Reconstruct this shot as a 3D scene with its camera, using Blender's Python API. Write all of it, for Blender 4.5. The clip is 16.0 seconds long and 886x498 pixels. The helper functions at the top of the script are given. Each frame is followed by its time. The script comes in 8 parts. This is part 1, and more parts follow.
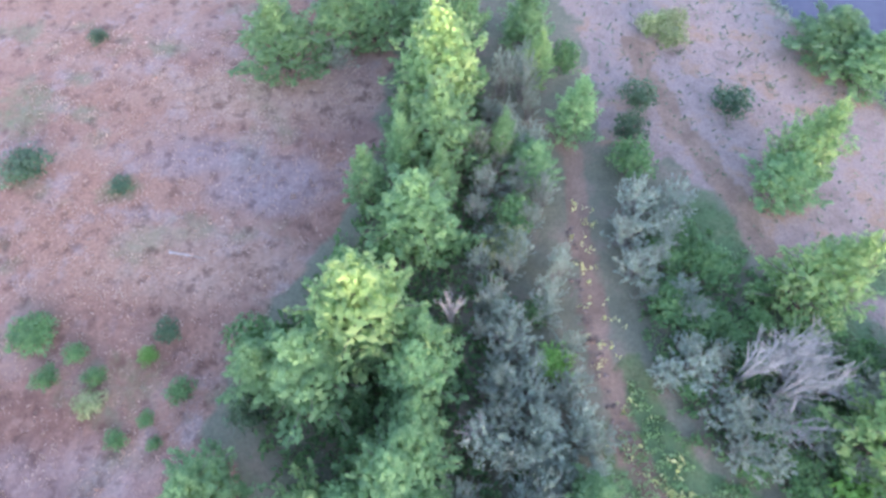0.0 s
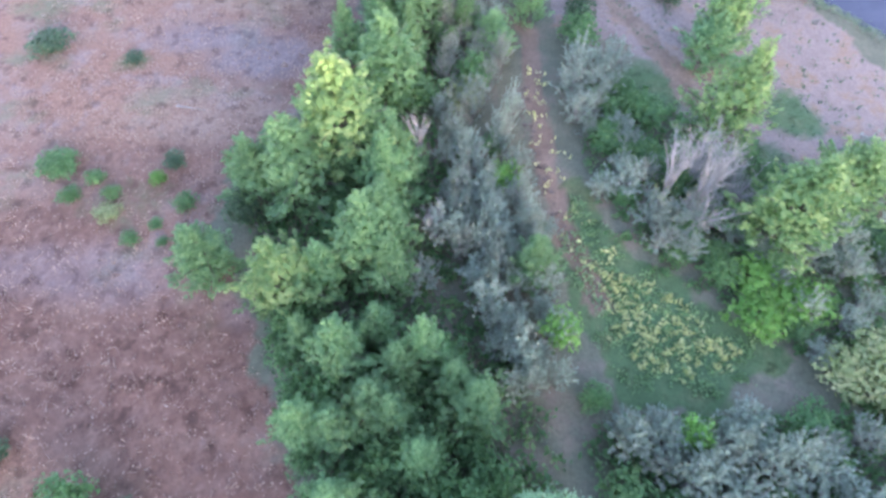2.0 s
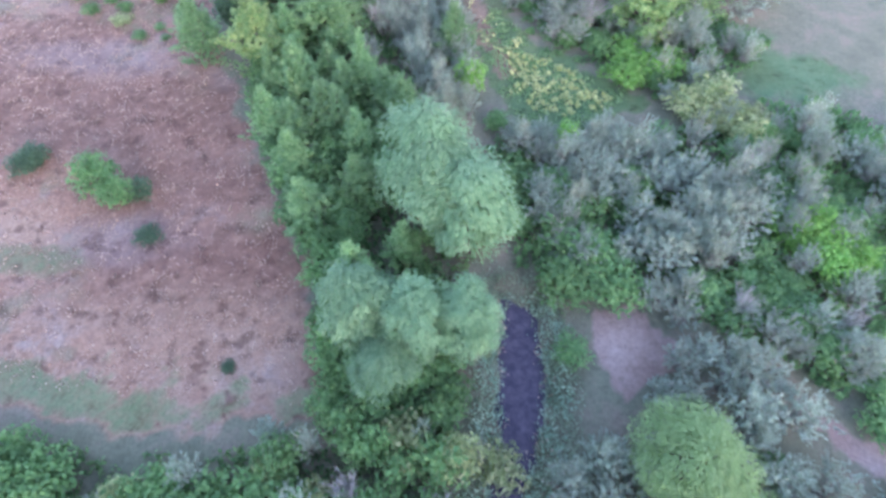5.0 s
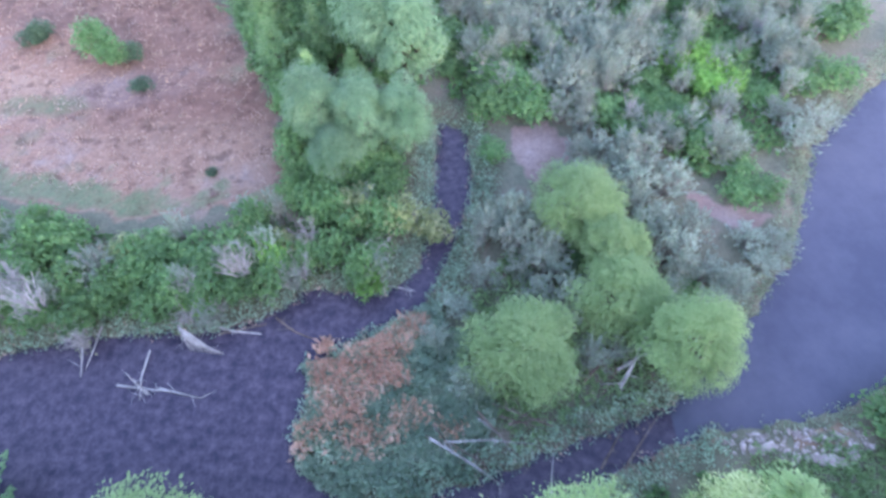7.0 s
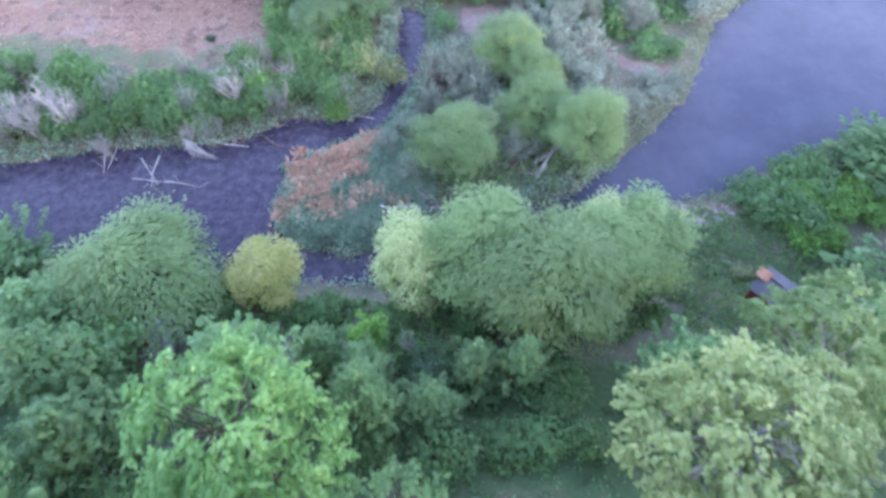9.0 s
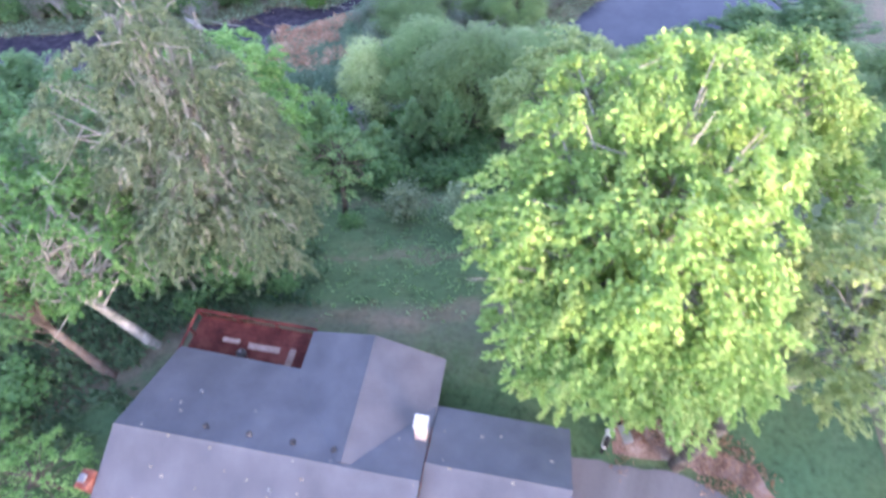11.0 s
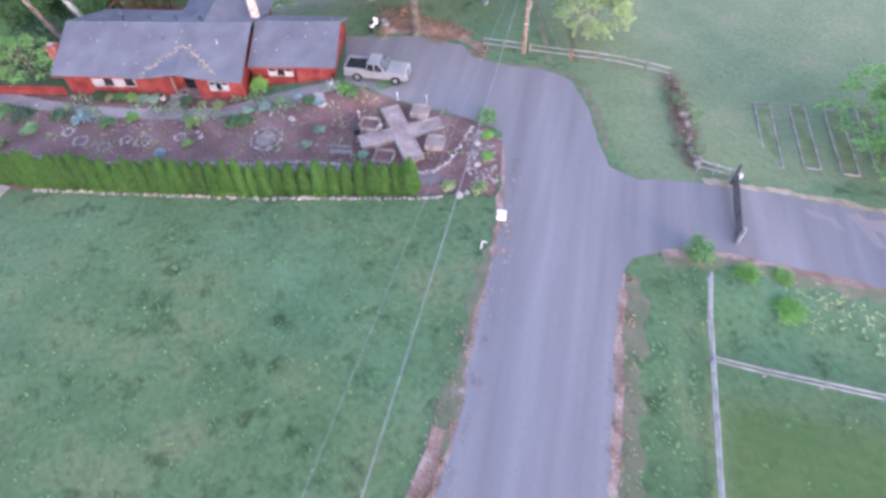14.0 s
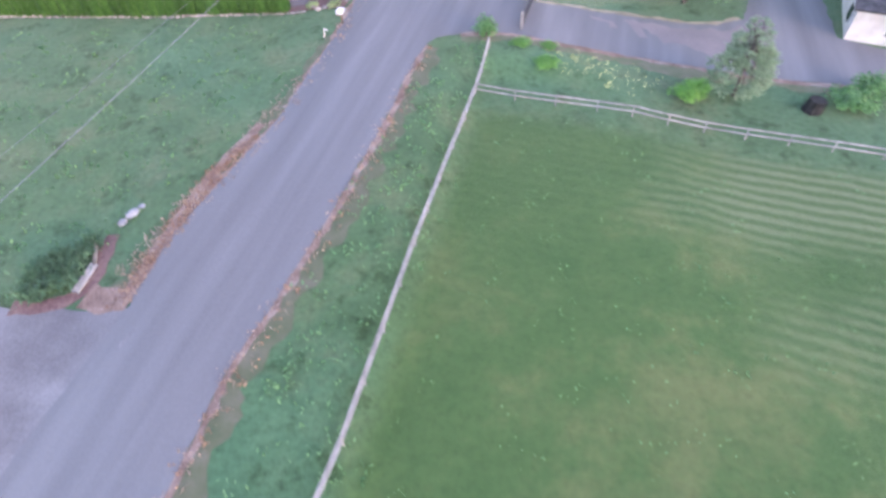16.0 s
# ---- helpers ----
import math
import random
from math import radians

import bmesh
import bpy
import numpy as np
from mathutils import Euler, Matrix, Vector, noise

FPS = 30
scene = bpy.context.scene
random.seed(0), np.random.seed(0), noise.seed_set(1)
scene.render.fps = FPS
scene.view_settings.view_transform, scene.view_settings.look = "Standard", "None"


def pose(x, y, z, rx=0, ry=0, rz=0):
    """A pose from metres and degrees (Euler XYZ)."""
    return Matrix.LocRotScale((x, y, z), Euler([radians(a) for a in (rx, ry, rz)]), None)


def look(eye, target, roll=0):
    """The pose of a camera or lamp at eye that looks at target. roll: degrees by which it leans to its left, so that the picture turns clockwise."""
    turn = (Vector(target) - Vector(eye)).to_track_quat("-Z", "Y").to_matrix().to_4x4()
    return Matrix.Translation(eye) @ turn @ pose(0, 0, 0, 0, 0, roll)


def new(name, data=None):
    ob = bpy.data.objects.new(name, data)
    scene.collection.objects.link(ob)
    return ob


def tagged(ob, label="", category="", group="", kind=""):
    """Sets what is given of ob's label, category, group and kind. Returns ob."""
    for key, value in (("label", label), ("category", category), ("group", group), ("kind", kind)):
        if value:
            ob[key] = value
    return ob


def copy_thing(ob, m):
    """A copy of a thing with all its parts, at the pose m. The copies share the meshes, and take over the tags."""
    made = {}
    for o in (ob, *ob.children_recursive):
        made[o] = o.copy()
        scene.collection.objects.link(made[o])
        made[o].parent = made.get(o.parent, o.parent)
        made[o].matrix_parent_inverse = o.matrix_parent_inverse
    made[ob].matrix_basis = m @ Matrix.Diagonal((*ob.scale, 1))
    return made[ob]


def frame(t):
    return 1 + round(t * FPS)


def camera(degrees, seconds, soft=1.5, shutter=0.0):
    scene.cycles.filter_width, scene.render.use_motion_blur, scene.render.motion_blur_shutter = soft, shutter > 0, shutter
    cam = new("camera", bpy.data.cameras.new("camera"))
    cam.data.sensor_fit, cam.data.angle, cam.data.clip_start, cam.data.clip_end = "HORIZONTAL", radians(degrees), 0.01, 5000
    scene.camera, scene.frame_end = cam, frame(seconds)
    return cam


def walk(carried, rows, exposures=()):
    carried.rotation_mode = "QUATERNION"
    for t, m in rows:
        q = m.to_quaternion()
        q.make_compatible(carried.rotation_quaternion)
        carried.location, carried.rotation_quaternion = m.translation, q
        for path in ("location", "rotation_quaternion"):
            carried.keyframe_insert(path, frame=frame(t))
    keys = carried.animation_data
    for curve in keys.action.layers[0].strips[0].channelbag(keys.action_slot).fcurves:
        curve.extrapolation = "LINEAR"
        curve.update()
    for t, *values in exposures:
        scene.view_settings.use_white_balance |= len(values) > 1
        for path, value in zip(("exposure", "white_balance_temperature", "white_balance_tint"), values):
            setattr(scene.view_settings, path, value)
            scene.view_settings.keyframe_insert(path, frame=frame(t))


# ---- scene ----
cam = camera(76.65, 16.0, soft=3.0, shutter=0.3)
PATH = [
    (0, (-27.186, 131.187, 40.734), (-27.587, 140.774, 23.187), 0.20),
    (0.5, (-25.834, 125.208, 40.035), (-26.241, 134.952, 22.575), 0.11),
    (1, (-24.6, 119.194, 39.301), (-24.995, 129.083, 21.922), 0.16),
    (1.5, (-23.47, 113.156, 38.612), (-23.864, 123.179, 21.309), 0.03),
    (2, (-22.268, 106.82, 38.009), (-22.685, 117.023, 20.812), -0.09),
    (2.5, (-20.996, 100.484, 37.427), (-21.455, 110.85, 20.33), -0.32),
    (3, (-19.658, 94.257, 36.976), (-20.16, 104.765, 19.967), -0.41),
    (3.5, (-18.205, 88.147, 36.673), (-18.721, 98.777, 19.74), -0.21),
    (4, (-16.647, 82.163, 36.431), (-17.132, 92.832, 19.521), -0.02),
    (4.2, (-16.014, 79.765, 36.336), (-16.486, 90.447, 19.434), 0.06),
    (6.3, (-9.997, 53.237, 35.114), (-9.825, 63.808, 18.138), -0.06),
    (6.5, (-9.426, 50.671, 34.984), (-9.26, 61.285, 18.033), -0.09),
    (7, (-7.997, 44.176, 34.637), (-7.838, 54.944, 17.785), 0.07),
    (7.5, (-6.651, 37.603, 34.188), (-6.477, 48.494, 17.414), 0.13),
    (8, (-5.264, 31.066, 33.592), (-5.102, 42.071, 16.892), 0.01),
    (8.2, (-4.722, 28.425, 33.368), (-4.576, 39.467, 16.693), -0.08),
    (10.3, (0.702, -1.018, 32.698), (0.924, 10.41, 16.287), 0.35),
    (10.5, (1.048, -3.559, 32.484), (1.3, 7.923, 16.11), 0.51),
    (11, (1.836, -9.761, 31.907), (2.357, 1.769, 15.573), 1.49),
    (11.5, (2.727, -16.36, 31.195), (4.306, -4.838, 14.924), 1.21),
    (12, (3.476, -23.179, 30.307), (5.722, -11.628, 14.135), 0.74),
    (12.5, (4.292, -30.105, 29.644), (6.484, -18.348, 13.613), 0.11),
    (13, (5.623, -36.85, 29.274), (7.673, -24.936, 13.341), -0.36),
    (13.5, (7.621, -43.288, 29.073), (9.622, -31.269, 13.213), -0.47),
    (14, (10.212, -49.475, 28.593), (12.108, -37.299, 12.841), -0.87),
    (14.5, (12.902, -55.614, 27.674), (14.631, -43.198, 12.091), -1.65),
    (15, (15.406, -61.254, 26.413), (16.976, -48.655, 10.96), -2.35),
    (15.5, (17.929, -67.153, 25.131), (19.378, -54.405, 9.788), -2.83),
    (16, (20.518, -73.339, 23.881), (21.834, -60.413, 8.676), -3.30),
]
walk(cam, [(t, look(eye, target, roll)) for t, eye, target, roll in PATH],
     exposures=[(0, 3.1, 7050, 37), (4.2, 3.15, 7000, 36), (6, 3.28, 7000, 38), (8.2, 3.38, 7050, 40), (10.4, 3.34, 7050, 39), (11, 3.2, 7050, 39), (11.6, 2.97, 7050, 39), (12.5, 2.98, 7050, 40), (16, 2.86, 7400, 36)])

# ---- light: the last sun over an unseen hill with added trees, blue sky light in the valley ----
SUN_ELEVATION, SUN_TURN = 5.0, 150.0   # degrees; turn is clockwise from +y
world = bpy.data.worlds.new("evening_sky")
scene.world = world
world.use_nodes = True
wn = world.node_tree.nodes
sky = wn.new("ShaderNodeTexSky")
sky.sky_type = "NISHITA"
sky.sun_disc = False
sky.sun_elevation, sky.sun_rotation = radians(SUN_ELEVATION + 9), radians(SUN_TURN)
sky.air_density, sky.dust_density, sky.ozone_density = 1.0, 1.0, 2.0
wn["Background"].inputs[1].default_value = 0.15
world.node_tree.links.new(sky.outputs[0], wn["Background"].inputs[0])
sun_data = bpy.data.lights.new("sun", "SUN")
sun_data.energy, sun_data.angle, sun_data.color = 1.7, radians(0.5), (1.0, 0.84, 0.58)
sun = new("sun", sun_data)
ce = math.cos(radians(SUN_ELEVATION))
toward = Vector((math.sin(radians(SUN_TURN)) * ce, math.cos(radians(SUN_TURN)) * ce, math.sin(radians(SUN_ELEVATION))))
sun.matrix_world = look(toward * 100, (0, 0, 0))


# ---- materials ----
def rgb(r, g, b):
    return (r, g, b, 1)


def mat(name, colors, scale=1.0, rough=0.85, bump=0.3, fine=12.0, metal=0.0, vary=0.12, island=0.0, through_light=0.0, grain=0.35, spec=0.3, streak=None):
    """A surface that mixes its colours by noise at two sizes, with fine relief and a change of tone from thing to thing."""
    gain = 1.68 if through_light else 0.82
    colors = [tuple(min(v * gain, 0.85) for v in c) for c in colors]
    m = bpy.data.materials.new(name)
    m.use_nodes = True
    n, k = m.node_tree.nodes, m.node_tree.links
    b = n["Principled BSDF"]
    tex = n.new("ShaderNodeTexCoord")
    big, small = n.new("ShaderNodeTexNoise"), n.new("ShaderNodeTexNoise")
    big.inputs["Scale"].default_value, big.inputs["Detail"].default_value = scale, 5
    small.inputs["Scale"].default_value, small.inputs["Detail"].default_value = scale * fine, 3
    if streak is None:
        k.new(tex.outputs["Object"], big.inputs["Vector"])
    else:
        turn, pull = n.new("ShaderNodeMapping"), n.new("ShaderNodeMapping")
        turn.inputs["Rotation"].default_value = (0, 0, radians(-streak))
        pull.inputs["Scale"].default_value = (0.07, 1, 1)
        k.new(tex.outputs["Object"], turn.inputs["Vector"])
        k.new(turn.outputs[0], pull.inputs["Vector"])
        k.new(pull.outputs[0], big.inputs["Vector"])
    k.new(tex.outputs["Object"], small.inputs["Vector"])
    add = n.new("ShaderNodeMath")
    add.operation = "MULTIPLY_ADD"
    add.inputs[1].default_value = grain
    k.new(small.outputs["Fac"], add.inputs[0])
    k.new(big.outputs["Fac"], add.inputs[2])
    last = add.outputs[0]
    if island:
        geo = n.new("ShaderNodeNewGeometry")
        more = n.new("ShaderNodeMath")
        more.operation = "MULTIPLY_ADD"
        more.inputs[1].default_value = island
        k.new(geo.outputs["Random Per Island"], more.inputs[0])
        k.new(last, more.inputs[2])
        last = more.outputs[0]
    ramp = n.new("ShaderNodeValToRGB")
    lo, hi = 0.35 + grain * 0.35, 0.65 + grain * 0.65 + island * 0.8
    ramp.color_ramp.elements[0].position = 0
    ramp.color_ramp.elements[1].position = 1
    span = n.new("ShaderNodeMapRange")
    span.inputs["From Min"].default_value, span.inputs["From Max"].default_value = lo, hi
    k.new(last, span.inputs["Value"])
    k.new(span.outputs[0], ramp.inputs[0])
    for i, c in enumerate(colors):
        e = ramp.color_ramp.elements
        if i == 0:
            e[0].color = rgb(*c)
        elif i == len(colors) - 1:
            e[len(e) - 1].color = rgb(*c)
        else:
            e.new(i / (len(colors) - 1)).color = rgb(*c)
    info, hsv = n.new("ShaderNodeObjectInfo"), n.new("ShaderNodeHueSaturation")
    tone = n.new("ShaderNodeMapRange")
    tone.inputs["To Min"].default_value, tone.inputs["To Max"].default_value = 1 - vary, 1 + vary
    k.new(info.outputs["Random"], tone.inputs["Value"])
    k.new(tone.outputs[0], hsv.inputs["Value"])
    k.new(ramp.outputs[0], hsv.inputs["Color"])
    k.new(hsv.outputs[0], b.inputs["Base Color"])
    b.inputs["Roughness"].default_value, b.inputs["Metallic"].default_value = rough, metal
    b.inputs["Specular IOR Level"].default_value = spec
    if through_light:
        b.inputs["Sheen Weight"].default_value, b.inputs["Sheen Roughness"].default_value = 0.2, 0.45
    if bump:
        bp = n.new("ShaderNodeBump")
        bp.inputs["Strength"].default_value, bp.inputs["Distance"].default_value = bump, 0.06
        k.new(small.outputs["Fac"], bp.inputs["Height"])
        k.new(bp.outputs[0], b.inputs["Normal"])
    if through_light:
        tr, mix = n.new("ShaderNodeBsdfTranslucent"), n.new("ShaderNodeMixShader")
        k.new(hsv.outputs[0], tr.inputs["Color"])
        mix.inputs[0].default_value = through_light
        k.new(b.outputs[0], mix.inputs[1])
        k.new(tr.outputs[0], mix.inputs[2])
        k.new(mix.outputs[0], n["Material Output"].inputs[0])
    return m


def leaf(name, *colors, vary=0.18):
    colors = [tuple(0.75 * u + 0.25 * v for u, v in zip(colors[0], colors[1])), *colors[1:]]
    return mat(name, colors, scale=0.35, fine=6, rough=0.6, bump=0, vary=vary, island=0.38, through_light=0.48, grain=0.3, spec=0.25)


LEAF = {
    "cotton": leaf("cottonwood_leaf", (0.050, 0.121, 0.059), (0.090, 0.197, 0.087), (0.152, 0.277, 0.121)),
    # cottonwood leaf turned paler and yellower: part of the evening sun is in the colour
    "gold": leaf("young_cottonwood_leaf", (0.06, 0.14, 0.06), (0.12, 0.23, 0.09), (0.23, 0.32, 0.125)),
    "shrub": leaf("shrub_leaf", (0.032, 0.088, 0.038), (0.064, 0.163, 0.064), (0.128, 0.252, 0.1)),
    "bright": leaf("fresh_shrub_leaf", (0.05, 0.16, 0.035), (0.09, 0.24, 0.055), (0.16, 0.33, 0.1)),
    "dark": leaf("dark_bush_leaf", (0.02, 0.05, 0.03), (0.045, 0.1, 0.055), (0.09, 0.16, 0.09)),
    "grey": leaf("silver_willow_leaf", (0.085, 0.14, 0.1), (0.15, 0.21, 0.16), (0.25, 0.312, 0.255)),
    "sage": leaf("sage_bush_leaf", (0.07, 0.12, 0.07), (0.13, 0.19, 0.12), (0.23, 0.29, 0.2)),
    "olive": leaf("olive_shrub_leaf", (0.07, 0.12, 0.05), (0.16, 0.22, 0.1), (0.3, 0.32, 0.18)),
    "willow": leaf("willow_leaf", (0.074, 0.145, 0.062), (0.12, 0.212, 0.088), (0.18, 0.28, 0.13), vary=0.12),
    "teal": leaf("blue_green_willow_leaf", (0.056, 0.131, 0.072), (0.090, 0.189, 0.104), (0.144, 0.257, 0.149), vary=0.12),
    "olivew": leaf("budding_willow_leaf", (0.13, 0.2, 0.09), (0.24, 0.32, 0.15), (0.36, 0.42, 0.24)),
    "yellow": leaf("yellow_willow_leaf", (0.17, 0.2, 0.06), (0.26, 0.29, 0.1), (0.36, 0.37, 0.17)),
    "maple": leaf("maple_leaf", (0.076, 0.168, 0.05), (0.137, 0.252, 0.08), (0.242, 0.328, 0.125), vary=0.06),
    "lime": leaf("pale_lime_leaf", (0.121, 0.181, 0.070), (0.186, 0.260, 0.112), (0.288, 0.344, 0.167), vary=0.06),
    "moss": leaf("mossy_twig", (0.045, 0.08, 0.045), (0.083, 0.125, 0.07), (0.14, 0.18, 0.115)),
    "lichen": leaf("hanging_lichen", (0.13, 0.15, 0.11), (0.19, 0.21, 0.16), (0.27, 0.285, 0.23)),
    "fresh": leaf("fresh_tree_leaf", (0.05, 0.135, 0.045), (0.09, 0.215, 0.07), (0.16, 0.3, 0.12)),
    "alder": leaf("alder_leaf", (0.035, 0.105, 0.032), (0.06, 0.165, 0.05), (0.12, 0.235, 0.095)),
    "hedge": leaf("hedge_leaf", (0.016, 0.058, 0.012), (0.031, 0.095, 0.018), (0.055, 0.139, 0.032)),
    "reed": leaf("reed_blade", (0.1, 0.19, 0.135), (0.17, 0.28, 0.2), (0.27, 0.36, 0.26)),
    "dead_reed": leaf("dry_reed_blade", (0.26, 0.155, 0.11), (0.42, 0.27, 0.195), (0.52, 0.4, 0.31)),
    "straw": leaf("dry_grass_blade", (0.19, 0.13, 0.1), (0.29, 0.21, 0.17), (0.4, 0.32, 0.26)),
    "grass": leaf("green_grass_blade", (0.09, 0.19, 0.09), (0.14, 0.26, 0.12), (0.21, 0.33, 0.16)),
    "blue": leaf("blue_grey_garden_leaf", (0.1, 0.17, 0.17), (0.17, 0.27, 0.265), (0.28, 0.38, 0.37)),
    "rust": leaf("rusty_fallen_leaf", (0.19, 0.1, 0.065), (0.28, 0.165, 0.11), (0.4, 0.28, 0.21)),
    "flower": leaf("yellow_flower_head", (0.32, 0.35, 0.15), (0.4, 0.43, 0.2), (0.48, 0.5, 0.28)),
}
BARK = mat("bark", [(0.06, 0.05, 0.045), (0.14, 0.12, 0.1), (0.26, 0.24, 0.21)], scale=1.5, bump=0.8)
PALE_BARK = mat("pale_bark", [(0.19, 0.195, 0.17), (0.34, 0.345, 0.31), (0.5, 0.505, 0.47)], scale=1.5, bump=0.6)
DEAD_WOOD = mat("bleached_dead_wood", [(0.31, 0.315, 0.295), (0.45, 0.455, 0.43), (0.6, 0.605, 0.58)], scale=1.2, bump=0.5)
DRIFT = mat("brown_drift_wood", [(0.1, 0.075, 0.06), (0.2, 0.16, 0.13), (0.34, 0.29, 0.25)], scale=1.2, bump=0.6)
ASPHALT = mat("worn_asphalt", [(0.2, 0.195, 0.2), (0.238, 0.233, 0.24), (0.285, 0.28, 0.286)], scale=0.55, fine=14, rough=0.9, bump=0.25, grain=0.3, streak=67)
GRAVEL = mat("grey_gravel", [(0.18, 0.155, 0.15), (0.3, 0.265, 0.255), (0.43, 0.39, 0.375)], scale=0.3, fine=25, bump=0.7, grain=0.6)
STRAW_EARTH = mat("dry_straw_earth", [(0.2, 0.17, 0.11), (0.3, 0.25, 0.17), (0.42, 0.35, 0.26)], scale=0.8, fine=10, bump=0.6, grain=0.6)
LANE_DUST = mat("pink_lane_dust", [(0.195, 0.17, 0.175), (0.232, 0.2, 0.2), (0.275, 0.235, 0.23)], scale=0.3, fine=14, bump=0.3, grain=0.4)
VERGE = mat("leaf_strewn_verge", [(0.2, 0.12, 0.09), (0.34, 0.22, 0.175), (0.54, 0.42, 0.36)], scale=0.8, fine=10, bump=0.8, grain=0.7)
SOIL = mat("dark_mulch", [(0.12, 0.064, 0.057), (0.21, 0.117, 0.104), (0.315, 0.195, 0.168)], scale=0.35, fine=16, bump=0.8, grain=0.6)
STONE = mat("garden_stone", [(0.24, 0.205, 0.19), (0.4, 0.36, 0.335), (0.58, 0.54, 0.505)], scale=2, bump=0.6, vary=0.35)
PALE_STONE = mat("pale_boulder", [(0.2, 0.215, 0.25), (0.3, 0.315, 0.35), (0.43, 0.445, 0.47)], scale=2, bump=0.5, vary=0.15)
SHINGLE = mat("grey_shingle", [(0.118, 0.128, 0.152), (0.148, 0.158, 0.186), (0.185, 0.195, 0.225)], scale=0.5, fine=40, rough=0.92, bump=0.4, grain=0.5, vary=0.05)
DEBRIS = mat("roof_debris", [(0.22, 0.17, 0.13), (0.36, 0.31, 0.26), (0.5, 0.45, 0.4)], scale=3)
RED_WALL = mat("red_stained_boards", [(0.18, 0.026, 0.024), (0.29, 0.046, 0.04), (0.4, 0.09, 0.075)], scale=0.8, fine=8, rough=0.75, bump=0.25, vary=0.05)
RED_DECK = mat("red_painted_deck", [(0.09, 0.02, 0.02), (0.17, 0.04, 0.035), (0.26, 0.075, 0.06)], scale=0.9, fine=8, bump=0.25)
PINK_BOARD = mat("bare_pink_board", [(0.3, 0.19, 0.16), (0.45, 0.32, 0.28), (0.6, 0.46, 0.42)], scale=2)
BRICK = mat("red_brick", [(0.24, 0.07, 0.05), (0.36, 0.12, 0.085), (0.48, 0.22, 0.17)], scale=3, bump=0.5)
PALE_BRICK = mat("pale_brick", [(0.4, 0.3, 0.27), (0.58, 0.48, 0.44), (0.75, 0.68, 0.64)], scale=3, bump=0.5)
BLIND = mat("grey_white_blind", [(0.4, 0.4, 0.41), (0.48, 0.48, 0.49), (0.56, 0.56, 0.57)], scale=1.5, rough=0.8, bump=0.1)
WHITE = mat("white_paint", [(0.6, 0.6, 0.6), (0.75, 0.75, 0.75), (0.85, 0.85, 0.84)], scale=1.5, rough=0.6, bump=0.1, vary=0.05)
CREAM = mat("cream_siding", [(0.48, 0.47, 0.45), (0.6, 0.59, 0.57), (0.7, 0.69, 0.67)], scale=0.8, rough=0.7, bump=0.15)
BED_WOOD = mat("weathered_bed_boards", [(0.2, 0.165, 0.15), (0.33, 0.28, 0.26), (0.47, 0.42, 0.4)], scale=1.2, fine=14, bump=0.5)
BED_SOIL = mat("straw_covered_bed_soil", [(0.2, 0.15, 0.135), (0.31, 0.25, 0.23), (0.42, 0.36, 0.33)], scale=1.2, fine=14, bump=0.7, grain=0.6)
RAIL_WOOD = mat("weathered_fence_rail", [(0.22, 0.21, 0.21), (0.32, 0.31, 0.31), (0.44, 0.42, 0.42)], scale=1.5, fine=8, bump=0.4)
POST_WOOD = mat("brown_post_wood", [(0.13, 0.085, 0.06), (0.24, 0.165, 0.12), (0.36, 0.27, 0.21)], scale=1.5, fine=8, bump=0.5)
POLE_WOOD = mat("creosoted_pole", [(0.16, 0.1, 0.07), (0.28, 0.19, 0.14), (0.4, 0.3, 0.24)], scale=1.0, fine=10, bump=0.4)
METAL_DARK = mat("dark_gate_metal", [(0.04, 0.04, 0.044), (0.07, 0.07, 0.078), (0.12, 0.12, 0.13)], scale=2, rough=0.6, metal=0.2, bump=0.1)
METAL_GREY = mat("grey_metal", [(0.35, 0.36, 0.37), (0.5, 0.51, 0.52), (0.62, 0.63, 0.64)], scale=2, rough=0.45, metal=0.7, bump=0.05)
SILVER = mat("silver_car_paint", [(0.36, 0.36, 0.375), (0.42, 0.42, 0.435), (0.48, 0.48, 0.495)], scale=0.7, rough=0.32, metal=0.35, bump=0.0, vary=0, spec=0.5)
RUBBER = mat("black_rubber", [(0.015, 0.015, 0.015), (0.025, 0.025, 0.025), (0.045, 0.045, 0.045)], scale=3, rough=0.9, bump=0.2)
GLASS_DARK = mat("dark_window_glass", [(0.015, 0.017, 0.02), (0.025, 0.028, 0.032), (0.04, 0.045, 0.05)], scale=0.5, rough=0.06, bump=0.0, spec=0.6, vary=0)
LAMP_RED = mat("red_lamp_lens", [(0.3, 0.01, 0.01), (0.4, 0.02, 0.02), (0.5, 0.03, 0.03)], scale=2, rough=0.2, bump=0)
LAMP_CLEAR = mat("clear_lamp_lens", [(0.6, 0.6, 0.6), (0.7, 0.7, 0.7), (0.8, 0.8, 0.8)], scale=2, rough=0.15, bump=0)
WIRE = mat("grey_cable", [(0.2, 0.21, 0.22), (0.27, 0.28, 0.29), (0.33, 0.34, 0.35)], scale=2, rough=0.5, metal=0.3, bump=0)
SLOPE_EARTH = mat("bare_slope_earth", [(0.17, 0.13, 0.09), (0.27, 0.19, 0.13), (0.36, 0.26, 0.19)], scale=0.5, fine=10, bump=0.6, grain=0.6)
EARTH_TRACK = mat("worn_grassy_earth", [(0.12, 0.15, 0.08), (0.16, 0.17, 0.1), (0.22, 0.2, 0.14)], scale=0.8, fine=10, bump=0.5)
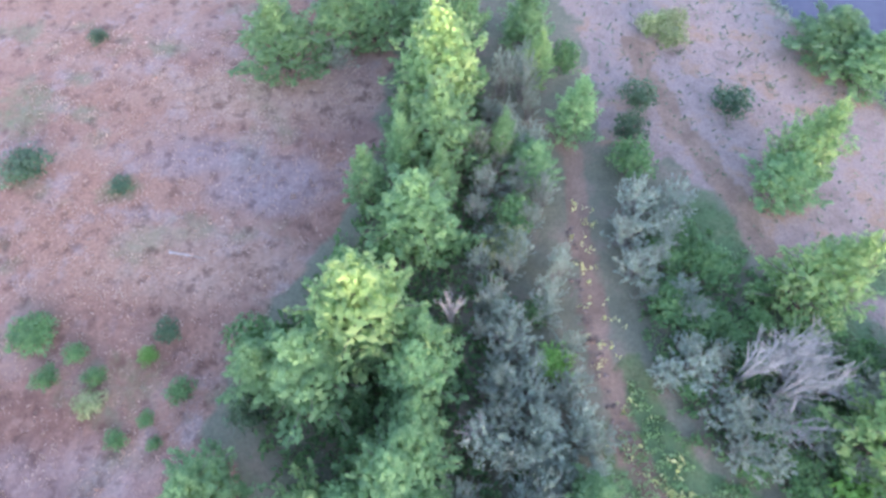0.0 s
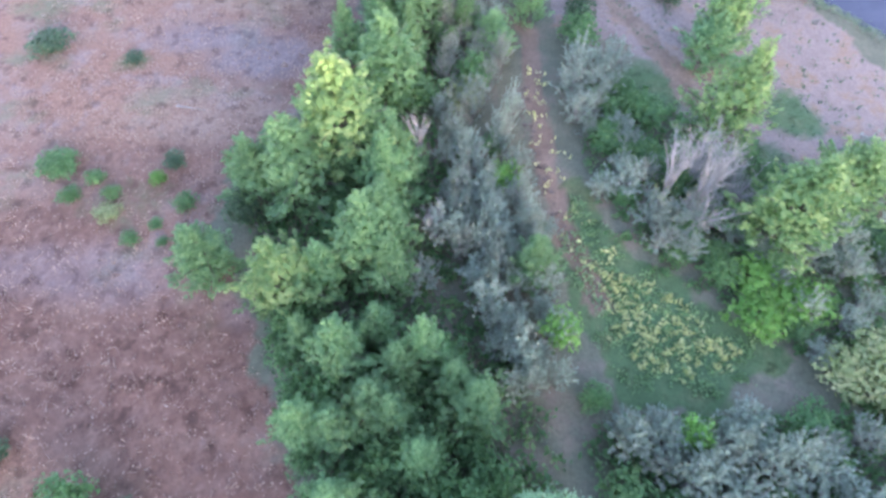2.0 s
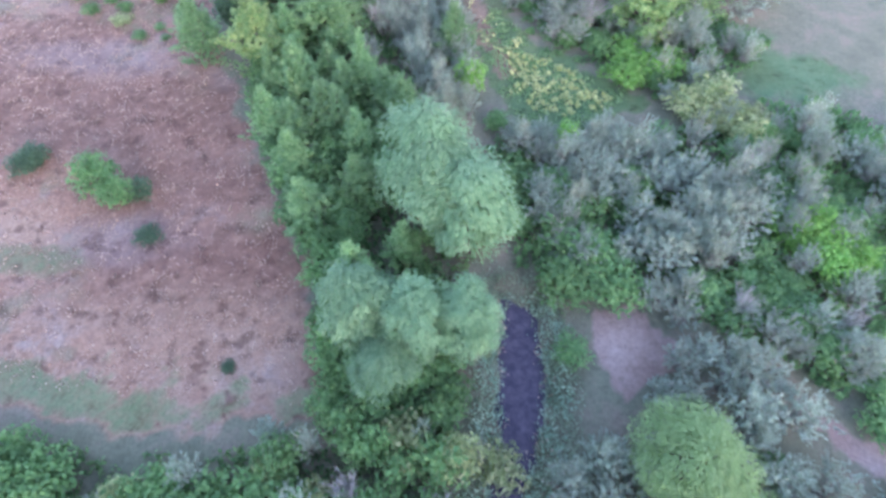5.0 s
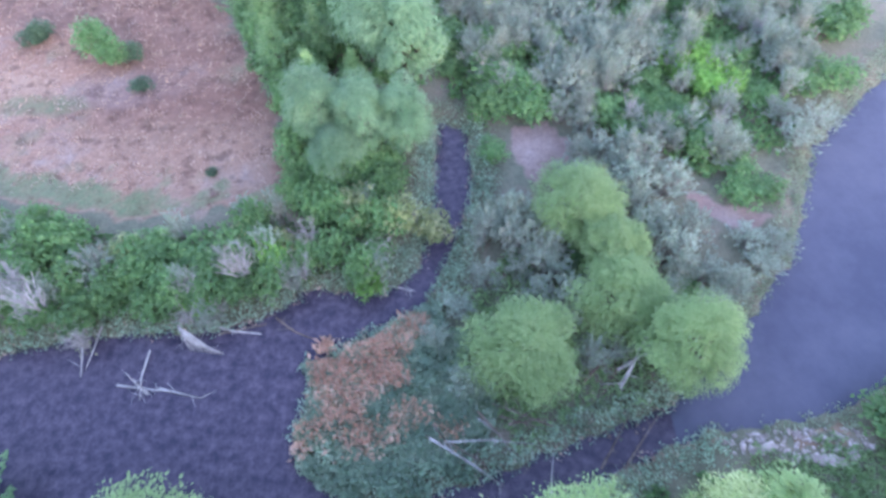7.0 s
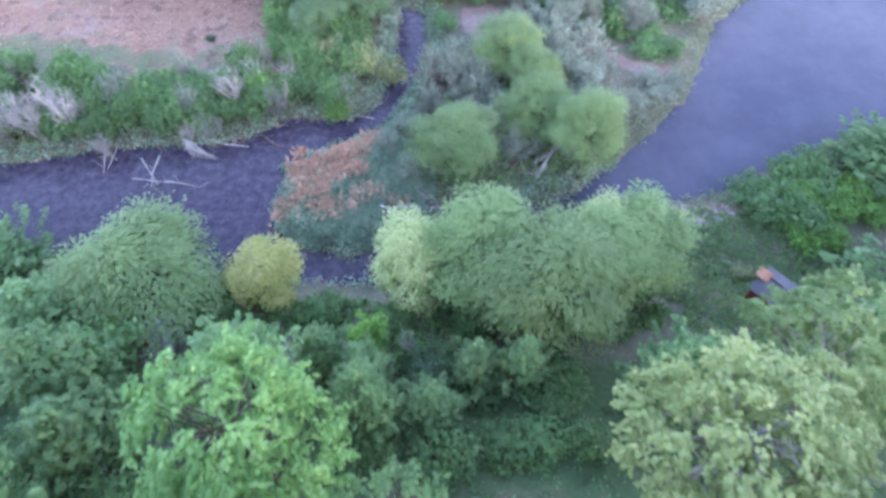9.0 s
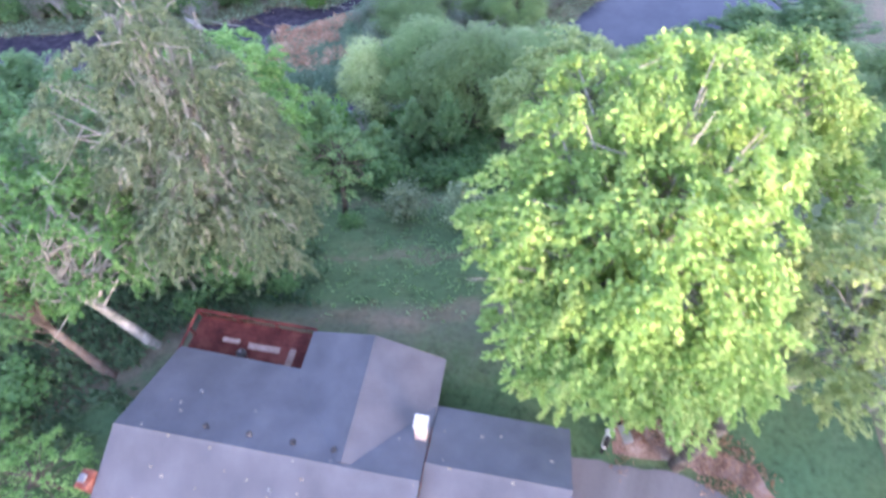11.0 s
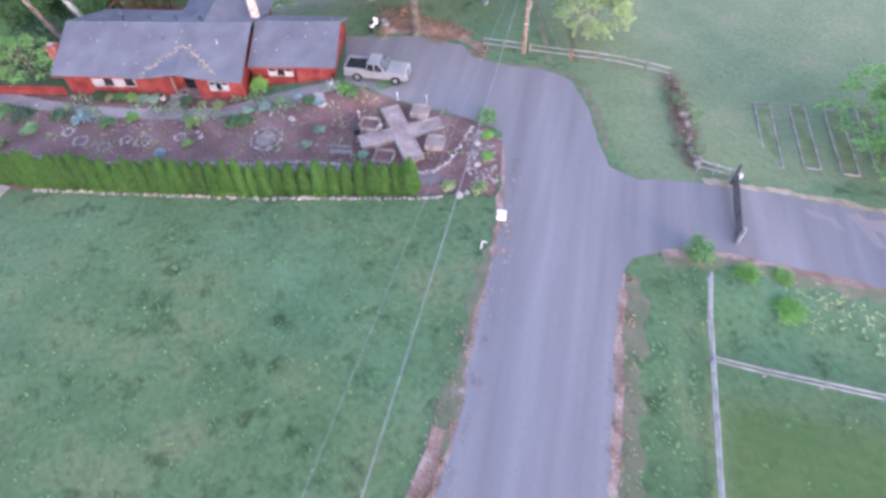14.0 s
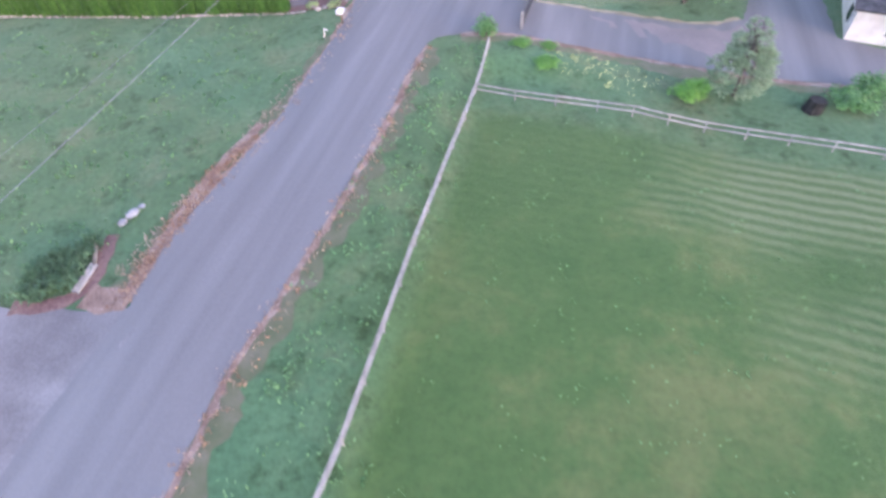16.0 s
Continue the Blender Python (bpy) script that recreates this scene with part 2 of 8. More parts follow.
WALK = mat("dark_walk_gravel", [(0.15, 0.12, 0.12), (0.21, 0.172, 0.17), (0.28, 0.235, 0.23)], scale=0.5, fine=22, bump=0.6, grain=0.6)
TERRACOTTA = mat("terracotta", [(0.35, 0.15, 0.09), (0.48, 0.24, 0.15), (0.6, 0.36, 0.26)], scale=2)
TWIG = mat("reddish_twigs", [(0.11, 0.065, 0.055), (0.2, 0.125, 0.105), (0.32, 0.22, 0.19)], scale=1.5)
PAD = mat("packed_gravel", [(0.17, 0.158, 0.163), (0.225, 0.213, 0.218), (0.3, 0.288, 0.292)], scale=0.3, fine=25, bump=0.6, grain=0.5)


# ---- helpers for meshes ----
def data_mesh(name, verts, faces, material, smooth=False):
    me = bpy.data.meshes.new(name)
    me.from_pydata([tuple(v) for v in verts], [], [tuple(f) for f in faces])
    me.materials.append(material)
    if smooth:
        me.polygons.foreach_set("use_smooth", [True] * len(me.polygons))
    me.update()
    return me


def place(name, mesh, parent=None, at=None, label=""):
    ob = new(name, mesh)
    if parent:
        ob.parent = parent
    if at is not None:
        ob.matrix_basis = at
    if label:
        tagged(ob, label)
    return ob


def part(name, bm, material, parent=None, label="", smooth=False):
    me = bpy.data.meshes.new(name)
    bm.to_mesh(me)
    bm.free()
    me.materials.append(material)
    if smooth:
        me.polygons.foreach_set("use_smooth", [True] * len(me.polygons))
    return place(name, me, parent, None, label)


def thing(name, at, label, category, group="", kind=""):
    ob = new(name)
    ob.empty_display_size = 0.2
    ob.matrix_basis = at
    return tagged(ob, label, category, group, kind)


def box(bm, x0, x1, y0, y1, z0, z1, bevel=0.0, turn=None):
    g = bmesh.ops.create_cube(bm, size=1)
    m = Matrix.Translation(((x0 + x1) / 2, (y0 + y1) / 2, (z0 + z1) / 2)) @ Matrix.Diagonal((x1 - x0, y1 - y0, z1 - z0, 1))
    bmesh.ops.transform(bm, matrix=(turn @ m) if turn else m, verts=g["verts"])
    if bevel:
        es = list({e for v in g["verts"] for e in v.link_edges})
        bmesh.ops.bevel(bm, geom=es, offset=bevel, segments=1, affect="EDGES")
    return bm


def cube(*a, **kw):
    return box(bmesh.new(), *a, **kw)


def prism(bm, profile, x0, x1, axis="x"):
    """A profile of (a, z) pairs pulled along x (or along y)."""
    ends = []
    for s in (x0, x1):
        ends.append([bm.verts.new((s, a, z) if axis == "x" else (a, s, z)) for a, z in profile])
    n = len(profile)
    for i in range(n):
        bm.faces.new((ends[0][i], ends[0][(i + 1) % n], ends[1][(i + 1) % n], ends[1][i]))
    bm.faces.new(ends[0][::-1])
    bm.faces.new(ends[1])
    bmesh.ops.recalc_face_normals(bm, faces=bm.faces)
    return bm


def slab(bm, corners, thick):
    """A flat plate with the four or more given corners on top."""
    top = [bm.verts.new(c) for c in corners]
    low = [bm.verts.new((c[0], c[1], c[2] - thick)) for c in corners]
    n = len(top)
    bm.faces.new(top)
    bm.faces.new(low[::-1])
    for i in range(n):
        bm.faces.new((top[i], low[i], low[(i + 1) % n], top[(i + 1) % n]))
    bmesh.ops.recalc_face_normals(bm, faces=bm.faces)
    return bm


def tubes(paths, sides=6):
    """Verts and faces of tapered tubes; each path is a list of (point, radius)."""
    verts, faces = [], []
    for path in paths:
        base = len(verts)
        for i, (p, r) in enumerate(path):
            a = Vector(path[max(i - 1, 0)][0])
            b = Vector(path[min(i + 1, len(path) - 1)][0])
            d = (b - a).normalized() if (b - a).length > 1e-6 else Vector((0, 0, 1))
            u = d.cross(Vector((0.31, 0.17, 0.93)) if abs(d.z) < 0.85 else Vector((1, 0.1, 0))).normalized()
            w = d.cross(u)
            for k in range(sides):
                t = k * math.tau / sides
                verts.append(Vector(p) + (u * math.cos(t) + w * math.sin(t)) * r)
        for i in range(len(path) - 1):
            for k in range(sides):
                q = base + i * sides
                faces.append((q + k, q + (k + 1) % sides, q + sides + (k + 1) % sides, q + sides + k))
        faces.append(tuple(base + (len(path) - 1) * sides + k for k in range(sides)))
    return verts, faces


def cylinder(bm, p0, p1, r0, r1=None, sides=10):
    v, f = tubes([[(p0, r0), (p1, r1 if r1 is not None else r0)]], sides)
    vs = [bm.verts.new(q) for q in v]
    for q in f:
        bm.faces.new([vs[i] for i in q])
    bm.faces.new([vs[i] for i in range(sides)][::-1])
    return bm


def rock_bm(rng, sx, sy, sz, cuts=1):
    bm = bmesh.new()
    bmesh.ops.create_icosphere(bm, subdivisions=cuts, radius=0.5)
    for v in bm.verts:
        v.co = Vector((v.co.x * sx, v.co.y * sy, v.co.z * sz)) * rng.uniform(0.78, 1.15)
    return bm


# ---- the lie of the land ----
WATER_Z = -18.9
CHANNEL = [(-160, 64), (-55, 65.8), (-43, 68.4), (-31, 68.7), (-25, 71), (-22, 73.7), (-14, 72.7), (-10.5, 75.5), (-8.6, 84), (-8.6, 92), (-8, 98),
           (-4.2, 97), (-3.4, 88), (-5, 81), (-9.3, 71), (-18.7, 66), (-21.8, 58.3), (-17.2, 52.3), (-12.6, 51), (-8, 53), (-1, 55), (9, 58.5), (16, 61),
           (18, 58), (0, 51), (-9, 47.5), (-14.5, 47.8), (-26, 48.9), (-43, 49.4), (-49, 52.8), (-160, 48)]
RIVER = [(13, 59.5), (23.4, 68.3), (31, 76), (35.6, 84), (40, 93), (48.5, 101), (57, 108), (72, 124), (68, 150), (50, 172), (33, 190), (26, 204), (14, 226),
         (-12, 262), (-60, 330), (40, 420), (330, 420), (330, 130), (130, 96), (80, 80), (47.4, 67), (38, 63), (31, 59.6), (25, 58.3), (18, 57.5)]


def inside_depth(x, y, ring):
    """Signed distance to a closed ring: positive inside."""
    ring = np.array(ring, float)
    best = np.full(x.shape, 1e9)
    odd = np.zeros(x.shape, bool)
    for (ax, ay), (bx, by) in zip(ring, np.roll(ring, -1, 0)):
        dx, dy = bx - ax, by - ay
        s = np.clip(((x - ax) * dx + (y - ay) * dy) / (dx * dx + dy * dy), 0, 1)
        best = np.minimum(best, np.hypot(x - ax - s * dx, y - ay - s * dy))
        if ay != by:
            odd ^= ((ay > y) != (by > y)) & (x < ax + (y - ay) * dx / dy)
    return np.where(odd, best, -best)


def ease(v):
    v = np.clip(v, 0, 1)
    return v * v * (3 - 2 * v)


PADDOCK_DIP = [(26.6, -33), (34, -34), (41, -38), (48, -42.6), (70, -50), (74, -110), (2, -110), (12.6, -70), (19.5, -52)]


def height(x, y):
    """Ground height: a terrace with the house, a long slope, the river flat, and an unseen hill far behind."""
    x, y = np.asarray(x, float), np.asarray(y, float)
    low_garden = ease((19 - x) / 7) * ease((-8.8 - y) / 4) * ease((y + 48) / 20)
    top = -0.8 * np.maximum(ease((9 - x) / 8), 0.85 * low_garden) - np.maximum(1.5 * ease((x - 30) / 14), 0.9 * ease(inside_depth(x, y, PADDOCK_DIP) / 3))
    top = top * ease((60 - np.abs(y + 20)) / 20 + 0.2)
    run = np.clip((y - 5.5) / 42, 0, 1)
    z = top * (1 - run) - 18.1 * (run * 0.8 + 0.2 * ease(run))
    z = z + 0.25 * np.sin(x * 0.11 + 1) * np.sin(y * 0.09) * ease((y - 60) / 20)
    wet = np.maximum(inside_depth(x, y, CHANNEL), inside_depth(x, y, RIVER))
    wet = wet + 0.5 * np.sin(x * 1.3 + y * 0.4) * np.sin(y * 1.1 - x * 0.5)
    bank = np.where(wet > 0, -0.75 * ease(wet / 3), 0.75 * ease(-wet / 2.5))
    low = WATER_Z + bank
    z = np.where(wet > -4, low + (np.maximum(z, low) - low) * ease(-wet / 4), z)
    # unseen hill, its height set so the low sun reaches only the treetops
    hill = ease((0.5 * x - 0.87 * y - 250) / 420)
    return z + hill * 66.35


def ground_z(x, y):
    return float(height(x, y))


def spline(points, step=1.0):
    """Points along a smooth line through the given ones."""
    p = [Vector((*q, 0)) for q in points]
    out = []
    for i in range(len(p) - 1):
        a, b, c, d = p[max(i - 1, 0)], p[i], p[i + 1], p[min(i + 2, len(p) - 1)]
        n = max(2, int((c - b).length / step))
        for k in range(n):
            t = k / n
            out.append(0.5 * ((2 * b) + (c - a) * t + (2 * a - 5 * b + 4 * c - d) * t * t + (3 * b - a - 3 * c + d) * t ** 3))
    out.append(p[-1])
    return [(q.x, q.y) for q in out]


DRY_FIELD = [(-230, 84), (-58, 85), (-45, 82.6), (-32, 83.6), (-26, 84.2), (-26, 90), (-30, 102), (-36, 113), (-42, 125), (-46, 135), (-51, 140),
             (-51, 150), (-43.5, 162), (-38.5, 172), (-37.5, 195), (-42, 214), (-60, 230), (-120, 262), (-230, 270)]
GRAVEL_BAR = [(-13, 215), (-8.5, 197), (-8.5, 181), (0, 178), (6, 173), (9, 163), (19, 151), (30, 149), (40, 159), (38, 172), (31, 190), (24, 208), (8, 228), (-8, 236)]
MEADOW = [(-8, 150), (-3, 139), (11, 129), (5, 124.5), (-4, 124), (-8, 134), (-10, 142)]
SAND = [(1.2, 97), (6.2, 97), (10, 93.5), (9.4, 90.5), (3.8, 86.4), (1.2, 92)]
SAND_SPIT = [(21, 86), (26, 84), (31.5, 81.8), (27, 79.3), (23, 82.5)]


def from_line(x, y, pts):
    best = np.full(np.shape(x), 1e9)
    for (ax, ay), (bx, by) in zip(pts, pts[1:]):
        dx, dy = bx - ax, by - ay
        s = np.clip(((x - ax) * dx + (y - ay) * dy) / (dx * dx + dy * dy), 0, 1)
        best = np.minimum(best, np.hypot(x - ax - s * dx, y - ay - s * dy))
    return best


def lines(parts):
    return np.concatenate([np.arange(a, b, s) for a, b, s in parts])


gx = lines([(-2600, -600, 250), (-600, -200, 50), (-200, -75, 6), (-75, 75, 1.0), (75, 200, 6), (200, 600, 50), (600, 2601, 250)])
gy = lines([(-2600, -900, 250), (-900, -200, 30), (-200, -80, 6), (-80, 225, 1.0), (225, 330, 6), (330, 700, 40), (700, 2601, 250)])
GX, GY = np.meshgrid(gx, gy)
GZ = height(GX, GY)
wob = 1.2 * np.sin(GX * 0.55 + GY * 0.23) * np.sin(GY * 0.61 - GX * 0.31) + 0.6 * np.sin(GX * 1.9 - GY) * np.sin(GY * 1.7)
field = ease((inside_depth(GX, GY, DRY_FIELD) + wob) / 2.5 + 0.5)
greener = ease((90 + 0.16 * np.clip(-30 - GX, 0, 60) - GY + 2 * wob) / 7) * field
bar = ease((inside_depth(GX, GY, GRAVEL_BAR) + wob) / 2.5 + 0.5)
meadow = ease((inside_depth(GX, GY, MEADOW) + 1.5 + wob) / 2 + 0.5)
trail = ease((2.2 - from_line(GX, GY, [(-12.5, 180), (-11.7, 163), (-10.6, 150), (-9, 142), (-6, 134)]) + 0.4 * wob) / 1.2)
track = ease((2.5 - from_line(GX, GY, [(-2, 200), (2, 186), (6.5, 176), (10, 165), (13, 158)]) + 0.4 * wob) / 1.2)
paddock = ease(inside_depth(GX, GY, [(27, -38.6), (67, -57.5), (90, -120), (-8, -120), (15.6, -65.6)]) / 1.5)
sand = ease((np.maximum(inside_depth(GX, GY, SAND), inside_depth(GX, GY, SAND_SPIT)) + 0.4 * wob) / 1.0 + 0.5)
wooded = ease((GY - 1 + wob) / 3) * ease((-13 - GX + wob) / 4)
lawn = ease((16 - GY + wob) / 14) * (1 - wooded) * (1 - 0.4 * ease((GY - 1 + wob) / 3) * ease((28 - GX) / 4)) + ease((GX - 26) / 8) * ease((38 - GY) / 6)
slope_dirt = sum(w * ease(1.2 - np.abs(GY - y0 - wob * 0.7) / half) for y0, half, w in ((8.6, 1.8, 0.62), (15.6, 1.5, 0.6), (23.8, 1.9, 0.55))) * ease(1.6 - np.abs(GX - 0.5) / 9)
bench = ease((40 - GY) / 6) * ease((GY - 8) / 4)
pasture = 0.7 * ease((3.5 - np.abs(GY - 22 + 0.12 * (GX - 40) + wob)) / 4) * ease((GX - 34) / 8)
dirt = np.clip(0.75 * trail + 0.8 * track + slope_dirt * 0.8 + pasture, 0, 1)
green = np.clip(lawn + meadow + greener * 0.5 + bench * 0.8, 0, 1)
hay = np.clip(ease((GX - 25) / 6) * ease((GY + 27 + wob) / 3) * ease((45 - GY) / 5) + 0.5 * greener, 0, 1)


def blob(cx, cy, rx, ry, amount=1.0):
    """A soft uneven spot on the ground."""
    return amount * ease(1.5 - np.hypot((GX - cx) / rx, (GY - cy) / ry) + 0.14 * wob)


red_earth = np.maximum.reduce([blob(-56, 124, 17, 9), blob(-73, 140, 10, 5), blob(-82, 127, 26, 12), blob(-62, 151, 13, 6, 0.6), blob(-44, 181, 6, 5, 0.6), blob(-43, 166, 7, 5, 0.5), blob(-47, 113, 12, 6, 0.9), blob(-41, 100, 15, 7)])
ashen = np.maximum.reduce([blob(-51, 172, 8, 4.2), blob(-60, 175.5, 8, 3), blob(-64, 135.5, 13, 3.6, 0.6), blob(-44, 133, 5, 3, 0.6), blob(-52, 104, 8, 3, 0.6)])
straw = np.maximum.reduce([0.8 * greener, blob(-38, 93.5, 16, 5, 0.4), blob(-53, 187, 18, 5, 0.7), blob(-58, 160, 12, 5, 0.5), blob(-68, 104, 9, 5, 0.7)])
mown_pale = np.maximum.reduce([blob(48, -51, 10, 5), blob(47, -62, 9, 3, 0.6), blob(60, -60, 9, 8)])
green = np.clip(green + 0.5 * np.maximum.reduce([blob(-61, 101, 8, 2.6), blob(-87, 182, 7, 6), blob(-62, 145, 7, 5, 0.8), blob(-70, 170, 4, 2.5), blob(-56, 190, 8, 2.5, 0.7)]) * field + 0.75 * np.maximum.reduce([blob(26, 142, 8, 4), blob(4, 167, 5, 6), blob(15, 151, 9, 8, 0.9), blob(23, 163, 4, 5), blob(34, 134, 10, 6)]), 0, 1)
rows, cols = GX.shape
ground_me = bpy.data.meshes.new("ground")
idx = np.arange(rows * cols).reshape(rows, cols)
quads = np.stack([idx[:-1, :-1], idx[:-1, 1:], idx[1:, 1:], idx[1:, :-1]], -1).reshape(-1, 4)
ground_me.from_pydata(np.stack([GX, GY, GZ], -1).reshape(-1, 3).tolist(), [], quads.tolist())
ground_me.polygons.foreach_set("use_smooth", [True] * len(ground_me.polygons))
for name, chans in (("cover", (field, green, dirt, hay)), ("bare", (bar, sand, paddock, np.ones_like(field))), ("zones", (red_earth, ashen, straw, mown_pale))):
    at = ground_me.color_attributes.new(name, "FLOAT_COLOR", "POINT")
    at.data.foreach_set("color", np.stack(chans, -1).astype(np.float32).ravel())


def ground_material():
    m = bpy.data.materials.new("ground_cover")
    m.use_nodes = True
    n, k = m.node_tree.nodes, m.node_tree.links
    tex = n.new("ShaderNodeTexCoord")

    def noisy(scale, detail=5, rough=0.6):
        t = n.new("ShaderNodeTexNoise")
        t.inputs["Scale"].default_value, t.inputs["Detail"].default_value, t.inputs["Roughness"].default_value = scale, detail, rough
        k.new(tex.outputs["Object"], t.inputs["Vector"])
        return t.outputs["Fac"]

    def ramp(fac, *stops):
        r = n.new("ShaderNodeValToRGB")
        e = r.color_ramp.elements
        stops = [(p, tuple(v * (0.78 if max(c) < 0.9 else 1) for v in c)) for p, c in stops]
        e[0].position, e[0].color = stops[0][0], rgb(*stops[0][1])
        e[1].position, e[1].color = stops[-1][0], rgb(*stops[-1][1])
        for p, c in stops[1:-1]:
            e.new(p).color = rgb(*c)
        k.new(fac, r.inputs[0])
        return r.outputs[0]

    def blend(fac, a, b, kind="MIX"):
        x = n.new("ShaderNodeMix")
        x.data_type, x.blend_type = "RGBA", kind
        if isinstance(fac, float):
            x.inputs[0].default_value = fac
        else:
            k.new(fac, x.inputs[0])
        k.new(a, x.inputs[6])
        k.new(b, x.inputs[7])
        return x.outputs[2]

    def math_node(op, a, b):
        x = n.new("ShaderNodeMath")
        x.operation = op
        x.use_clamp = True
        for i, v in enumerate((a, b)):
            if isinstance(v, float):
                x.inputs[i].default_value = v
            else:
                k.new(v, x.inputs[i])
        return x.outputs[0]

    def mask(chan):
        """Ragged edge: the weight is pushed about by noise."""
        r = n.new("ShaderNodeMapRange")
        r.inputs["From Min"].default_value, r.inputs["From Max"].default_value = 0.62, 0.98
        s = n.new("ShaderNodeMath")
        s.operation = "ADD"
        k.new(chan, s.inputs[0])
        half = n.new("ShaderNodeMath")
        half.operation = "MULTIPLY"
        half.inputs[1].default_value = 0.6
        k.new(ragged, half.inputs[0])
        k.new(half.outputs[0], s.inputs[1])
        k.new(s.outputs[0], r.inputs[0])
        return r.outputs[0]

    ragged = noisy(0.9, 6, 0.7)
    cover, bare = n.new("ShaderNodeVertexColor"), n.new("ShaderNodeVertexColor")
    cover.layer_name, bare.layer_name = "cover", "bare"
    sc, sb = n.new("ShaderNodeSeparateColor"), n.new("ShaderNodeSeparateColor")
    k.new(cover.outputs[0], sc.inputs[0])
    k.new(bare.outputs[0], sb.inputs[0])
    wide, mid, fine = noisy(0.035, 4), noisy(0.22, 6, 0.65), noisy(2.6, 6, 0.75)
    litter = ramp(mid, (0.3, (0.13, 0.155, 0.105)), (0.5, (0.185, 0.205, 0.14)), (0.7, (0.27, 0.23, 0.18)))
    dry = ramp(mid, (0.3, (0.235, 0.14, 0.106)), (0.45, (0.32, 0.192, 0.141)), (0.58, (0.35, 0.238, 0.182)), (0.7, (0.29, 0.208, 0.178)))
    patch_col = ramp(mid, (0.3, (0.24, 0.19, 0.178)), (0.7, (0.35, 0.288, 0.265)))
    zones = n.new("ShaderNodeVertexColor")
    zones.layer_name = "zones"
    sz = n.new("ShaderNodeSeparateColor")
    k.new(zones.outputs[0], sz.inputs[0])
    dry = blend(ramp(wide, (0.56, (0, 0, 0)), (0.66, (0.7, 0.7, 0.7))), dry, patch_col)
    rust = ramp(fine, (0.3, (0.265, 0.15, 0.105)), (0.7, (0.41, 0.25, 0.175)))
    dry = blend(ramp(noisy(0.05, 4, 0.6), (0.46, (0, 0, 0)), (0.6, (1, 1, 1))), dry, rust)
    pale = ramp(fine, (0.3, (0.3, 0.26, 0.245)), (0.7, (0.42, 0.37, 0.35)))
    dry = blend(ramp(noisy(0.16, 6, 0.8), (0.52, (0, 0, 0)), (0.64, (0.8, 0.8, 0.8))), dry, pale)
    tuft = ramp(noisy(0.12, 5), (0.55, (0, 0, 0)), (0.7, (1, 1, 1)))
    moss = ramp(mid, (0.3, (0.16, 0.17, 0.1)), (0.7, (0.27, 0.26, 0.17)))
    dry = blend(tuft, dry, moss)
    ruddy = ramp(noisy(0.7, 6, 0.75), (0.36, (0.135, 0.075, 0.058)), (0.5, (0.215, 0.12, 0.088)), (0.64, (0.3, 0.185, 0.138)))
    dry = blend(math_node("MULTIPLY", sz.outputs[0], 0.92), dry, ruddy)
    ash = ramp(noisy(0.8, 6, 0.75), (0.36, (0.205, 0.16, 0.155)), (0.52, (0.285, 0.238, 0.23)), (0.66, (0.37, 0.32, 0.31)))
    dry = blend(math_node("MULTIPLY", sz.outputs[1], 0.8), dry, ash)
    tawny = ramp(noisy(0.9, 6, 0.75), (0.36, (0.29, 0.19, 0.13)), (0.5, (0.41, 0.29, 0.205)), (0.66, (0.5, 0.39, 0.29)))
    dry = blend(math_node("MULTIPLY", sz.outputs[2], 0.8), dry, tawny)
    clods = ramp(noisy(0.45, 4, 0.65), (0.36, (0.62, 0.58, 0.58)), (0.46, (1, 1, 1)))
    dry = blend(0.8, dry, clods, "MULTIPLY")
    turf = ramp(mid, (0.25, (0.068, 0.142, 0.062)), (0.5, (0.095, 0.186, 0.084)), (0.75, (0.165, 0.21, 0.105)))
    turf_b = ramp(mid, (0.3, (0.072, 0.182, 0.092)), (0.7, (0.112, 0.236, 0.12)))
    turf = blend(ramp(wide, (0.45, (0, 0, 0)), (0.6, (1, 1, 1))), turf, turf_b)
    tan = ramp(fine, (0.3, (0.15, 0.16, 0.08)), (0.7, (0.27, 0.23, 0.14)))
    turf = blend(ramp(noisy(0.09, 6, 0.75), (0.56, (0, 0, 0)), (0.7, (0.55, 0.55, 0.55))), turf, tan)
    weed = ramp(noisy(0.6, 5, 0.7), (0.55, (1, 1, 1)), (0.66, (0.6, 0.66, 0.55)))
    turf = blend(0.9, turf, weed, "MULTIPLY")
    bar_col = ramp(mid, (0.3, (0.26, 0.2, 0.165)), (0.5, (0.345, 0.285, 0.25)), (0.62, (0.36, 0.255, 0.18)))
    dirt_col = ramp(mid, (0.3, (0.2, 0.14, 0.098)), (0.7, (0.35, 0.262, 0.195)))
    sand_col = ramp(mid, (0.3, (0.27, 0.19, 0.16)), (0.7, (0.44, 0.35, 0.31)))
    col = blend(mask(sc.outputs[0]), litter, dry)
    col = blend(mask(sb.outputs[0]), col, bar_col)
    col = blend(mask(sc.outputs[1]), col, turf)
    hay_col = ramp(mid, (0.3, (0.125, 0.2, 0.1)), (0.55, (0.165, 0.24, 0.125)), (0.72, (0.235, 0.255, 0.15)))
    col = blend(mask(cover.outputs[1]), col, hay_col)
    mown = n.new("ShaderNodeTexWave")
    mown.inputs["Scale"].default_value, mown.inputs["Distortion"].default_value, mown.inputs["Detail"].default_value = 0.34, 2.6, 2
    spin = n.new("ShaderNodeMapping")
    spin.inputs["Rotation"].default_value = (0, 0, radians(-64))
    k.new(tex.outputs["Object"], spin.inputs["Vector"])
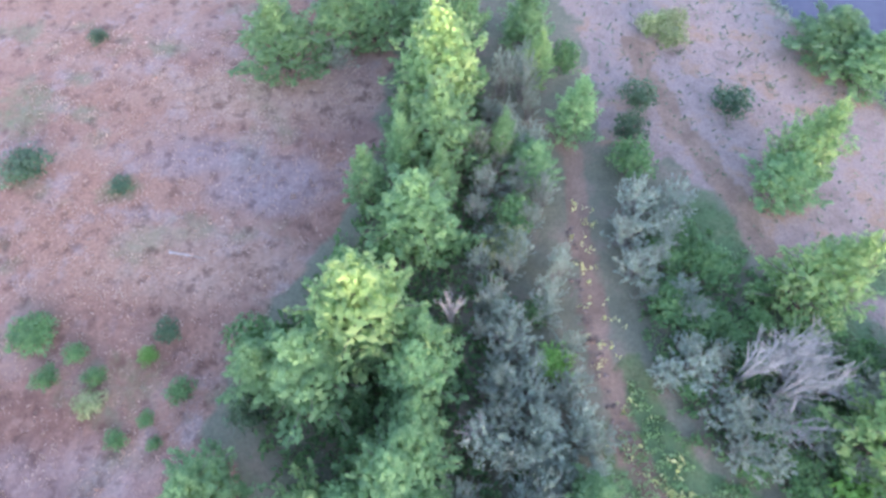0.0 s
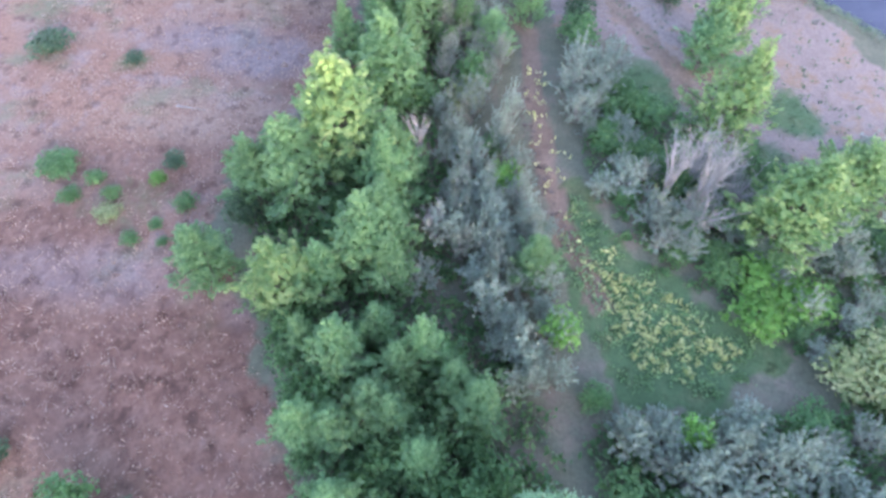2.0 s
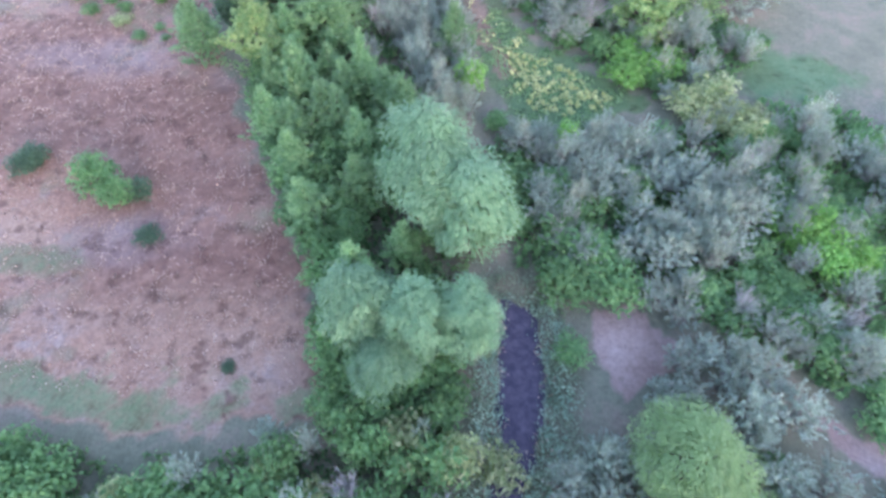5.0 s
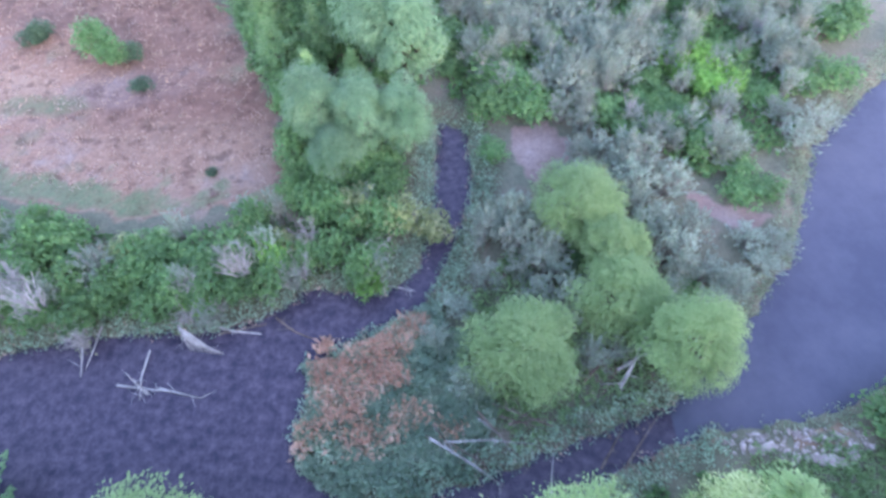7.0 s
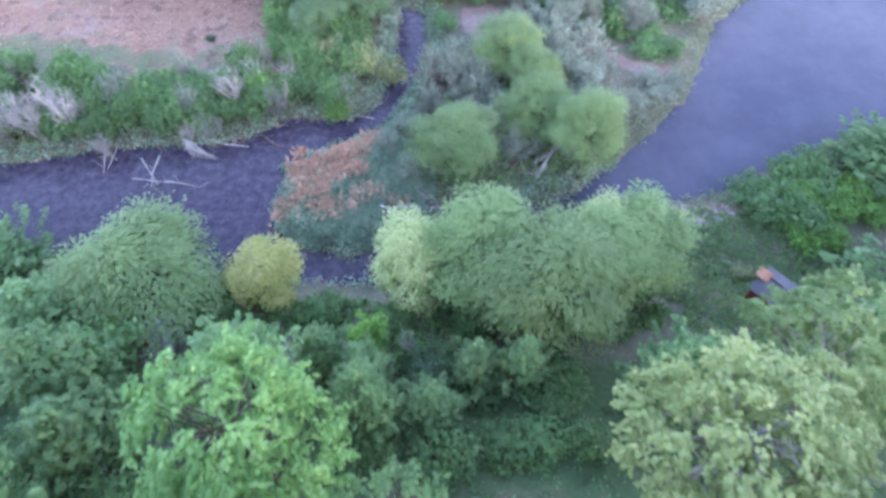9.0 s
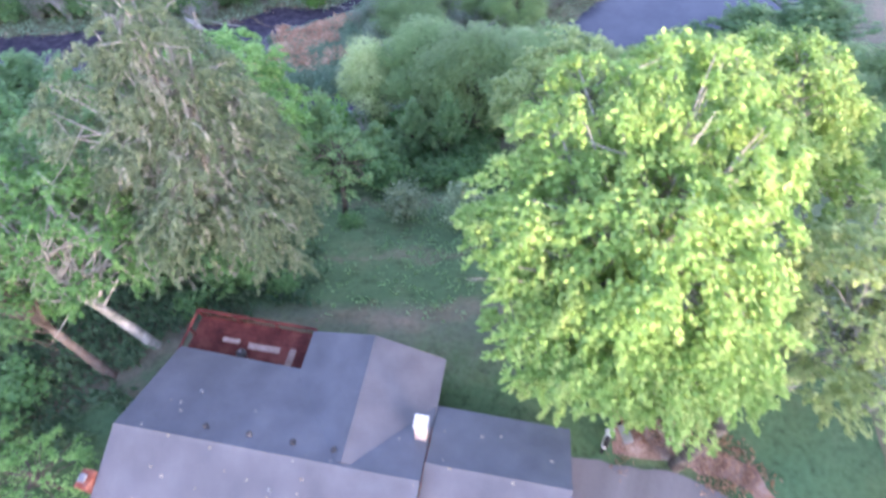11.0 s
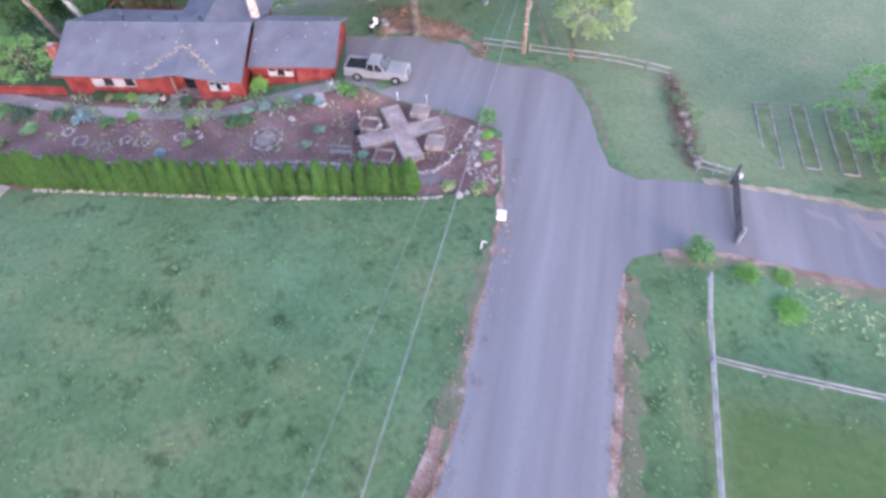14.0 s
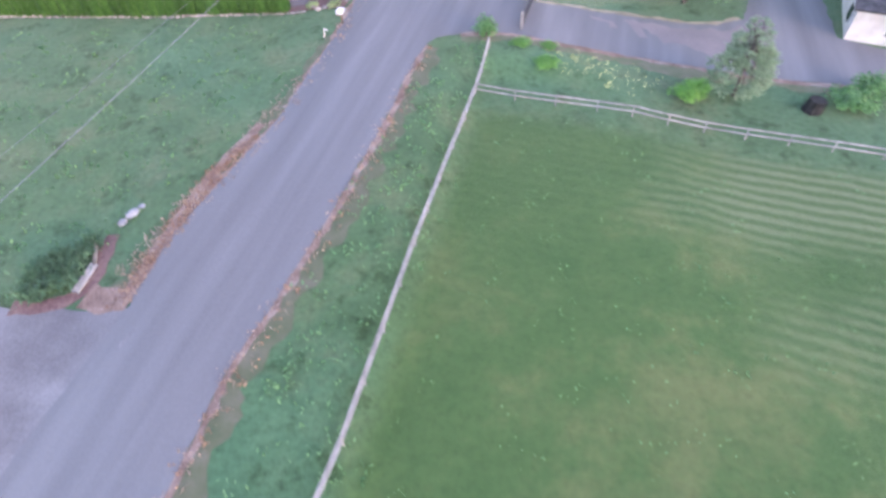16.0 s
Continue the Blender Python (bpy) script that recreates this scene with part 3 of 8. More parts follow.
    k.new(spin.outputs[0], mown.inputs["Vector"])
    stripes = ramp(mown.outputs["Fac"], (0.2, (0.076, 0.15, 0.05)), (0.8, (0.086, 0.162, 0.056)))
    sward = ramp(noisy(0.1, 5, 0.7), (0.35, (0.056, 0.138, 0.044)), (0.5, (0.088, 0.17, 0.056)), (0.65, (0.185, 0.215, 0.085)))
    stripes = blend(ramp(wide, (0.4, (0.45, 0.45, 0.45)), (0.6, (1, 1, 1))), stripes, sward)
    swath = ramp(mown.outputs["Fac"], (0.25, (0.096, 0.166, 0.066)), (0.75, (0.205, 0.25, 0.13)))
    stripes = blend(math_node("MULTIPLY", zones.outputs[1], 0.8), stripes, swath)
    col = blend(sb.outputs[2], col, stripes)
    col = blend(mask(sc.outputs[2]), col, dirt_col)
    col = blend(mask(sb.outputs[1]), col, sand_col)
    speck = ramp(fine, (0.28, (0.6, 0.6, 0.6)), (0.5, (1, 1, 1)), (0.72, (1.35, 1.35, 1.35)))
    col = blend(ramp(sb.outputs[2], (0.0, (0.85, 0.85, 0.85)), (1.0, (0.45, 0.45, 0.45))), col, speck, "MULTIPLY")
    b = n["Principled BSDF"]
    k.new(col, b.inputs["Base Color"])
    b.inputs["Roughness"].default_value = 0.95
    b.inputs["Specular IOR Level"].default_value = 0.15
    b.inputs["Sheen Weight"].default_value, b.inputs["Sheen Roughness"].default_value = 0.1, 0.45
    bp = n.new("ShaderNodeBump")
    bp.inputs["Strength"].default_value, bp.inputs["Distance"].default_value = 0.8, 0.12
    k.new(fine, bp.inputs["Height"])
    k.new(bp.outputs[0], b.inputs["Normal"])
    return m


ground_me.materials.append(ground_material())
tagged(place("ground", ground_me), "dry pinkish field, green lawns and gravel along the river", "ground", kind="structure")


def water_material(name, dark, light, size):
    m = bpy.data.materials.new(name)
    m.use_nodes = True
    n, k = m.node_tree.nodes, m.node_tree.links
    b = n["Principled BSDF"]
    tex, ns, nb = n.new("ShaderNodeTexCoord"), n.new("ShaderNodeTexNoise"), n.new("ShaderNodeTexNoise")
    ns.inputs["Scale"].default_value, ns.inputs["Detail"].default_value = 1.3, 4
    nb.inputs["Scale"].default_value, nb.inputs["Detail"].default_value = size, 7
    nb.inputs["Roughness"].default_value = 0.75
    k.new(tex.outputs["Object"], ns.inputs["Vector"])
    k.new(tex.outputs["Object"], nb.inputs["Vector"])
    r = n.new("ShaderNodeValToRGB")
    r.color_ramp.elements[0].position, r.color_ramp.elements[0].color = 0.4, dark
    r.color_ramp.elements[1].position, r.color_ramp.elements[1].color = 0.68, light
    k.new(nb.outputs["Fac"], r.inputs[0])
    k.new(r.outputs[0], b.inputs["Base Color"])
    b.inputs["Roughness"].default_value = 0.12
    b.inputs["IOR"].default_value = 1.33
    bp = n.new("ShaderNodeBump")
    bp.inputs["Strength"].default_value, bp.inputs["Distance"].default_value = 0.25, 0.05
    k.new(ns.outputs["Fac"], bp.inputs["Height"])
    k.new(bp.outputs[0], b.inputs["Normal"])
    return m


for x0, x1, m, label in ((-400, 14, water_material("weedy_channel_water", (0.03, 0.03, 0.05, 1), (0.105, 0.088, 0.115, 1), 0.9), "slow lavender side channel with dark weedy shallows"),
                         (14, 400, water_material("river_water", (0.055, 0.064, 0.095, 1), (0.088, 0.098, 0.13, 1), 0.08), "smooth blue-grey main river")):
    tagged(place("water", data_mesh("water", [(x0, 30, WATER_Z), (x1, 30, WATER_Z), (x1, 460, WATER_Z), (x0, 460, WATER_Z)], [(0, 1, 2, 3)], m)), label, "water", kind="structure")


def patch(name, ring, material, lift, label, category, step=1.5, wobble=0.12, seed=1, kind="structure"):
    """A sheet on the ground inside a ring, with a slightly ragged edge."""
    from mathutils.geometry import delaunay_2d_cdt
    rng = random.Random(seed)
    edge = []
    for (ax, ay), (bx, by) in zip(ring, ring[1:] + ring[:1]):
        n = max(1, int(math.hypot(bx - ax, by - ay) / 0.7))
        for i in range(n):
            t = i / n
            edge.append((ax + (bx - ax) * t + rng.uniform(-wobble, wobble), ay + (by - ay) * t + rng.uniform(-wobble, wobble)))
    xs, ys = np.array(edge)[:, 0], np.array(edge)[:, 1]
    X, Y = np.meshgrid(np.arange(xs.min(), xs.max(), step), np.arange(ys.min(), ys.max(), step))
    keep = inside_depth(X, Y, edge) > step * 0.4
    pts = [Vector(p) for p in edge] + [Vector(p) for p in zip(X[keep], Y[keep])]
    n = len(edge)
    v, _, f, *_ = delaunay_2d_cdt(pts, [(i, (i + 1) % n) for i in range(n)], [list(range(n))], 1, 1e-4)
    z = height(np.array([p.x for p in v]), np.array([p.y for p in v])) + lift
    me = data_mesh(name, [(p.x, p.y, q) for p, q in zip(v, z)], f, material, True)
    return tagged(place(name, me), label, category, kind=kind)


def ribbon(name, pts, width, material, lift, label, category, seed=1, ragged=0.25):
    rng = random.Random(seed)
    line = spline(pts, 0.6)
    left, right = [], []
    for i, (x, y) in enumerate(line):
        ax, ay = line[max(i - 1, 0)]
        bx, by = line[min(i + 1, len(line) - 1)]
        d = math.hypot(bx - ax, by - ay) or 1
        nx, ny = -(by - ay) / d, (bx - ax) / d
        a, b = width / 2 * (1 + rng.uniform(-ragged, ragged)), width / 2 * (1 + rng.uniform(-ragged, ragged))
        left.append((x + nx * a, y + ny * a))
        right.append((x - nx * b, y - ny * b))
    pts3 = [(x, y, ground_z(x, y) + lift) for x, y in left] + [(x, y, ground_z(x, y) + lift) for x, y in right]
    n = len(line)
    me = data_mesh(name, pts3, [(i, n + i, n + i + 1, i + 1) for i in range(n - 1)], material, True)
    return tagged(place(name, me), label, category, kind="structure")


ROAD_RING = [(9, -1.3), (15.6, -2.5), (19.2, -4.5), (20.4, -7), (22.3, -8.4), (25.1, -9.4), (27.3, -11.3), (27.5, -15.5), (26.9, -19.5), (26.8, -22),
             (28.4, -23.6), (34.4, -25), (38, -25.8), (42.3, -27.1), (45.5, -28.7), (47.5, -29.9), (50, -30.6), (52.6, -30.2), (54.5, -27.4), (55.6, -25.6), (57.4, -14), (63, -16), (62, -26), (58.5, -34.8), (60.9, -36.9), (70, -41),
             (70, -45.6), (60, -42.8), (53.8, -40.5), (50, -39), (46, -36.8), (42.8, -35), (38.9, -33.5), (35, -32.3), (32.4, -31.1), (28.5, -29.9), (25.4, -30.3), (24.2, -31.4), (22.3, -35.5), (20.6, -39.9), (17, -47.8), (13.8, -54.2),
             (11.2, -58.9), (9.4, -64), (3, -80), (-8, -106), (-17, -104), (-6, -80), (1.6, -61.5)]
ROAD_BACK = [(5.4, -53.7), (6.9, -49.3), (9.7, -44.4), (12.3, -39.4), (14.8, -33), (16.5, -29), (18.2, -25), (19.3, -21), (20, -17), (19, -15.7),
             (16.5, -13.7), (13.1, -11.3), (9.5, -9), (8.4, -8.2)]
patch("road", ROAD_RING + ROAD_BACK, ASPHALT, 0.05, "worn lavender-grey asphalt lane and driveway", "road", step=2.0, wobble=0.1)
patch("gravel_pad", [(6.6, -54.4), (5.2, -53.9), (-1.5, -52.4), (-16, -48.5), (-22, -64), (-2, -66), (3, -61.8)], PAD, 0.04, "pale gravel turnout beside the lane", "gravel pad", seed=2, wobble=0.1)
ribbon("verge", [(20.3, -17.5), (19.5, -21), (18.3, -25.2), (16.6, -29.2), (14.8, -33.4), (12.2, -39.6), (9.5, -44.7), (6.7, -49.5), (5, -53.4)], 0.75, VERGE, 0.03,
       "strip of rusty fallen leaves beside the lane", "verge", 3, 0.5)
ribbon("verge", [(11.6, -38.9), (9.3, -43.1), (6.65, -49.2), (4.95, -53.6)], 0.8, VERGE, 0.055, "strip of rusty fallen leaves beside the lane", "verge", 8, 0.25)
ribbon("verge", [(24.4, -31.2), (22.5, -35.5), (20.8, -39.9), (17.2, -47.8), (14, -54.2), (11.4, -58.9), (9.6, -64), (4, -78)], 0.5, VERGE, 0.03,
       "strip of rusty fallen leaves beside the lane", "verge", 4, 0.6)
ribbon("verge", [(27.4, -30.1), (32.5, -31.3), (35, -32.5), (38.9, -33.7), (42.8, -35.2), (46, -37), (50, -39.2), (53.8, -40.7), (60, -43), (66, -44.8)], 0.6, VERGE, 0.03, "strip of bare earth beside the side lane", "verge", 5, 0.5)
ribbon("verge", [(33, -24.5), (38, -25.6), (42.3, -26.9), (45.5, -28.5), (47.5, -29.7), (50, -30.4), (52.4, -30)], 0.7, STRAW_EARTH, 0.03, "strip of dry straw beside the side lane", "verge", 15, 0.6)
patch("lane_dust", [(39.5, -27.4), (43, -28.4), (45.6, -29.6), (47.6, -30.8), (50, -31.5), (52.4, -31.2), (54, -29.6), (54.6, -31), (53, -34.4), (51.6, -37.4), (50.4, -38.6), (48.6, -36.8), (47, -34.6), (44.4, -32.4), (42, -30.6)],
      LANE_DUST, 0.058, "pinkish dust drifted over the bend of the side lane", "bare earth", step=1.0, seed=44, wobble=0.4)
for i, pts in enumerate(([(18.5, -25.5), (16.4, -29.5), (14.5, -33.6), (11.8, -39.8), (9, -44.9), (6.2, -49.8), (4.6, -53.2)],
                         [(24.9, -31.6), (23, -35.8), (21.2, -40.2), (17.6, -48.1), (14.4, -54.5), (11.8, -59.2), (10, -64.3), (4.4, -78.3)],
                         [(27.4, -30.6), (32.4, -31.9), (38.8, -34.3), (45.8, -37.6), (53.6, -41.3)])):
    ribbon("verge", pts, 1.5, EARTH_TRACK, 0.02, "thin worn grass beside the lane", "verge", 50 + i, 0.55)
ribbon("ditch_bank", [(3.3, -47.9), (3.0, -49.4), (2.9, -50.8), (2.2, -52.1), (0.6, -52.6), (-1.4, -52.5)], 0.9, SOIL, 0.045, "bare brown earth bank round the ditch", "bare earth", 55, 0.4)
ribbon("ditch_bank", [(2.6, -52.4), (4, -53), (5.4, -53.5)], 1.5, VERGE, 0.05, "brown leafy earth between ditch and lane", "bare earth", 56, 0.3)
ribbon("verge", [(20.6, -7.2), (22.4, -8.3), (25.1, -9.2), (27.6, -11), (28, -15.5), (27.3, -20)], 0.45, EARTH_TRACK, 0.03, "strip of bare earth beside the lane", "verge", 6, 0.5)
ribbon("verge", [(12, -1.0), (15.6, -1.6), (19.5, -3.4), (20.8, -6)], 0.9, VERGE, 0.03, "strip of rusty leaves behind the driveway", "verge", 7, 0.4)
ribbon("verge", [(20.2, -17.6), (19.9, -20), (19.2, -22.8), (18.4, -25.6)], 1.5, VERGE, 0.036, "strip of dry straw beside the lane", "verge", 9, 0.3)
patch("garden_ground", [(-26, -1.5), (-16.5, -4.6), (-7.5, -6.4), (0.5, -8.2), (8.2, -8.3), (9.6, -9.2), (13.1, -11.5), (16.5, -13.9), (19, -15.9), (19.7, -18),
                        (18.9, -21.2), (17.9, -23.4), (14.4, -22.1), (7.2, -20.8), (-4.9, -18.5), (-14.3, -16.4), (-30, -12.5)], SOIL, 0.07,
      "dark brown mulched garden in front of the house", "garden bed", step=0.8, seed=4, wobble=0.1)
ribbon("garden_path", [(-26, -2), (-20, -4.4), (-16, -6.2), (-11, -7.9), (-6, -9.0), (-2, -9.5), (0.7, -8.9), (3.5, -8.5), (8, -8.6)], 1.3, GRAVEL, 0.1,
       "curving grey gravel garden path", "path", 12, 0.12)
ribbon("gravel_walk", [(-30, -10.4), (-18, -12.7), (-9, -15.4), (-3, -16.4), (4.6, -17.8), (9, -18.9), (12.6, -20.2), (14.6, -20.4)], 1.3, WALK, 0.1,
       "dark gravel walk along the hedge", "path", 13, 0.1)
for pts, w, sd in (([(25, 47.5), (25.4, 45), (26, 43)], 1.6, 20), ([(27, 41.5), (28.5, 40), (29.5, 38)], 1.8, 21), ([(24.5, 56.8), (27, 56.6), (30, 57.6)], 1.4, 22)):
    ribbon("dirt_strip", pts, w, SLOPE_EARTH, 0.05, "bare rusty earth on the slope", "bare earth", sd, 0.55)
patch("yard_earth", [(12.4, -1.2), (12.6, 0.8), (14, 1.6), (15.4, -0.2), (17.4, -0.9), (19.6, -2.2), (20.2, -3.4), (15.6, -1.9)], VERGE, 0.02, "rusty leaf-strewn earth behind the driveway", "bare earth", step=0.8, seed=41, wobble=0.3)
ribbon("farm_track", [(28.5, -9.0), (29.5, -4), (31, 4), (33, 14)], 0.5, EARTH_TRACK, 0.03, "worn earth wheel track", "track", 14, 0.3)
ribbon("farm_track", [(26.3, -8.6), (27, -4), (28.4, 4), (30.4, 14)], 0.5, EARTH_TRACK, 0.03, "worn earth wheel track", "track", 15, 0.3)



# ---- trees and shrubs ----
def leaf_mesh(name, centers, normals, sizes, aspect, material, rng, hang=0.0, along=None):
    """Small four-cornered leaves; hang turns their long side to the ground, along gives each its own direction."""
    c, nrm = np.asarray(centers, float), np.asarray(normals, float)
    n = len(c)
    nrm = nrm + rng.normal(0, 0.3, (n, 3))
    nrm /= np.linalg.norm(nrm, axis=1, keepdims=True) + 1e-9
    ref = rng.normal(0, 1, (n, 3)) * (1 - hang) + (np.array([0, 0, 1.0]) if along is None else np.asarray(along, float)) * hang * 2
    u = ref - (ref * nrm).sum(1, keepdims=True) * nrm
    u /= np.linalg.norm(u, axis=1, keepdims=True) + 1e-9
    w = np.cross(nrm, u)
    s = (np.asarray(sizes, float) * rng.uniform(0.6, 1.35, n))[:, None]
    bend = nrm * s * 0.25
    v = np.stack([c + u * s * aspect, c + w * s - bend * 0.4, c - u * s * aspect, c - w * s - bend * 0.4], 1).reshape(-1, 3)
    f = np.arange(n * 4).reshape(n, 4)
    me = bpy.data.meshes.new(name)
    me.from_pydata(v.tolist(), [], f.tolist())
    me.materials.append(material)
    return me


def lobes_to_leaves(lobes, per_area, rng):
    """Leaves on the skins of a set of lobes (centre, radii): thick on top, thin below, with clumps."""
    cs, ns = [], []
    for c, r in lobes:
        k = max(12, int(per_area * (r[0] * r[1] + r[1] * r[2] + r[0] * r[2]) * 4.2))
        d = rng.normal(0, 1, (k, 3))
        d /= np.linalg.norm(d, axis=1, keepdims=True)
        d = d[(d[:, 2] > -0.75)]
        ripple = 1 + 0.16 * np.sin(d[:, 0] * 9 + c[0] * 3) * np.sin(d[:, 1] * 9 + c[1] * 5) * np.cos(d[:, 2] * 8)
        rad = ripple * rng.uniform(0.55, 1.15, len(d))
        cs.append(np.array(c) + d * np.array(r) * rad[:, None])
        ns.append(d / np.array(r) * min(r) + np.array([0, 0, 0.25]))
    return np.concatenate(cs), np.concatenate(ns)


def spray_leaves(sprays, per_metre, rng):
    """Leaves along twigs (foot, tip, width): thickest past the middle, thin and pointed at the tip."""
    cs, ns, ds = [], [], []
    for p0, p1, w in sprays:
        p0, p1 = np.array(p0), np.array(p1)
        d = p1 - p0
        ln = np.linalg.norm(d) + 1e-6
        k = max(5, int(per_metre * ln * (0.4 + w * 1.6)))
        t = rng.uniform(0, 1, k) ** 0.75
        off = rng.normal(0, 1, (k, 3)) * (w * 0.6 * np.sin(np.pi * (0.15 + 0.8 * t)))[:, None]
        cs.append(p0 + d * t[:, None] + off)
        ns.append(off / (w + 1e-6) + np.array([0, 0, 0.7]))
        ds.append(np.repeat((d / ln)[None], k, 0) + off * 0.4)
    return np.concatenate(cs), np.concatenate(ns), np.concatenate(ds)


def inner_leaves(rng, h, r, n, low):
    """Leaves of the inside of a crown, which close the view through it."""
    d = rng.normal(0, 1, (n, 3))
    d /= np.linalg.norm(d, axis=1, keepdims=True)
    c = d * (rng.uniform(0.2, 1, n) ** 0.4)[:, None] * np.array([r * 0.66, r * 0.66, h * (1 - low) * 0.4])
    c[:, :2] *= (1 - 0.45 * np.clip(c[:, 2:] / (h * 0.4), 0, 1))
    return c + np.array([0, 0, h * (low + 1) / 2 - h * 0.03]), d + np.array([0, 0, 0.5])


def trunk_mesh(name, height_m, radius, lobes, rng, material, stems=1, lean=0.05):
    paths = []
    for s in range(stems):
        bx, by = rng.normal(0, 0.18 * (stems > 1), 2)
        dx, dy = rng.normal(0, lean, 2)
        path = []
        for i in range(6):
            t = i / 5
            path.append(((bx + dx * t * t * height_m, by + dy * t * t * height_m, -0.15 + t * height_m * 0.85), radius * (1 - 0.8 * t) * (1.35 if i == 0 else 1)))
        paths.append(path)
        share = [q for i, q in enumerate(lobes) if i % stems == s]
        for c, r in share:
            t = min(0.9, max(0.12, (c[2] - 0.35 * math.hypot(c[0], c[1])) / (height_m * 0.85) - 0.12))
            p0 = Vector((bx + dx * t * t * height_m, by + dy * t * t * height_m, t * height_m * 0.85))
            p2 = Vector(c)
            p1 = p0.lerp(p2, 0.5) + Vector((0, 0, 0.12 * (p2 - p0).length))
            r0 = radius * (1 - 0.8 * t) * 0.45
            paths.append([(p0, r0), (p1, r0 * 0.6), (p2, r0 * 0.25)])
    return data_mesh(name, *tubes(paths, 3 if stems > 2 else 5), material, True)


def crown_cotton(rng, h, r):
    """Upright egg-shaped crown of rising feathery sprays: (foot, tip, width) of each."""
    sprays = []
    n = 96
    for i in range(n):
        t = (i + 0.5) / n
        ring = r * (0.55 + 0.65 * math.sin(math.pi * min(1, t * 0.85 + 0.15))) * (1.02 - 0.7 * t * t) * (1 + 0.16 * math.sin(i * 2.4 * 3))
        a = i * 2.4 + rng.uniform(-0.5, 0.5)
        d = ring * rng.uniform(0.5, 1.02)
        top = h * (0.16 + 0.8 * t) + rng.uniform(-0.4, 0.5)
        rise = rng.uniform(1.0, 2.1) * (0.8 + 0.5 * t)
        sprays.append(((d * 0.5 * math.cos(a - 0.25), d * 0.5 * math.sin(a - 0.25), top - rise), (d * math.cos(a), d * math.sin(a), top), r * rng.uniform(0.09, 0.17)))
    for i in range(5):
        a = i * 1.3
        sprays.append(((0, 0, h * 0.8), (0.4 * math.cos(a), 0.4 * math.sin(a), h * rng.uniform(0.97, 1.05)), r * 0.1))
    return sprays


def crown_round(rng, h, r, n=26, low=0.3, lobe=(0.17, 0.42)):
    """Billowing crown: broad mounds of several sizes, higher to one side."""
    lobes = []
    for i in range(n):
        z = 1 - (i + 0.5) / n * 1.45
        ring = math.sqrt(max(0, 1 - z * z)) * rng.uniform(0.65, 1.12)
        a = i * 2.399 + rng.uniform(-0.6, 0.6)
        s = r * rng.uniform(*lobe)
        mid = h * (low + 1) / 2
        x, y = ring * math.cos(a) * r * 0.74, ring * math.sin(a) * r * 0.74
        lobes.append(((x, y, mid + z * h * (1 - low) / 2 * 0.84 + 0.07 * h * x / r + rng.uniform(-0.35, 0.35)), (s, s, s * rng.uniform(0.75, 1.25))))
    return lobes


def crown_shrub(rng, h, r, n=13):
    lobes = []
    for i in range(n):
        a, d = i * 2.4, r * math.sqrt((i + 0.5) / n) * 0.78
        s = r * rng.uniform(0.26, 0.42)
        top = h * (0.75 - 0.35 * (d / r) ** 2) * rng.uniform(0.75, 1.1)
        lobes.append(((d * math.cos(a), d * math.sin(a), max(s * 0.6, top - s * 0.4)), (s, s, max(s * 0.8, top * 0.45))))
    return lobes


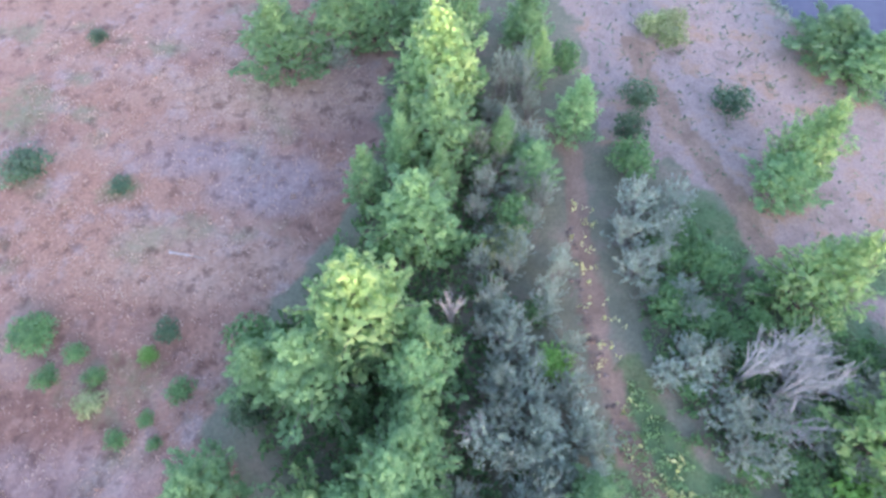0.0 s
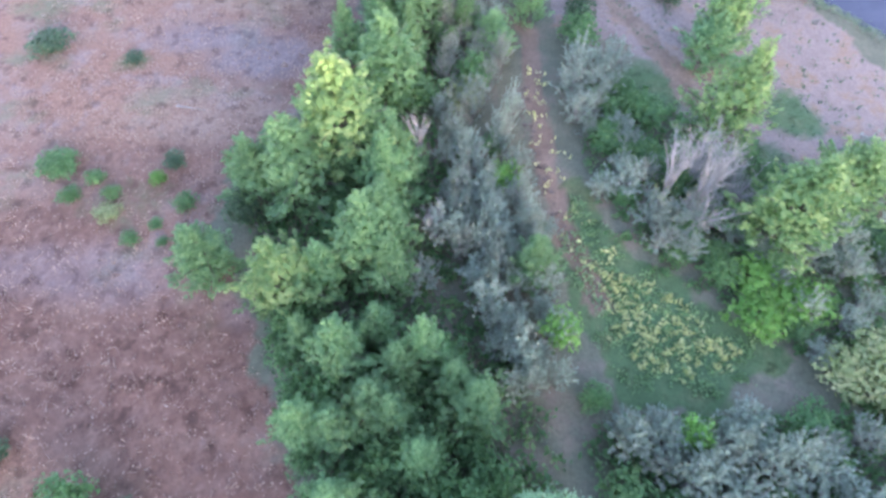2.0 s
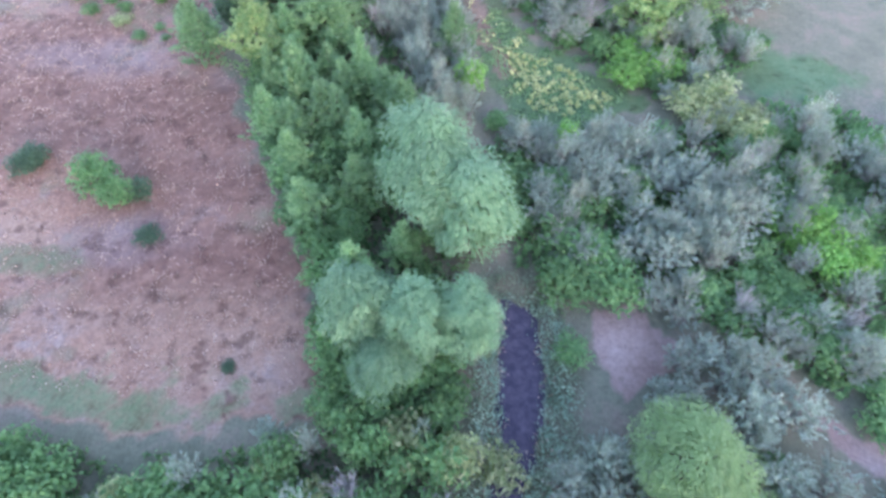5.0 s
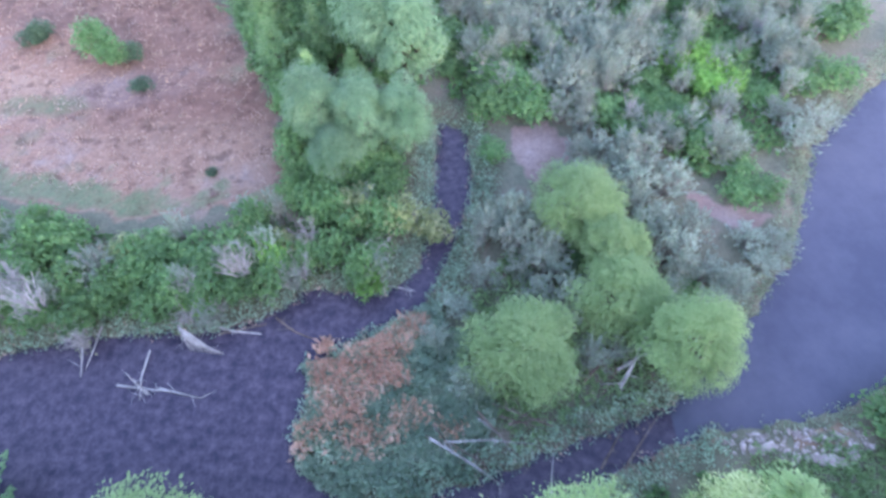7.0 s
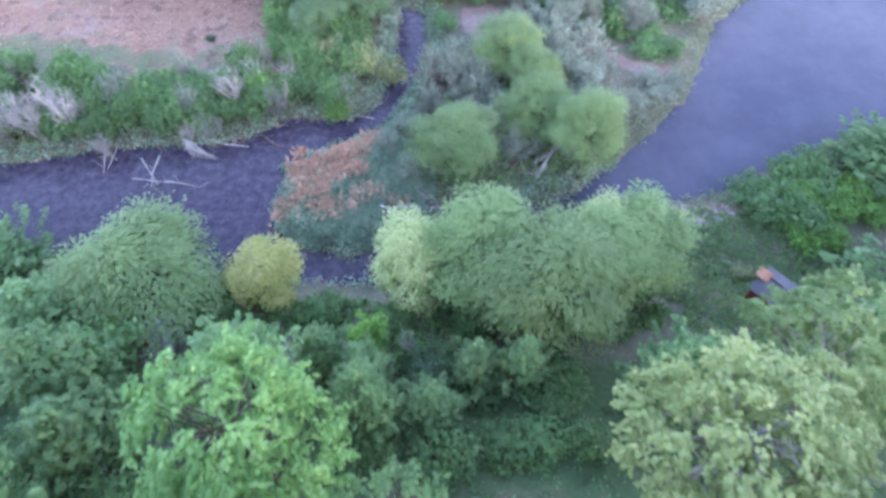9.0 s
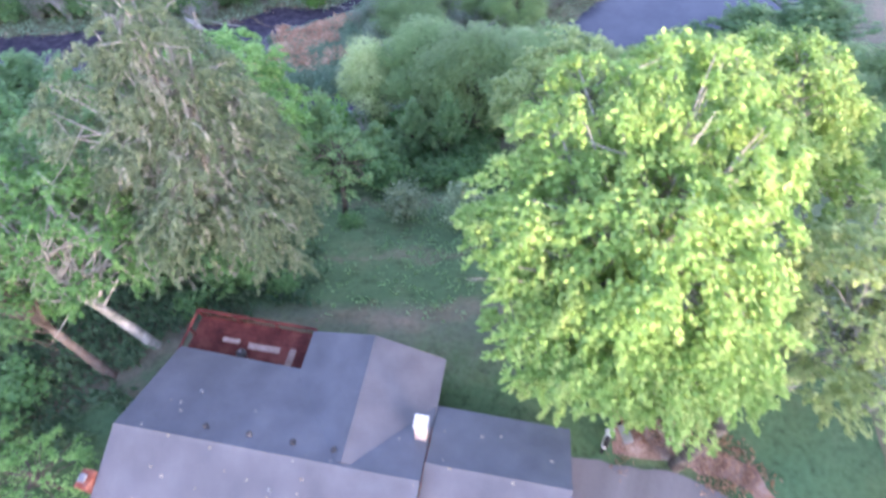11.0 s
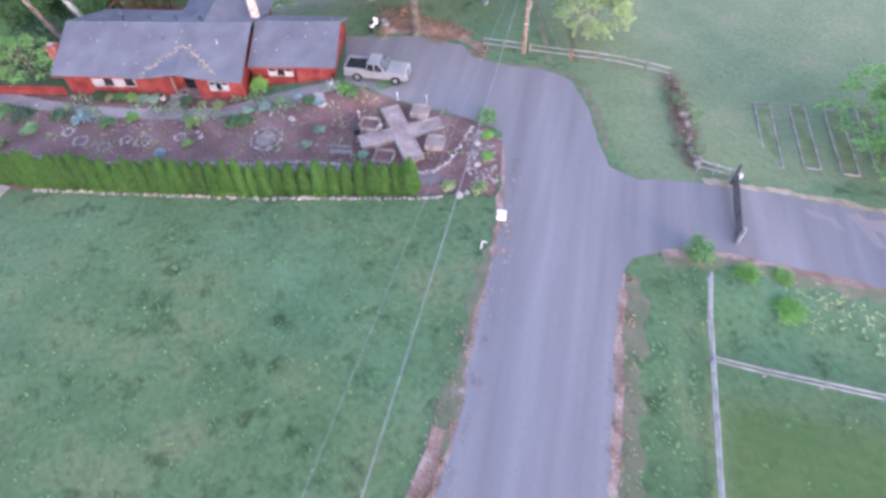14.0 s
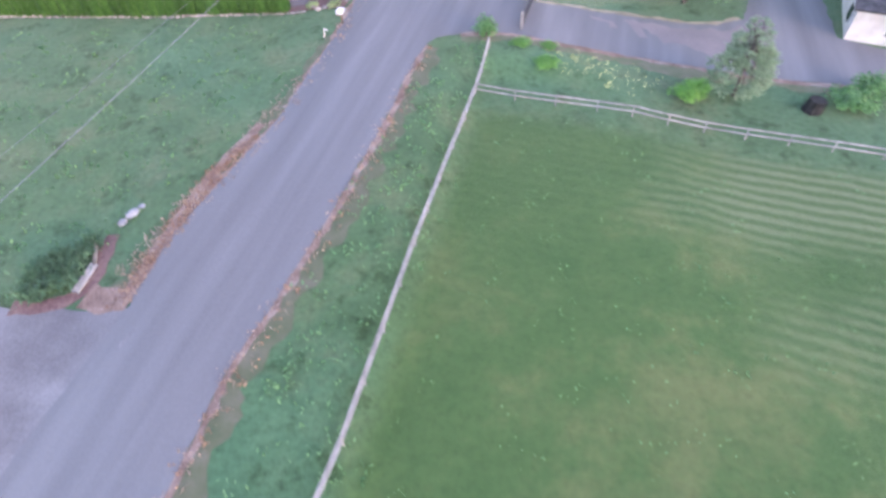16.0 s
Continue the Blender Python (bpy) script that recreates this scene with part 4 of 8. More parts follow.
def make_tree(kind, seed):
    """One plant about 10 m high and 3 m in radius (shrubs: 4 m and 2.4 m), as trunk and crown."""
    rng = np.random.default_rng(seed)
    tall = KINDS[kind][0]
    h, r = (10.0, 3.0) if tall == "tree" else (4.0, 2.4)
    root = new(KINDS[kind][2])
    mt = LEAF[KINDS[kind][1]]
    if kind in ("cotton", "gold"):
        sprays = crown_cotton(rng, h, r)
        c, nn, dd = spray_leaves(sprays, 20, rng)
        ci, ni = inner_leaves(rng, h, r, 560, 0.12)
        sizes = np.concatenate([np.full(len(c), 0.085), np.full(len(ci), 0.145)])
        leaves = leaf_mesh("crown", np.concatenate([c, ci]), np.concatenate([nn, ni]), sizes, 2.0, mt, rng, 0.6, np.concatenate([dd, ni]))
        lobes = [(p1, (w, w, w)) for p0, p1, w in sprays[::3]]
        place("trunk", trunk_mesh("trunk", h, 0.2, lobes, rng, BARK), root)
    elif kind in ("willow", "bigwillow", "bluewillow", "olivew", "yellow"):
        lobes = crown_round(rng, h, r, 34, 0.08, (0.24, 0.44) if kind == "bigwillow" else (0.2, 0.42))
        c, nn = lobes_to_leaves(lobes, 56.0 if kind == "bigwillow" else 30.0, rng)
        c[:, 2] -= np.abs(rng.normal(0, 0.3, len(c)))
        out = c - np.array([0, 0, h * 0.45])
        down = out / (np.linalg.norm(out, axis=1, keepdims=True) + 1e-6) * np.array([1, 1, 0.2]) + np.array([0, 0, -0.9])
        leaves = leaf_mesh("crown", c, nn + out * 0.35, np.full(len(c), 0.038 if kind == "bigwillow" else 0.055), 2.6, mt, rng, 0.8, down)
        place("trunk", trunk_mesh("trunk", h * 0.9, 0.28, lobes, rng, BARK, 2), root)
    elif kind == "grey":
        sprays, stems = [], []
        for i in range(36):
            a, d = i * 2.4 + rng.uniform(-0.4, 0.4), r * math.sqrt((i + 0.5) / 36) * rng.uniform(0.75, 1.12)
            tip = Vector((d * math.cos(a), d * math.sin(a), h * (1.02 - 0.5 * (d / r) ** 2) * rng.uniform(0.72, 1.12)))
            foot = Vector((tip.x * 0.15, tip.y * 0.15, 0))
            bow = foot.lerp(tip, 0.55) + Vector((-tip.x * 0.06, -tip.y * 0.06, 0.25))
            stems.append([(foot, 0.05), (bow, 0.032), (tip, 0.01)])
            sprays.append((tuple(bow), tuple(tip), 0.2))
            for _ in range(3):
                q = foot.lerp(tip, rng.uniform(0.35, 0.9))
                e = q + Vector((rng.normal(0, 0.42), rng.normal(0, 0.42), rng.uniform(0.25, 0.95)))
                stems.append([(q, 0.016), (e, 0.006)])
                sprays.append((tuple(q.lerp(e, 0.2)), tuple(e), 0.13))
        c, nn, dd = spray_leaves(sprays, 15, rng)
        leaves = leaf_mesh("crown", c, nn, np.full(len(c), 0.052), 3.0, mt, rng, 0.75, dd)
        place("trunk", data_mesh("trunk", *tubes(stems, 3), PALE_BARK), root)
    elif kind == "snag":
        stems = []
        for i in range(15):
            a = i * 2.4 + rng.uniform(-0.3, 0.3)
            d = r * rng.uniform(0.35, 1.1)
            tip = Vector((d * math.cos(a), d * math.sin(a), h * rng.uniform(0.6, 1.15)))
            foot = Vector((rng.normal(0, 0.15), rng.normal(0, 0.15), -0.1))
            midp = foot.lerp(tip, 0.5) + Vector((-tip.x * 0.12, -tip.y * 0.12, 0.3))
            stems.append([(foot, 0.12), (midp, 0.075), (tip, 0.018)])
            for _ in range(7):
                t = rng.uniform(0.35, 0.95)
                q = midp.lerp(tip, (t - 0.5) * 2) if t > 0.5 else foot.lerp(midp, t * 2)
                e = q + Vector((rng.normal(0, 0.45), rng.normal(0, 0.45), rng.uniform(0.1, 0.9)))
                stems.append([(q, 0.03), (q.lerp(e, 0.5) + Vector(rng.normal(0, 0.08, 3)), 0.018), (e, 0.007)])
                for _ in range(2):
                    e2 = e + Vector((rng.normal(0, 0.3), rng.normal(0, 0.3), rng.uniform(-0.1, 0.45)))
                    stems.append([(q.lerp(e, 0.6), 0.012), (e2, 0.005)])
        place("trunk", data_mesh("trunk", *tubes(stems, 4), DEAD_WOOD), root)
        lobes = crown_shrub(rng, h * 0.35, r * 0.8, 7)
        c, nn = lobes_to_leaves(lobes, 3, rng)
        leaves = leaf_mesh("undergrowth", c, nn, np.full(len(c), 0.08), 1.6, LEAF["olive"], rng)
    else:
        lobes = crown_shrub(rng, h, r)
        c, nn = lobes_to_leaves(lobes, 6.9, rng)
        ci, ni = inner_leaves(rng, h * 0.85, r, 110, 0.0)
        leaves = leaf_mesh("crown", np.concatenate([c, ci]), np.concatenate([nn, ni]), np.concatenate([np.full(len(c), 0.12), np.full(len(ci), 0.2)]), 1.5, mt, rng)
        place("trunk", trunk_mesh("trunk", h * 0.8, 0.06, lobes, rng, BARK, 3, 0.15), root)
    place(leaves.name, leaves, root)
    return root


KINDS = {
    "cotton": ("tree", "cotton", "cottonwood_tree", "green upright cottonwood in the riverside tree belt", "tree"),
    "gold": ("tree", "gold", "cottonwood_tree", "cottonwood with sunlit yellow-green top", "tree"),
    "willow": ("tree", "willow", "willow_tree", "soft green rounded willow by the water", "tree"),
    "bigwillow": ("tree", "willow", "willow_tree", "large soft green drooping willow on the bank", "tree"),
    "bluewillow": ("tree", "teal", "willow_tree", "soft blue-green drooping willow in the tree belt", "tree"),
    "olivew": ("tree", "olivew", "willow_tree", "olive-tinged budding willow on the river bank", "tree"),
    "yellow": ("tree", "yellow", "willow_tree", "yellow weeping willow on the river bank", "tree"),
    "grey": ("shrub", "grey", "silver_willow", "silver-grey willow thicket with bare twigs", "shrub"),
    "snag": ("shrub", "olive", "dead_shrub", "bleached dead shrub with bare spreading branches", "dead shrub"),
    "shrub": ("shrub", "shrub", "bush", "green leafy bush in the thicket", "bush"),
    "bright": ("shrub", "bright", "elder_bush", "fresh bright green leafy bush", "bush"),
    "dark": ("shrub", "dark", "broom_bush", "dark green rounded bush", "bush"),
    "greybush": ("shrub", "sage", "sage_bush", "rounded grey-green bush on the back slope", "bush"),
    "olive": ("shrub", "olive", "dogwood_bush", "olive-brown leafy bush on the bank", "bush"),
}
MODELS = {}
plant_rng = random.Random(7)


def plant(kind, spots):
    """Plants of one kind at (x, y, height, radius)."""
    clumps = []
    for x, y, h, r in spots:
        if KINDS[kind][0] == "tree" or r < 3.6:
            clumps.append((x, y, h, r))
            continue
        for i in range(3):
            a = 2.09 * i + x
            clumps.append((x + 0.5 * r * math.cos(a), y + 0.5 * r * math.sin(a), h * (1, 0.85, 0.92)[i], r * 0.62))
    for x, y, h, r in clumps:
        if kind not in MODELS:
            MODELS[kind] = [make_tree(kind, 11 * i + len(MODELS) * 101 + 3) for i in range({"yellow": 1, "olivew": 1, "bigwillow": 2, "greybush": 2}.get(kind, 3))]
            for i, ob in enumerate(MODELS[kind]):
                ob["used"] = 0
        fresh = [m for m in MODELS[kind] if not m["used"]]
        src = fresh[0] if fresh else MODELS[kind][plant_rng.randrange(len(MODELS[kind]))]
        tree = KINDS[kind][0] == "tree"
        r = r * (1.16 if kind in ("cotton", "gold", "willow", "bigwillow", "bluewillow") else 1.05)
        at = (Matrix.Translation((x, y, ground_z(x, y) - 0.05)) @ Matrix.Rotation(plant_rng.uniform(0, 6.28), 4, "Z")
              @ Matrix.Diagonal((r / (3.0 if tree else 2.4), r / (3.0 if tree else 2.4), h / (10.0 if tree else 4.0), 1)))
        if src["used"]:
            src = copy_thing(src, Matrix.Identity(4))
        src["used"] = 1
        src.matrix_basis = at
        tagged(src, KINDS[kind][3], KINDS[kind][4], group=KINDS[kind][2].replace("_", " ") + "s along the river")


plant("bright", [
    (-16.5, 149.5, 5, 2.3), (-59.3, 148.5, 1.8, 1.2), (-11.3, 129.3, 7, 2.4), (12.4, 134.4, 4.5, 5.7), (0.8, 119.7, 5.5, 1.8),
    (25.6, 106.9, 5, 4.1), (-15.5, 73.2, 4, 2.2), (-25.5, 75.6, 6, 1.9), (-32.8, 70.8, 3, 1.7), (29.1, 103.6, 5, 4.4),
    (-8.5, 37.8, 8, 1.9), (37.5, 51.7, 2.5, 2.3),
])
plant("cotton", [
    (-29.7, 175.9, 15, 4.9), (-31.6, 163.7, 14, 5.3), (-40.4, 146, 14, 5.3), (-30.4, 146.8, 12, 3.9), (-30.4, 139.6, 12, 3.8),
    (-45.4, 146.3, 11, 3.6), (-52.3, 191.9, 12, 5.7), (-44.5, 196.7, 12, 5.3), (-39.8, 197.4, 12, 3.7), (-12.6, 180.9, 11, 3.2),
    (-18.5, 197.7, 10, 3.7), (-21.8, 176.4, 10, 2), (-17.9, 174, 7, 3.4), (12.6, 172.9, 8, 4.2), (25.1, 197.7, 8, 5.8),
    (28.8, 193.4, 8, 5.7), (-48.9, 135.4, 10, 3.7), (-31.4, 137, 14, 4.4), (-33.1, 125.5, 11, 3.4), (-35.6, 118.5, 10, 2.8),
    (-29.2, 120.8, 9, 3.3), (-19.8, 120.9, 10, 3),
])
plant("cotton", [
    (-13.7, 136.3, 9, 2.7), (-12.5, 36.3, 7, 2.6), (-16.1, 31.6, 14, 4.7), (-8, 31.3, 10, 2.7), (30.5, 33, 14, 4.6),
    (15.4, 32, 11, 3.8), (44.2, 42.7, 11, 7.2), (49, 62.4, 6, 5.5), (58, 61.6, 8, 7), (-48, 49, 8, 5.2),
    (-37.4, 40.5, 9, 4.4),
])
plant("dark", [
    (-2.7, 187.4, 4.5, 2.8), (-4.8, 181.5, 5, 2.5), (10, 187.2, 4, 3), (-81.3, 196.5, 1.6, 1.7), (-82.6, 172.3, 3, 3.4),
    (-69.7, 170.4, 1, 1.6), (-58, 151.2, 2, 1.6), (-46.9, 142.8, 6, 2.2), (-50.7, 110.6, 3, 1.8), (-48.2, 104.5, 1.5, 1.8),
    (-65.5, 115.3, 3, 2.1), (-66.4, 114.8, 2, 2.7), (-3.4, 34.2, 4, 2.4), (-35.5, 89.2, 0.8, 0.9),
])
plant("gold", [
    (-29.8, 185.2, 17, 6), (-35.7, 151.5, 18.5, 5.9), (-16.9, 190, 10, 2.3), (14.6, 175.8, 13.8, 3.9), (10.4, 157.4, 16, 4.5),
    (-39.6, 132.3, 13, 4.3), (13.8, 142, 15.5, 4.9), (22.5, 148, 11, 4.6),
])
plant("grey", [
    (-45, 192.7, 5, 2.9), (-19.8, 188.4, 9, 3.6), (-23, 156.1, 7, 2.2), (-20.9, 151.1, 7, 3.1), (-19.7, 144.2, 7, 4.4),
    (-23.5, 140.9, 7, 3), (-17.9, 139.7, 6, 3.3), (-12.5, 141.5, 5, 2.3), (-3.6, 168, 7, 5.1), (-7.4, 164.8, 6, 2.9),
    (-6.5, 160.7, 5, 2.9), (-2.1, 149.2, 5, 3.4), (2.3, 143.3, 5, 4.6), (-14.6, 125.4, 4, 2.1), (-21.6, 146.4, 5, 3.2),
    (-19.2, 135.3, 5, 3.2), (-25.9, 135.5, 4, 2.9), (19.9, 139.9, 6, 4.2), (31.6, 151.5, 5, 6.7), (15.4, 128.5, 3, 2.1),
    (-3.3, 118.6, 5, 3.8), (5.5, 119.4, 6, 3.9),
])
plant("grey", [
    (2.1, 114.5, 6, 3.7), (12.3, 114.3, 6, 4.9), (8.3, 105.3, 6, 4.3), (17.6, 111.2, 6, 4.1), (9.6, 101.7, 6, 3.5),
    (15, 106.6, 7, 3.8), (16.6, 95.8, 4, 1.8), (13.1, 90.1, 5, 3.8), (-43.5, 74.1, 6, 3.1), (-29.7, 82.4, 4, 1.8),
    (-1, 78.7, 7, 4.1), (-3.3, 73, 5, 2.1), (3, 75.1, 6, 3.3), (16.3, 86.5, 6, 5.4), (17.2, 78, 6, 4.8),
    (21.1, 72.3, 4, 3.6), (27.5, 76.8, 3, 3.9), (14.2, 105.3, 6, 5.6), (4.5, 115.7, 6, 6), (9.4, 97.1, 5, 3.7),
    (39.8, 108, 6, 4.8), (22.5, 108.9, 5, 4.8),
])
plant("grey", [
    (37.9, 95.4, 4, 5.2), (27.3, 91.6, 3.5, 3.6), (-8.4, 66.7, 3.5, 1.8), (-5.8, 62.1, 4, 1.9), (-6.1, 70.1, 3, 2.1),
    (9.1, 90.6, 4, 2.3), (38.4, 116.5, 5, 5.5), (-2.1, 109.5, 5, 4.1), (-26.5, 38.4, 5, 2.5),
])
plant("olive", [
    (-21.3, 162.8, 6, 2.8), (3, 202, 4, 4.1), (-64, 143.2, 1.6, 1.8), (19.9, 126.1, 5, 5.3), (23.5, 122.8, 5, 3.9),
    (-16.9, 82.2, 6, 3.1), (-12.4, 80.6, 6, 2.5), (-8.6, 80, 5, 2.5), (29.4, 47.9, 1.4, 1.3),
])
plant("olivew", [
    (-5, 46, 11, 4.4), (13.4, 48.8, 11, 3.7),
])
plant("shrub", [
    (-13, 192.7, 7, 2.4), (-20.3, 167, 6, 2.9), (-17.9, 155.1, 4, 1.8), (-5.4, 175.9, 6, 3.2), (-0.5, 163.4, 4, 3.7),
    (2.8, 161.5, 3.5, 3.1), (0.1, 154.4, 4, 3.2), (-3.2, 156.2, 4, 2.9), (9, 144.7, 4, 2.6), (-73.2, 150.2, 2.4, 2.6),
    (-67.3, 148.4, 1.8, 1.4), (-69.6, 145.6, 1.8, 1.6), (-64.2, 146, 2.2, 1.3), (-55, 144.9, 2.2, 1.6), (-57.9, 142, 1, 1),
    (-60.3, 139.8, 1.4, 1.3), (-56.4, 139.7, 1, 0.9), (-23.3, 126.4, 5, 3.2), (-26, 115.9, 7, 3.7), (-33, 112, 8, 2.4),
    (-29.6, 108.7, 6, 4.5), (-24.8, 107.9, 6, 3.6),
])
plant("shrub", [
    (-26.3, 103, 6, 4.3), (-7.9, 122.9, 3, 1.8), (-5.9, 113.9, 4, 3.1), (7, 110.6, 4, 3.8), (0.2, 108.1, 4.5, 4.2),
    (21.9, 117.4, 4, 3.1), (-55.6, 111.2, 7, 2.9), (-52.8, 109.4, 5, 2.3), (-72.5, 150.4, 2, 2.7), (0, 102.5, 5.5, 5.1),
    (20.3, 100.9, 4, 3.9), (22.2, 95.5, 4, 3.2), (13.6, 98.3, 4, 3.3), (23.9, 112.5, 4, 3.9), (-20.3, 87.4, 6, 3.9),
    (-25, 90.7, 6, 2.8), (-29.5, 77.3, 5, 2.9), (-34.1, 76.1, 5, 3.5), (-39.4, 76.1, 5, 3.4), (-50.2, 78.5, 6, 4),
    (-46.9, 73.4, 4, 2.9), (-51.3, 74.5, 5, 3),
])
plant("shrub", [
    (-36.3, 72.7, 4, 3.3), (-41.1, 72.2, 4, 2.8), (-28.7, 73.2, 4, 2.5), (29, 86.2, 3, 4.2), (1.5, 100.1, 5, 5.8),
    (22, 97.5, 4, 4), (16.2, 95.3, 3, 2.8), (43.7, 105, 4, 5.3), (50.5, 116.6, 5, 5.4), (-1.2, 91.3, 3, 2.2),
    (36.7, 56.4, 4, 5.1), (34, 58.9, 3, 3.4), (40.7, 60.5, 4, 4.3), (-30.5, 36.4, 8, 3.4), (-36, 37.6, 6, 3.2),
    (-40.8, 45.6, 4, 3.6), (-45.3, 49.4, 3, 2.9), (-4.8, 20.2, 1.2, 1.2),
])
plant("snag", [
    (-27.2, 154.1, 8, 1.7), (5.2, 148.8, 11.5, 4.2), (9.7, 149.6, 6, 4.4), (6.4, 144.2, 5, 3.4), (-24.6, 141.8, 6, 2), (-21.9, 77.8, 5, 2),
    (-50.4, 70.4, 7, 4.4), (-54.5, 69.5, 6, 3.2), (-43.9, 67.0, 4, 1.9), (-33.8, 69.4, 3, 1.6), (-30.4, 70.6, 2.6, 1.3), (-14.6, 76.5, 3.4, 2.2), (-10.4, 81.5, 3, 1.6), (-5.2, 37.2, 5, 1.1),
])
plant("willow", [
    
    (10.1, 75.2, 8.5, 3.3),
    (17.4, 47.6, 12, 4.6),
])
plant("yellow", [
    (-19.3, 45.6, 8, 4),
])
plant("bigwillow", [(-30.6, 44.7, 10, 6.7), (1.2, 45.4, 13, 5.4), (7, 41.6, 14, 6), (11.6, 45.4, 12.5, 4.8), (14.5, 63.7, 10.5, 4.1), (-0.1, 64.4, 7.5, 4.8), (9.9, 69.8, 8, 4.4), (6.8, 80.5, 9, 4.5)])
plant("bluewillow", [(-16.4, 108.6, 17.5, 4.5), (-14.4, 106.2, 16.5, 4.6), (-12.2, 103.6, 16, 5.2), (-22, 93, 13, 3.6), (-16.6, 91.6, 12.5, 3.5), (-12, 92, 12, 3.3), (-19.6, 88, 9, 3)])
plant("greybush", [(-0.1, 21.6, 4.4, 2.2), (4.6, 20.9, 4.2, 1.9)])


def fill(kind, ring, count, h, r, seed, gap=1.5, shore=0.8):
    """Thicket: plants scattered in a ring, kept apart from one another."""
    rng = random.Random(seed)
    xs, ys = [p[0] for p in ring], [p[1] for p in ring]
    got = []
    for _ in range(count * 30):
        x, y = rng.uniform(min(xs), max(xs)), rng.uniform(min(ys), max(ys))
        if float(inside_depth(np.array([x]), np.array([y]), ring)[0]) < 0.5:
            continue
        if max(float(inside_depth(np.array([x]), np.array([y]), w)[0]) for w in (CHANNEL, RIVER)) > -shore:
            continue
        if any(math.hypot(x - a, y - b) < gap for a, b, *_ in got):
            continue
        got.append((x, y, rng.uniform(*h), rng.uniform(*r)))
        if len(got) >= count:
            break
    plant(kind, got)


BELT = [(-36, 190), (-37, 172), (-42, 160), (-49, 150), (-44, 137), (-36, 116), (-30, 102), (-26, 92), (-12, 92), (-10, 100), (-12, 118), (-19, 140), (-22, 165), (-24, 190)]
EAST_THICKET = [(-6, 150), (-3, 142), (10, 131), (22, 128), (34, 142), (24, 150), (10, 162), (0, 168), (-6, 164)]
FLAT = [(-9, 120), (-2, 121), (14, 122), (30, 128), (52, 122), (44, 108), (34, 92), (26, 88), (12, 96), (1, 100), (-6, 101)]
SPIT = [(9, 90), (22, 79), (30, 79), (24, 71), (16, 63), (8, 61), (-3, 72), (-3, 82)]
FAR_BANK = [(-90, 69), (-60, 68), (-44, 70), (-26, 74), (-15, 76), (-13, 84), (-26, 82), (-45, 80), (-62, 83), (-95, 84)]
NEAR_BANK = [(-70, 48), (-40, 47), (-10, 45), (12, 52), (20, 54), (20, 40), (0, 38), (-30, 40), (-70, 40)]
GREEN_BELT = [(-36, 190), (-37, 172), (-42, 160), (-49, 150), (-44, 137), (-36, 116), (-30, 102), (-26, 92), (-12, 92), (-13, 100), (-18, 113), (-23, 122), (-26.5, 140), (-27, 165), (-27, 190)]
fill("shrub", GREEN_BELT, 36, (3, 6.5), (1.9, 3.2), 21, 2.4)
fill("cotton", GREEN_BELT, 22, (8, 12.5), (2, 3.1), 22, 4.3)
fill("shrub", [(-31, 126), (-19, 123), (-16, 112), (-22, 107), (-30, 108)], 16, (4, 7), (1.9, 2.9), 46, 2.1)
fill("cotton", [(-32, 130), (-20, 126), (-19, 114), (-30, 112)], 5, (8, 10), (2.2, 2.8), 47, 3.5)
fill("shrub", [(-25, 92), (-12, 91), (-10.5, 86), (-12, 78), (-22, 79), (-26, 84)], 17, (4, 7), (1.8, 2.7), 48, 2.0, 0.0)
fill("grey", [(-26, 185), (-17, 185), (-14.5, 160), (-13, 140), (-10, 124), (-17, 119), (-23, 135), (-25.5, 160)], 56, (4, 7.5), (1.5, 2.5), 23, 1.9)
fill("shrub", EAST_THICKET, 24, (2, 4), (1.7, 2.7), 24, 2.4)
fill("grey", EAST_THICKET, 26, (3, 5.5), (1.5, 2.4), 25, 2.4)
fill("shrub", FLAT, 26, (2.2, 4.6), (1.8, 3.0), 26, 2.5)
fill("grey", FLAT, 60, (3.6, 7), (1.6, 2.7), 27, 2.1)
fill("snag", FLAT, 6, (4, 6), (1.2, 2), 28, 6)
fill("grey", SPIT, 26, (3.5, 6), (1.6, 2.5), 29, 2.3)
fill("shrub", SPIT, 9, (1.8, 3.4), (1.2, 2), 30, 2.6)
fill("shrub", FAR_BANK, 44, (4, 7.5), (1.8, 2.8), 31, 2.3)
fill("grey", FAR_BANK, 22, (4, 7), (1.4, 2.3), 32, 3)
fill("olive", FAR_BANK, 8, (3.5, 6), (1.6, 2.3), 42, 4)
FAR_EDGE = [(-70, 65.5), (-43, 68.6), (-31, 69), (-25, 71.4), (-22, 74), (-14, 73), (-14, 77), (-24, 78), (-44, 73), (-70, 70)]
fill("shrub", FAR_EDGE, 22, (4.5, 7), (1.9, 2.8), 43, 2.3, 0.0)
fill("grey", FAR_EDGE, 9, (4, 6), (1.5, 2.3), 44, 3, 0.0)
fill("snag", FAR_EDGE, 5, (4, 7), (1.6, 2.8), 45, 5, 0.0)
fill("shrub", NEAR_BANK, 14, (2, 4.5), (1.7, 2.6), 33, 3)
# willow model in place of darker cottonwoods: haze and backlight put into leaf colour
fill("willow", [(26, 20), (70, 26), (78, 56), (44, 48), (38, 30)], 12, (9, 13), (3, 4.4), 34, 5.5)
fill("bright", [(31, 57), (32, 53), (40, 50), (58, 56), (52, 64), (38, 60)], 9, (2.2, 3.4), (2, 3), 39, 3)
fill("shrub", [(-60, 8), (-18, 12), (-14, 36), (-30, 42), (-70, 44)], 14, (3, 6), (2, 3.2), 35, 3)
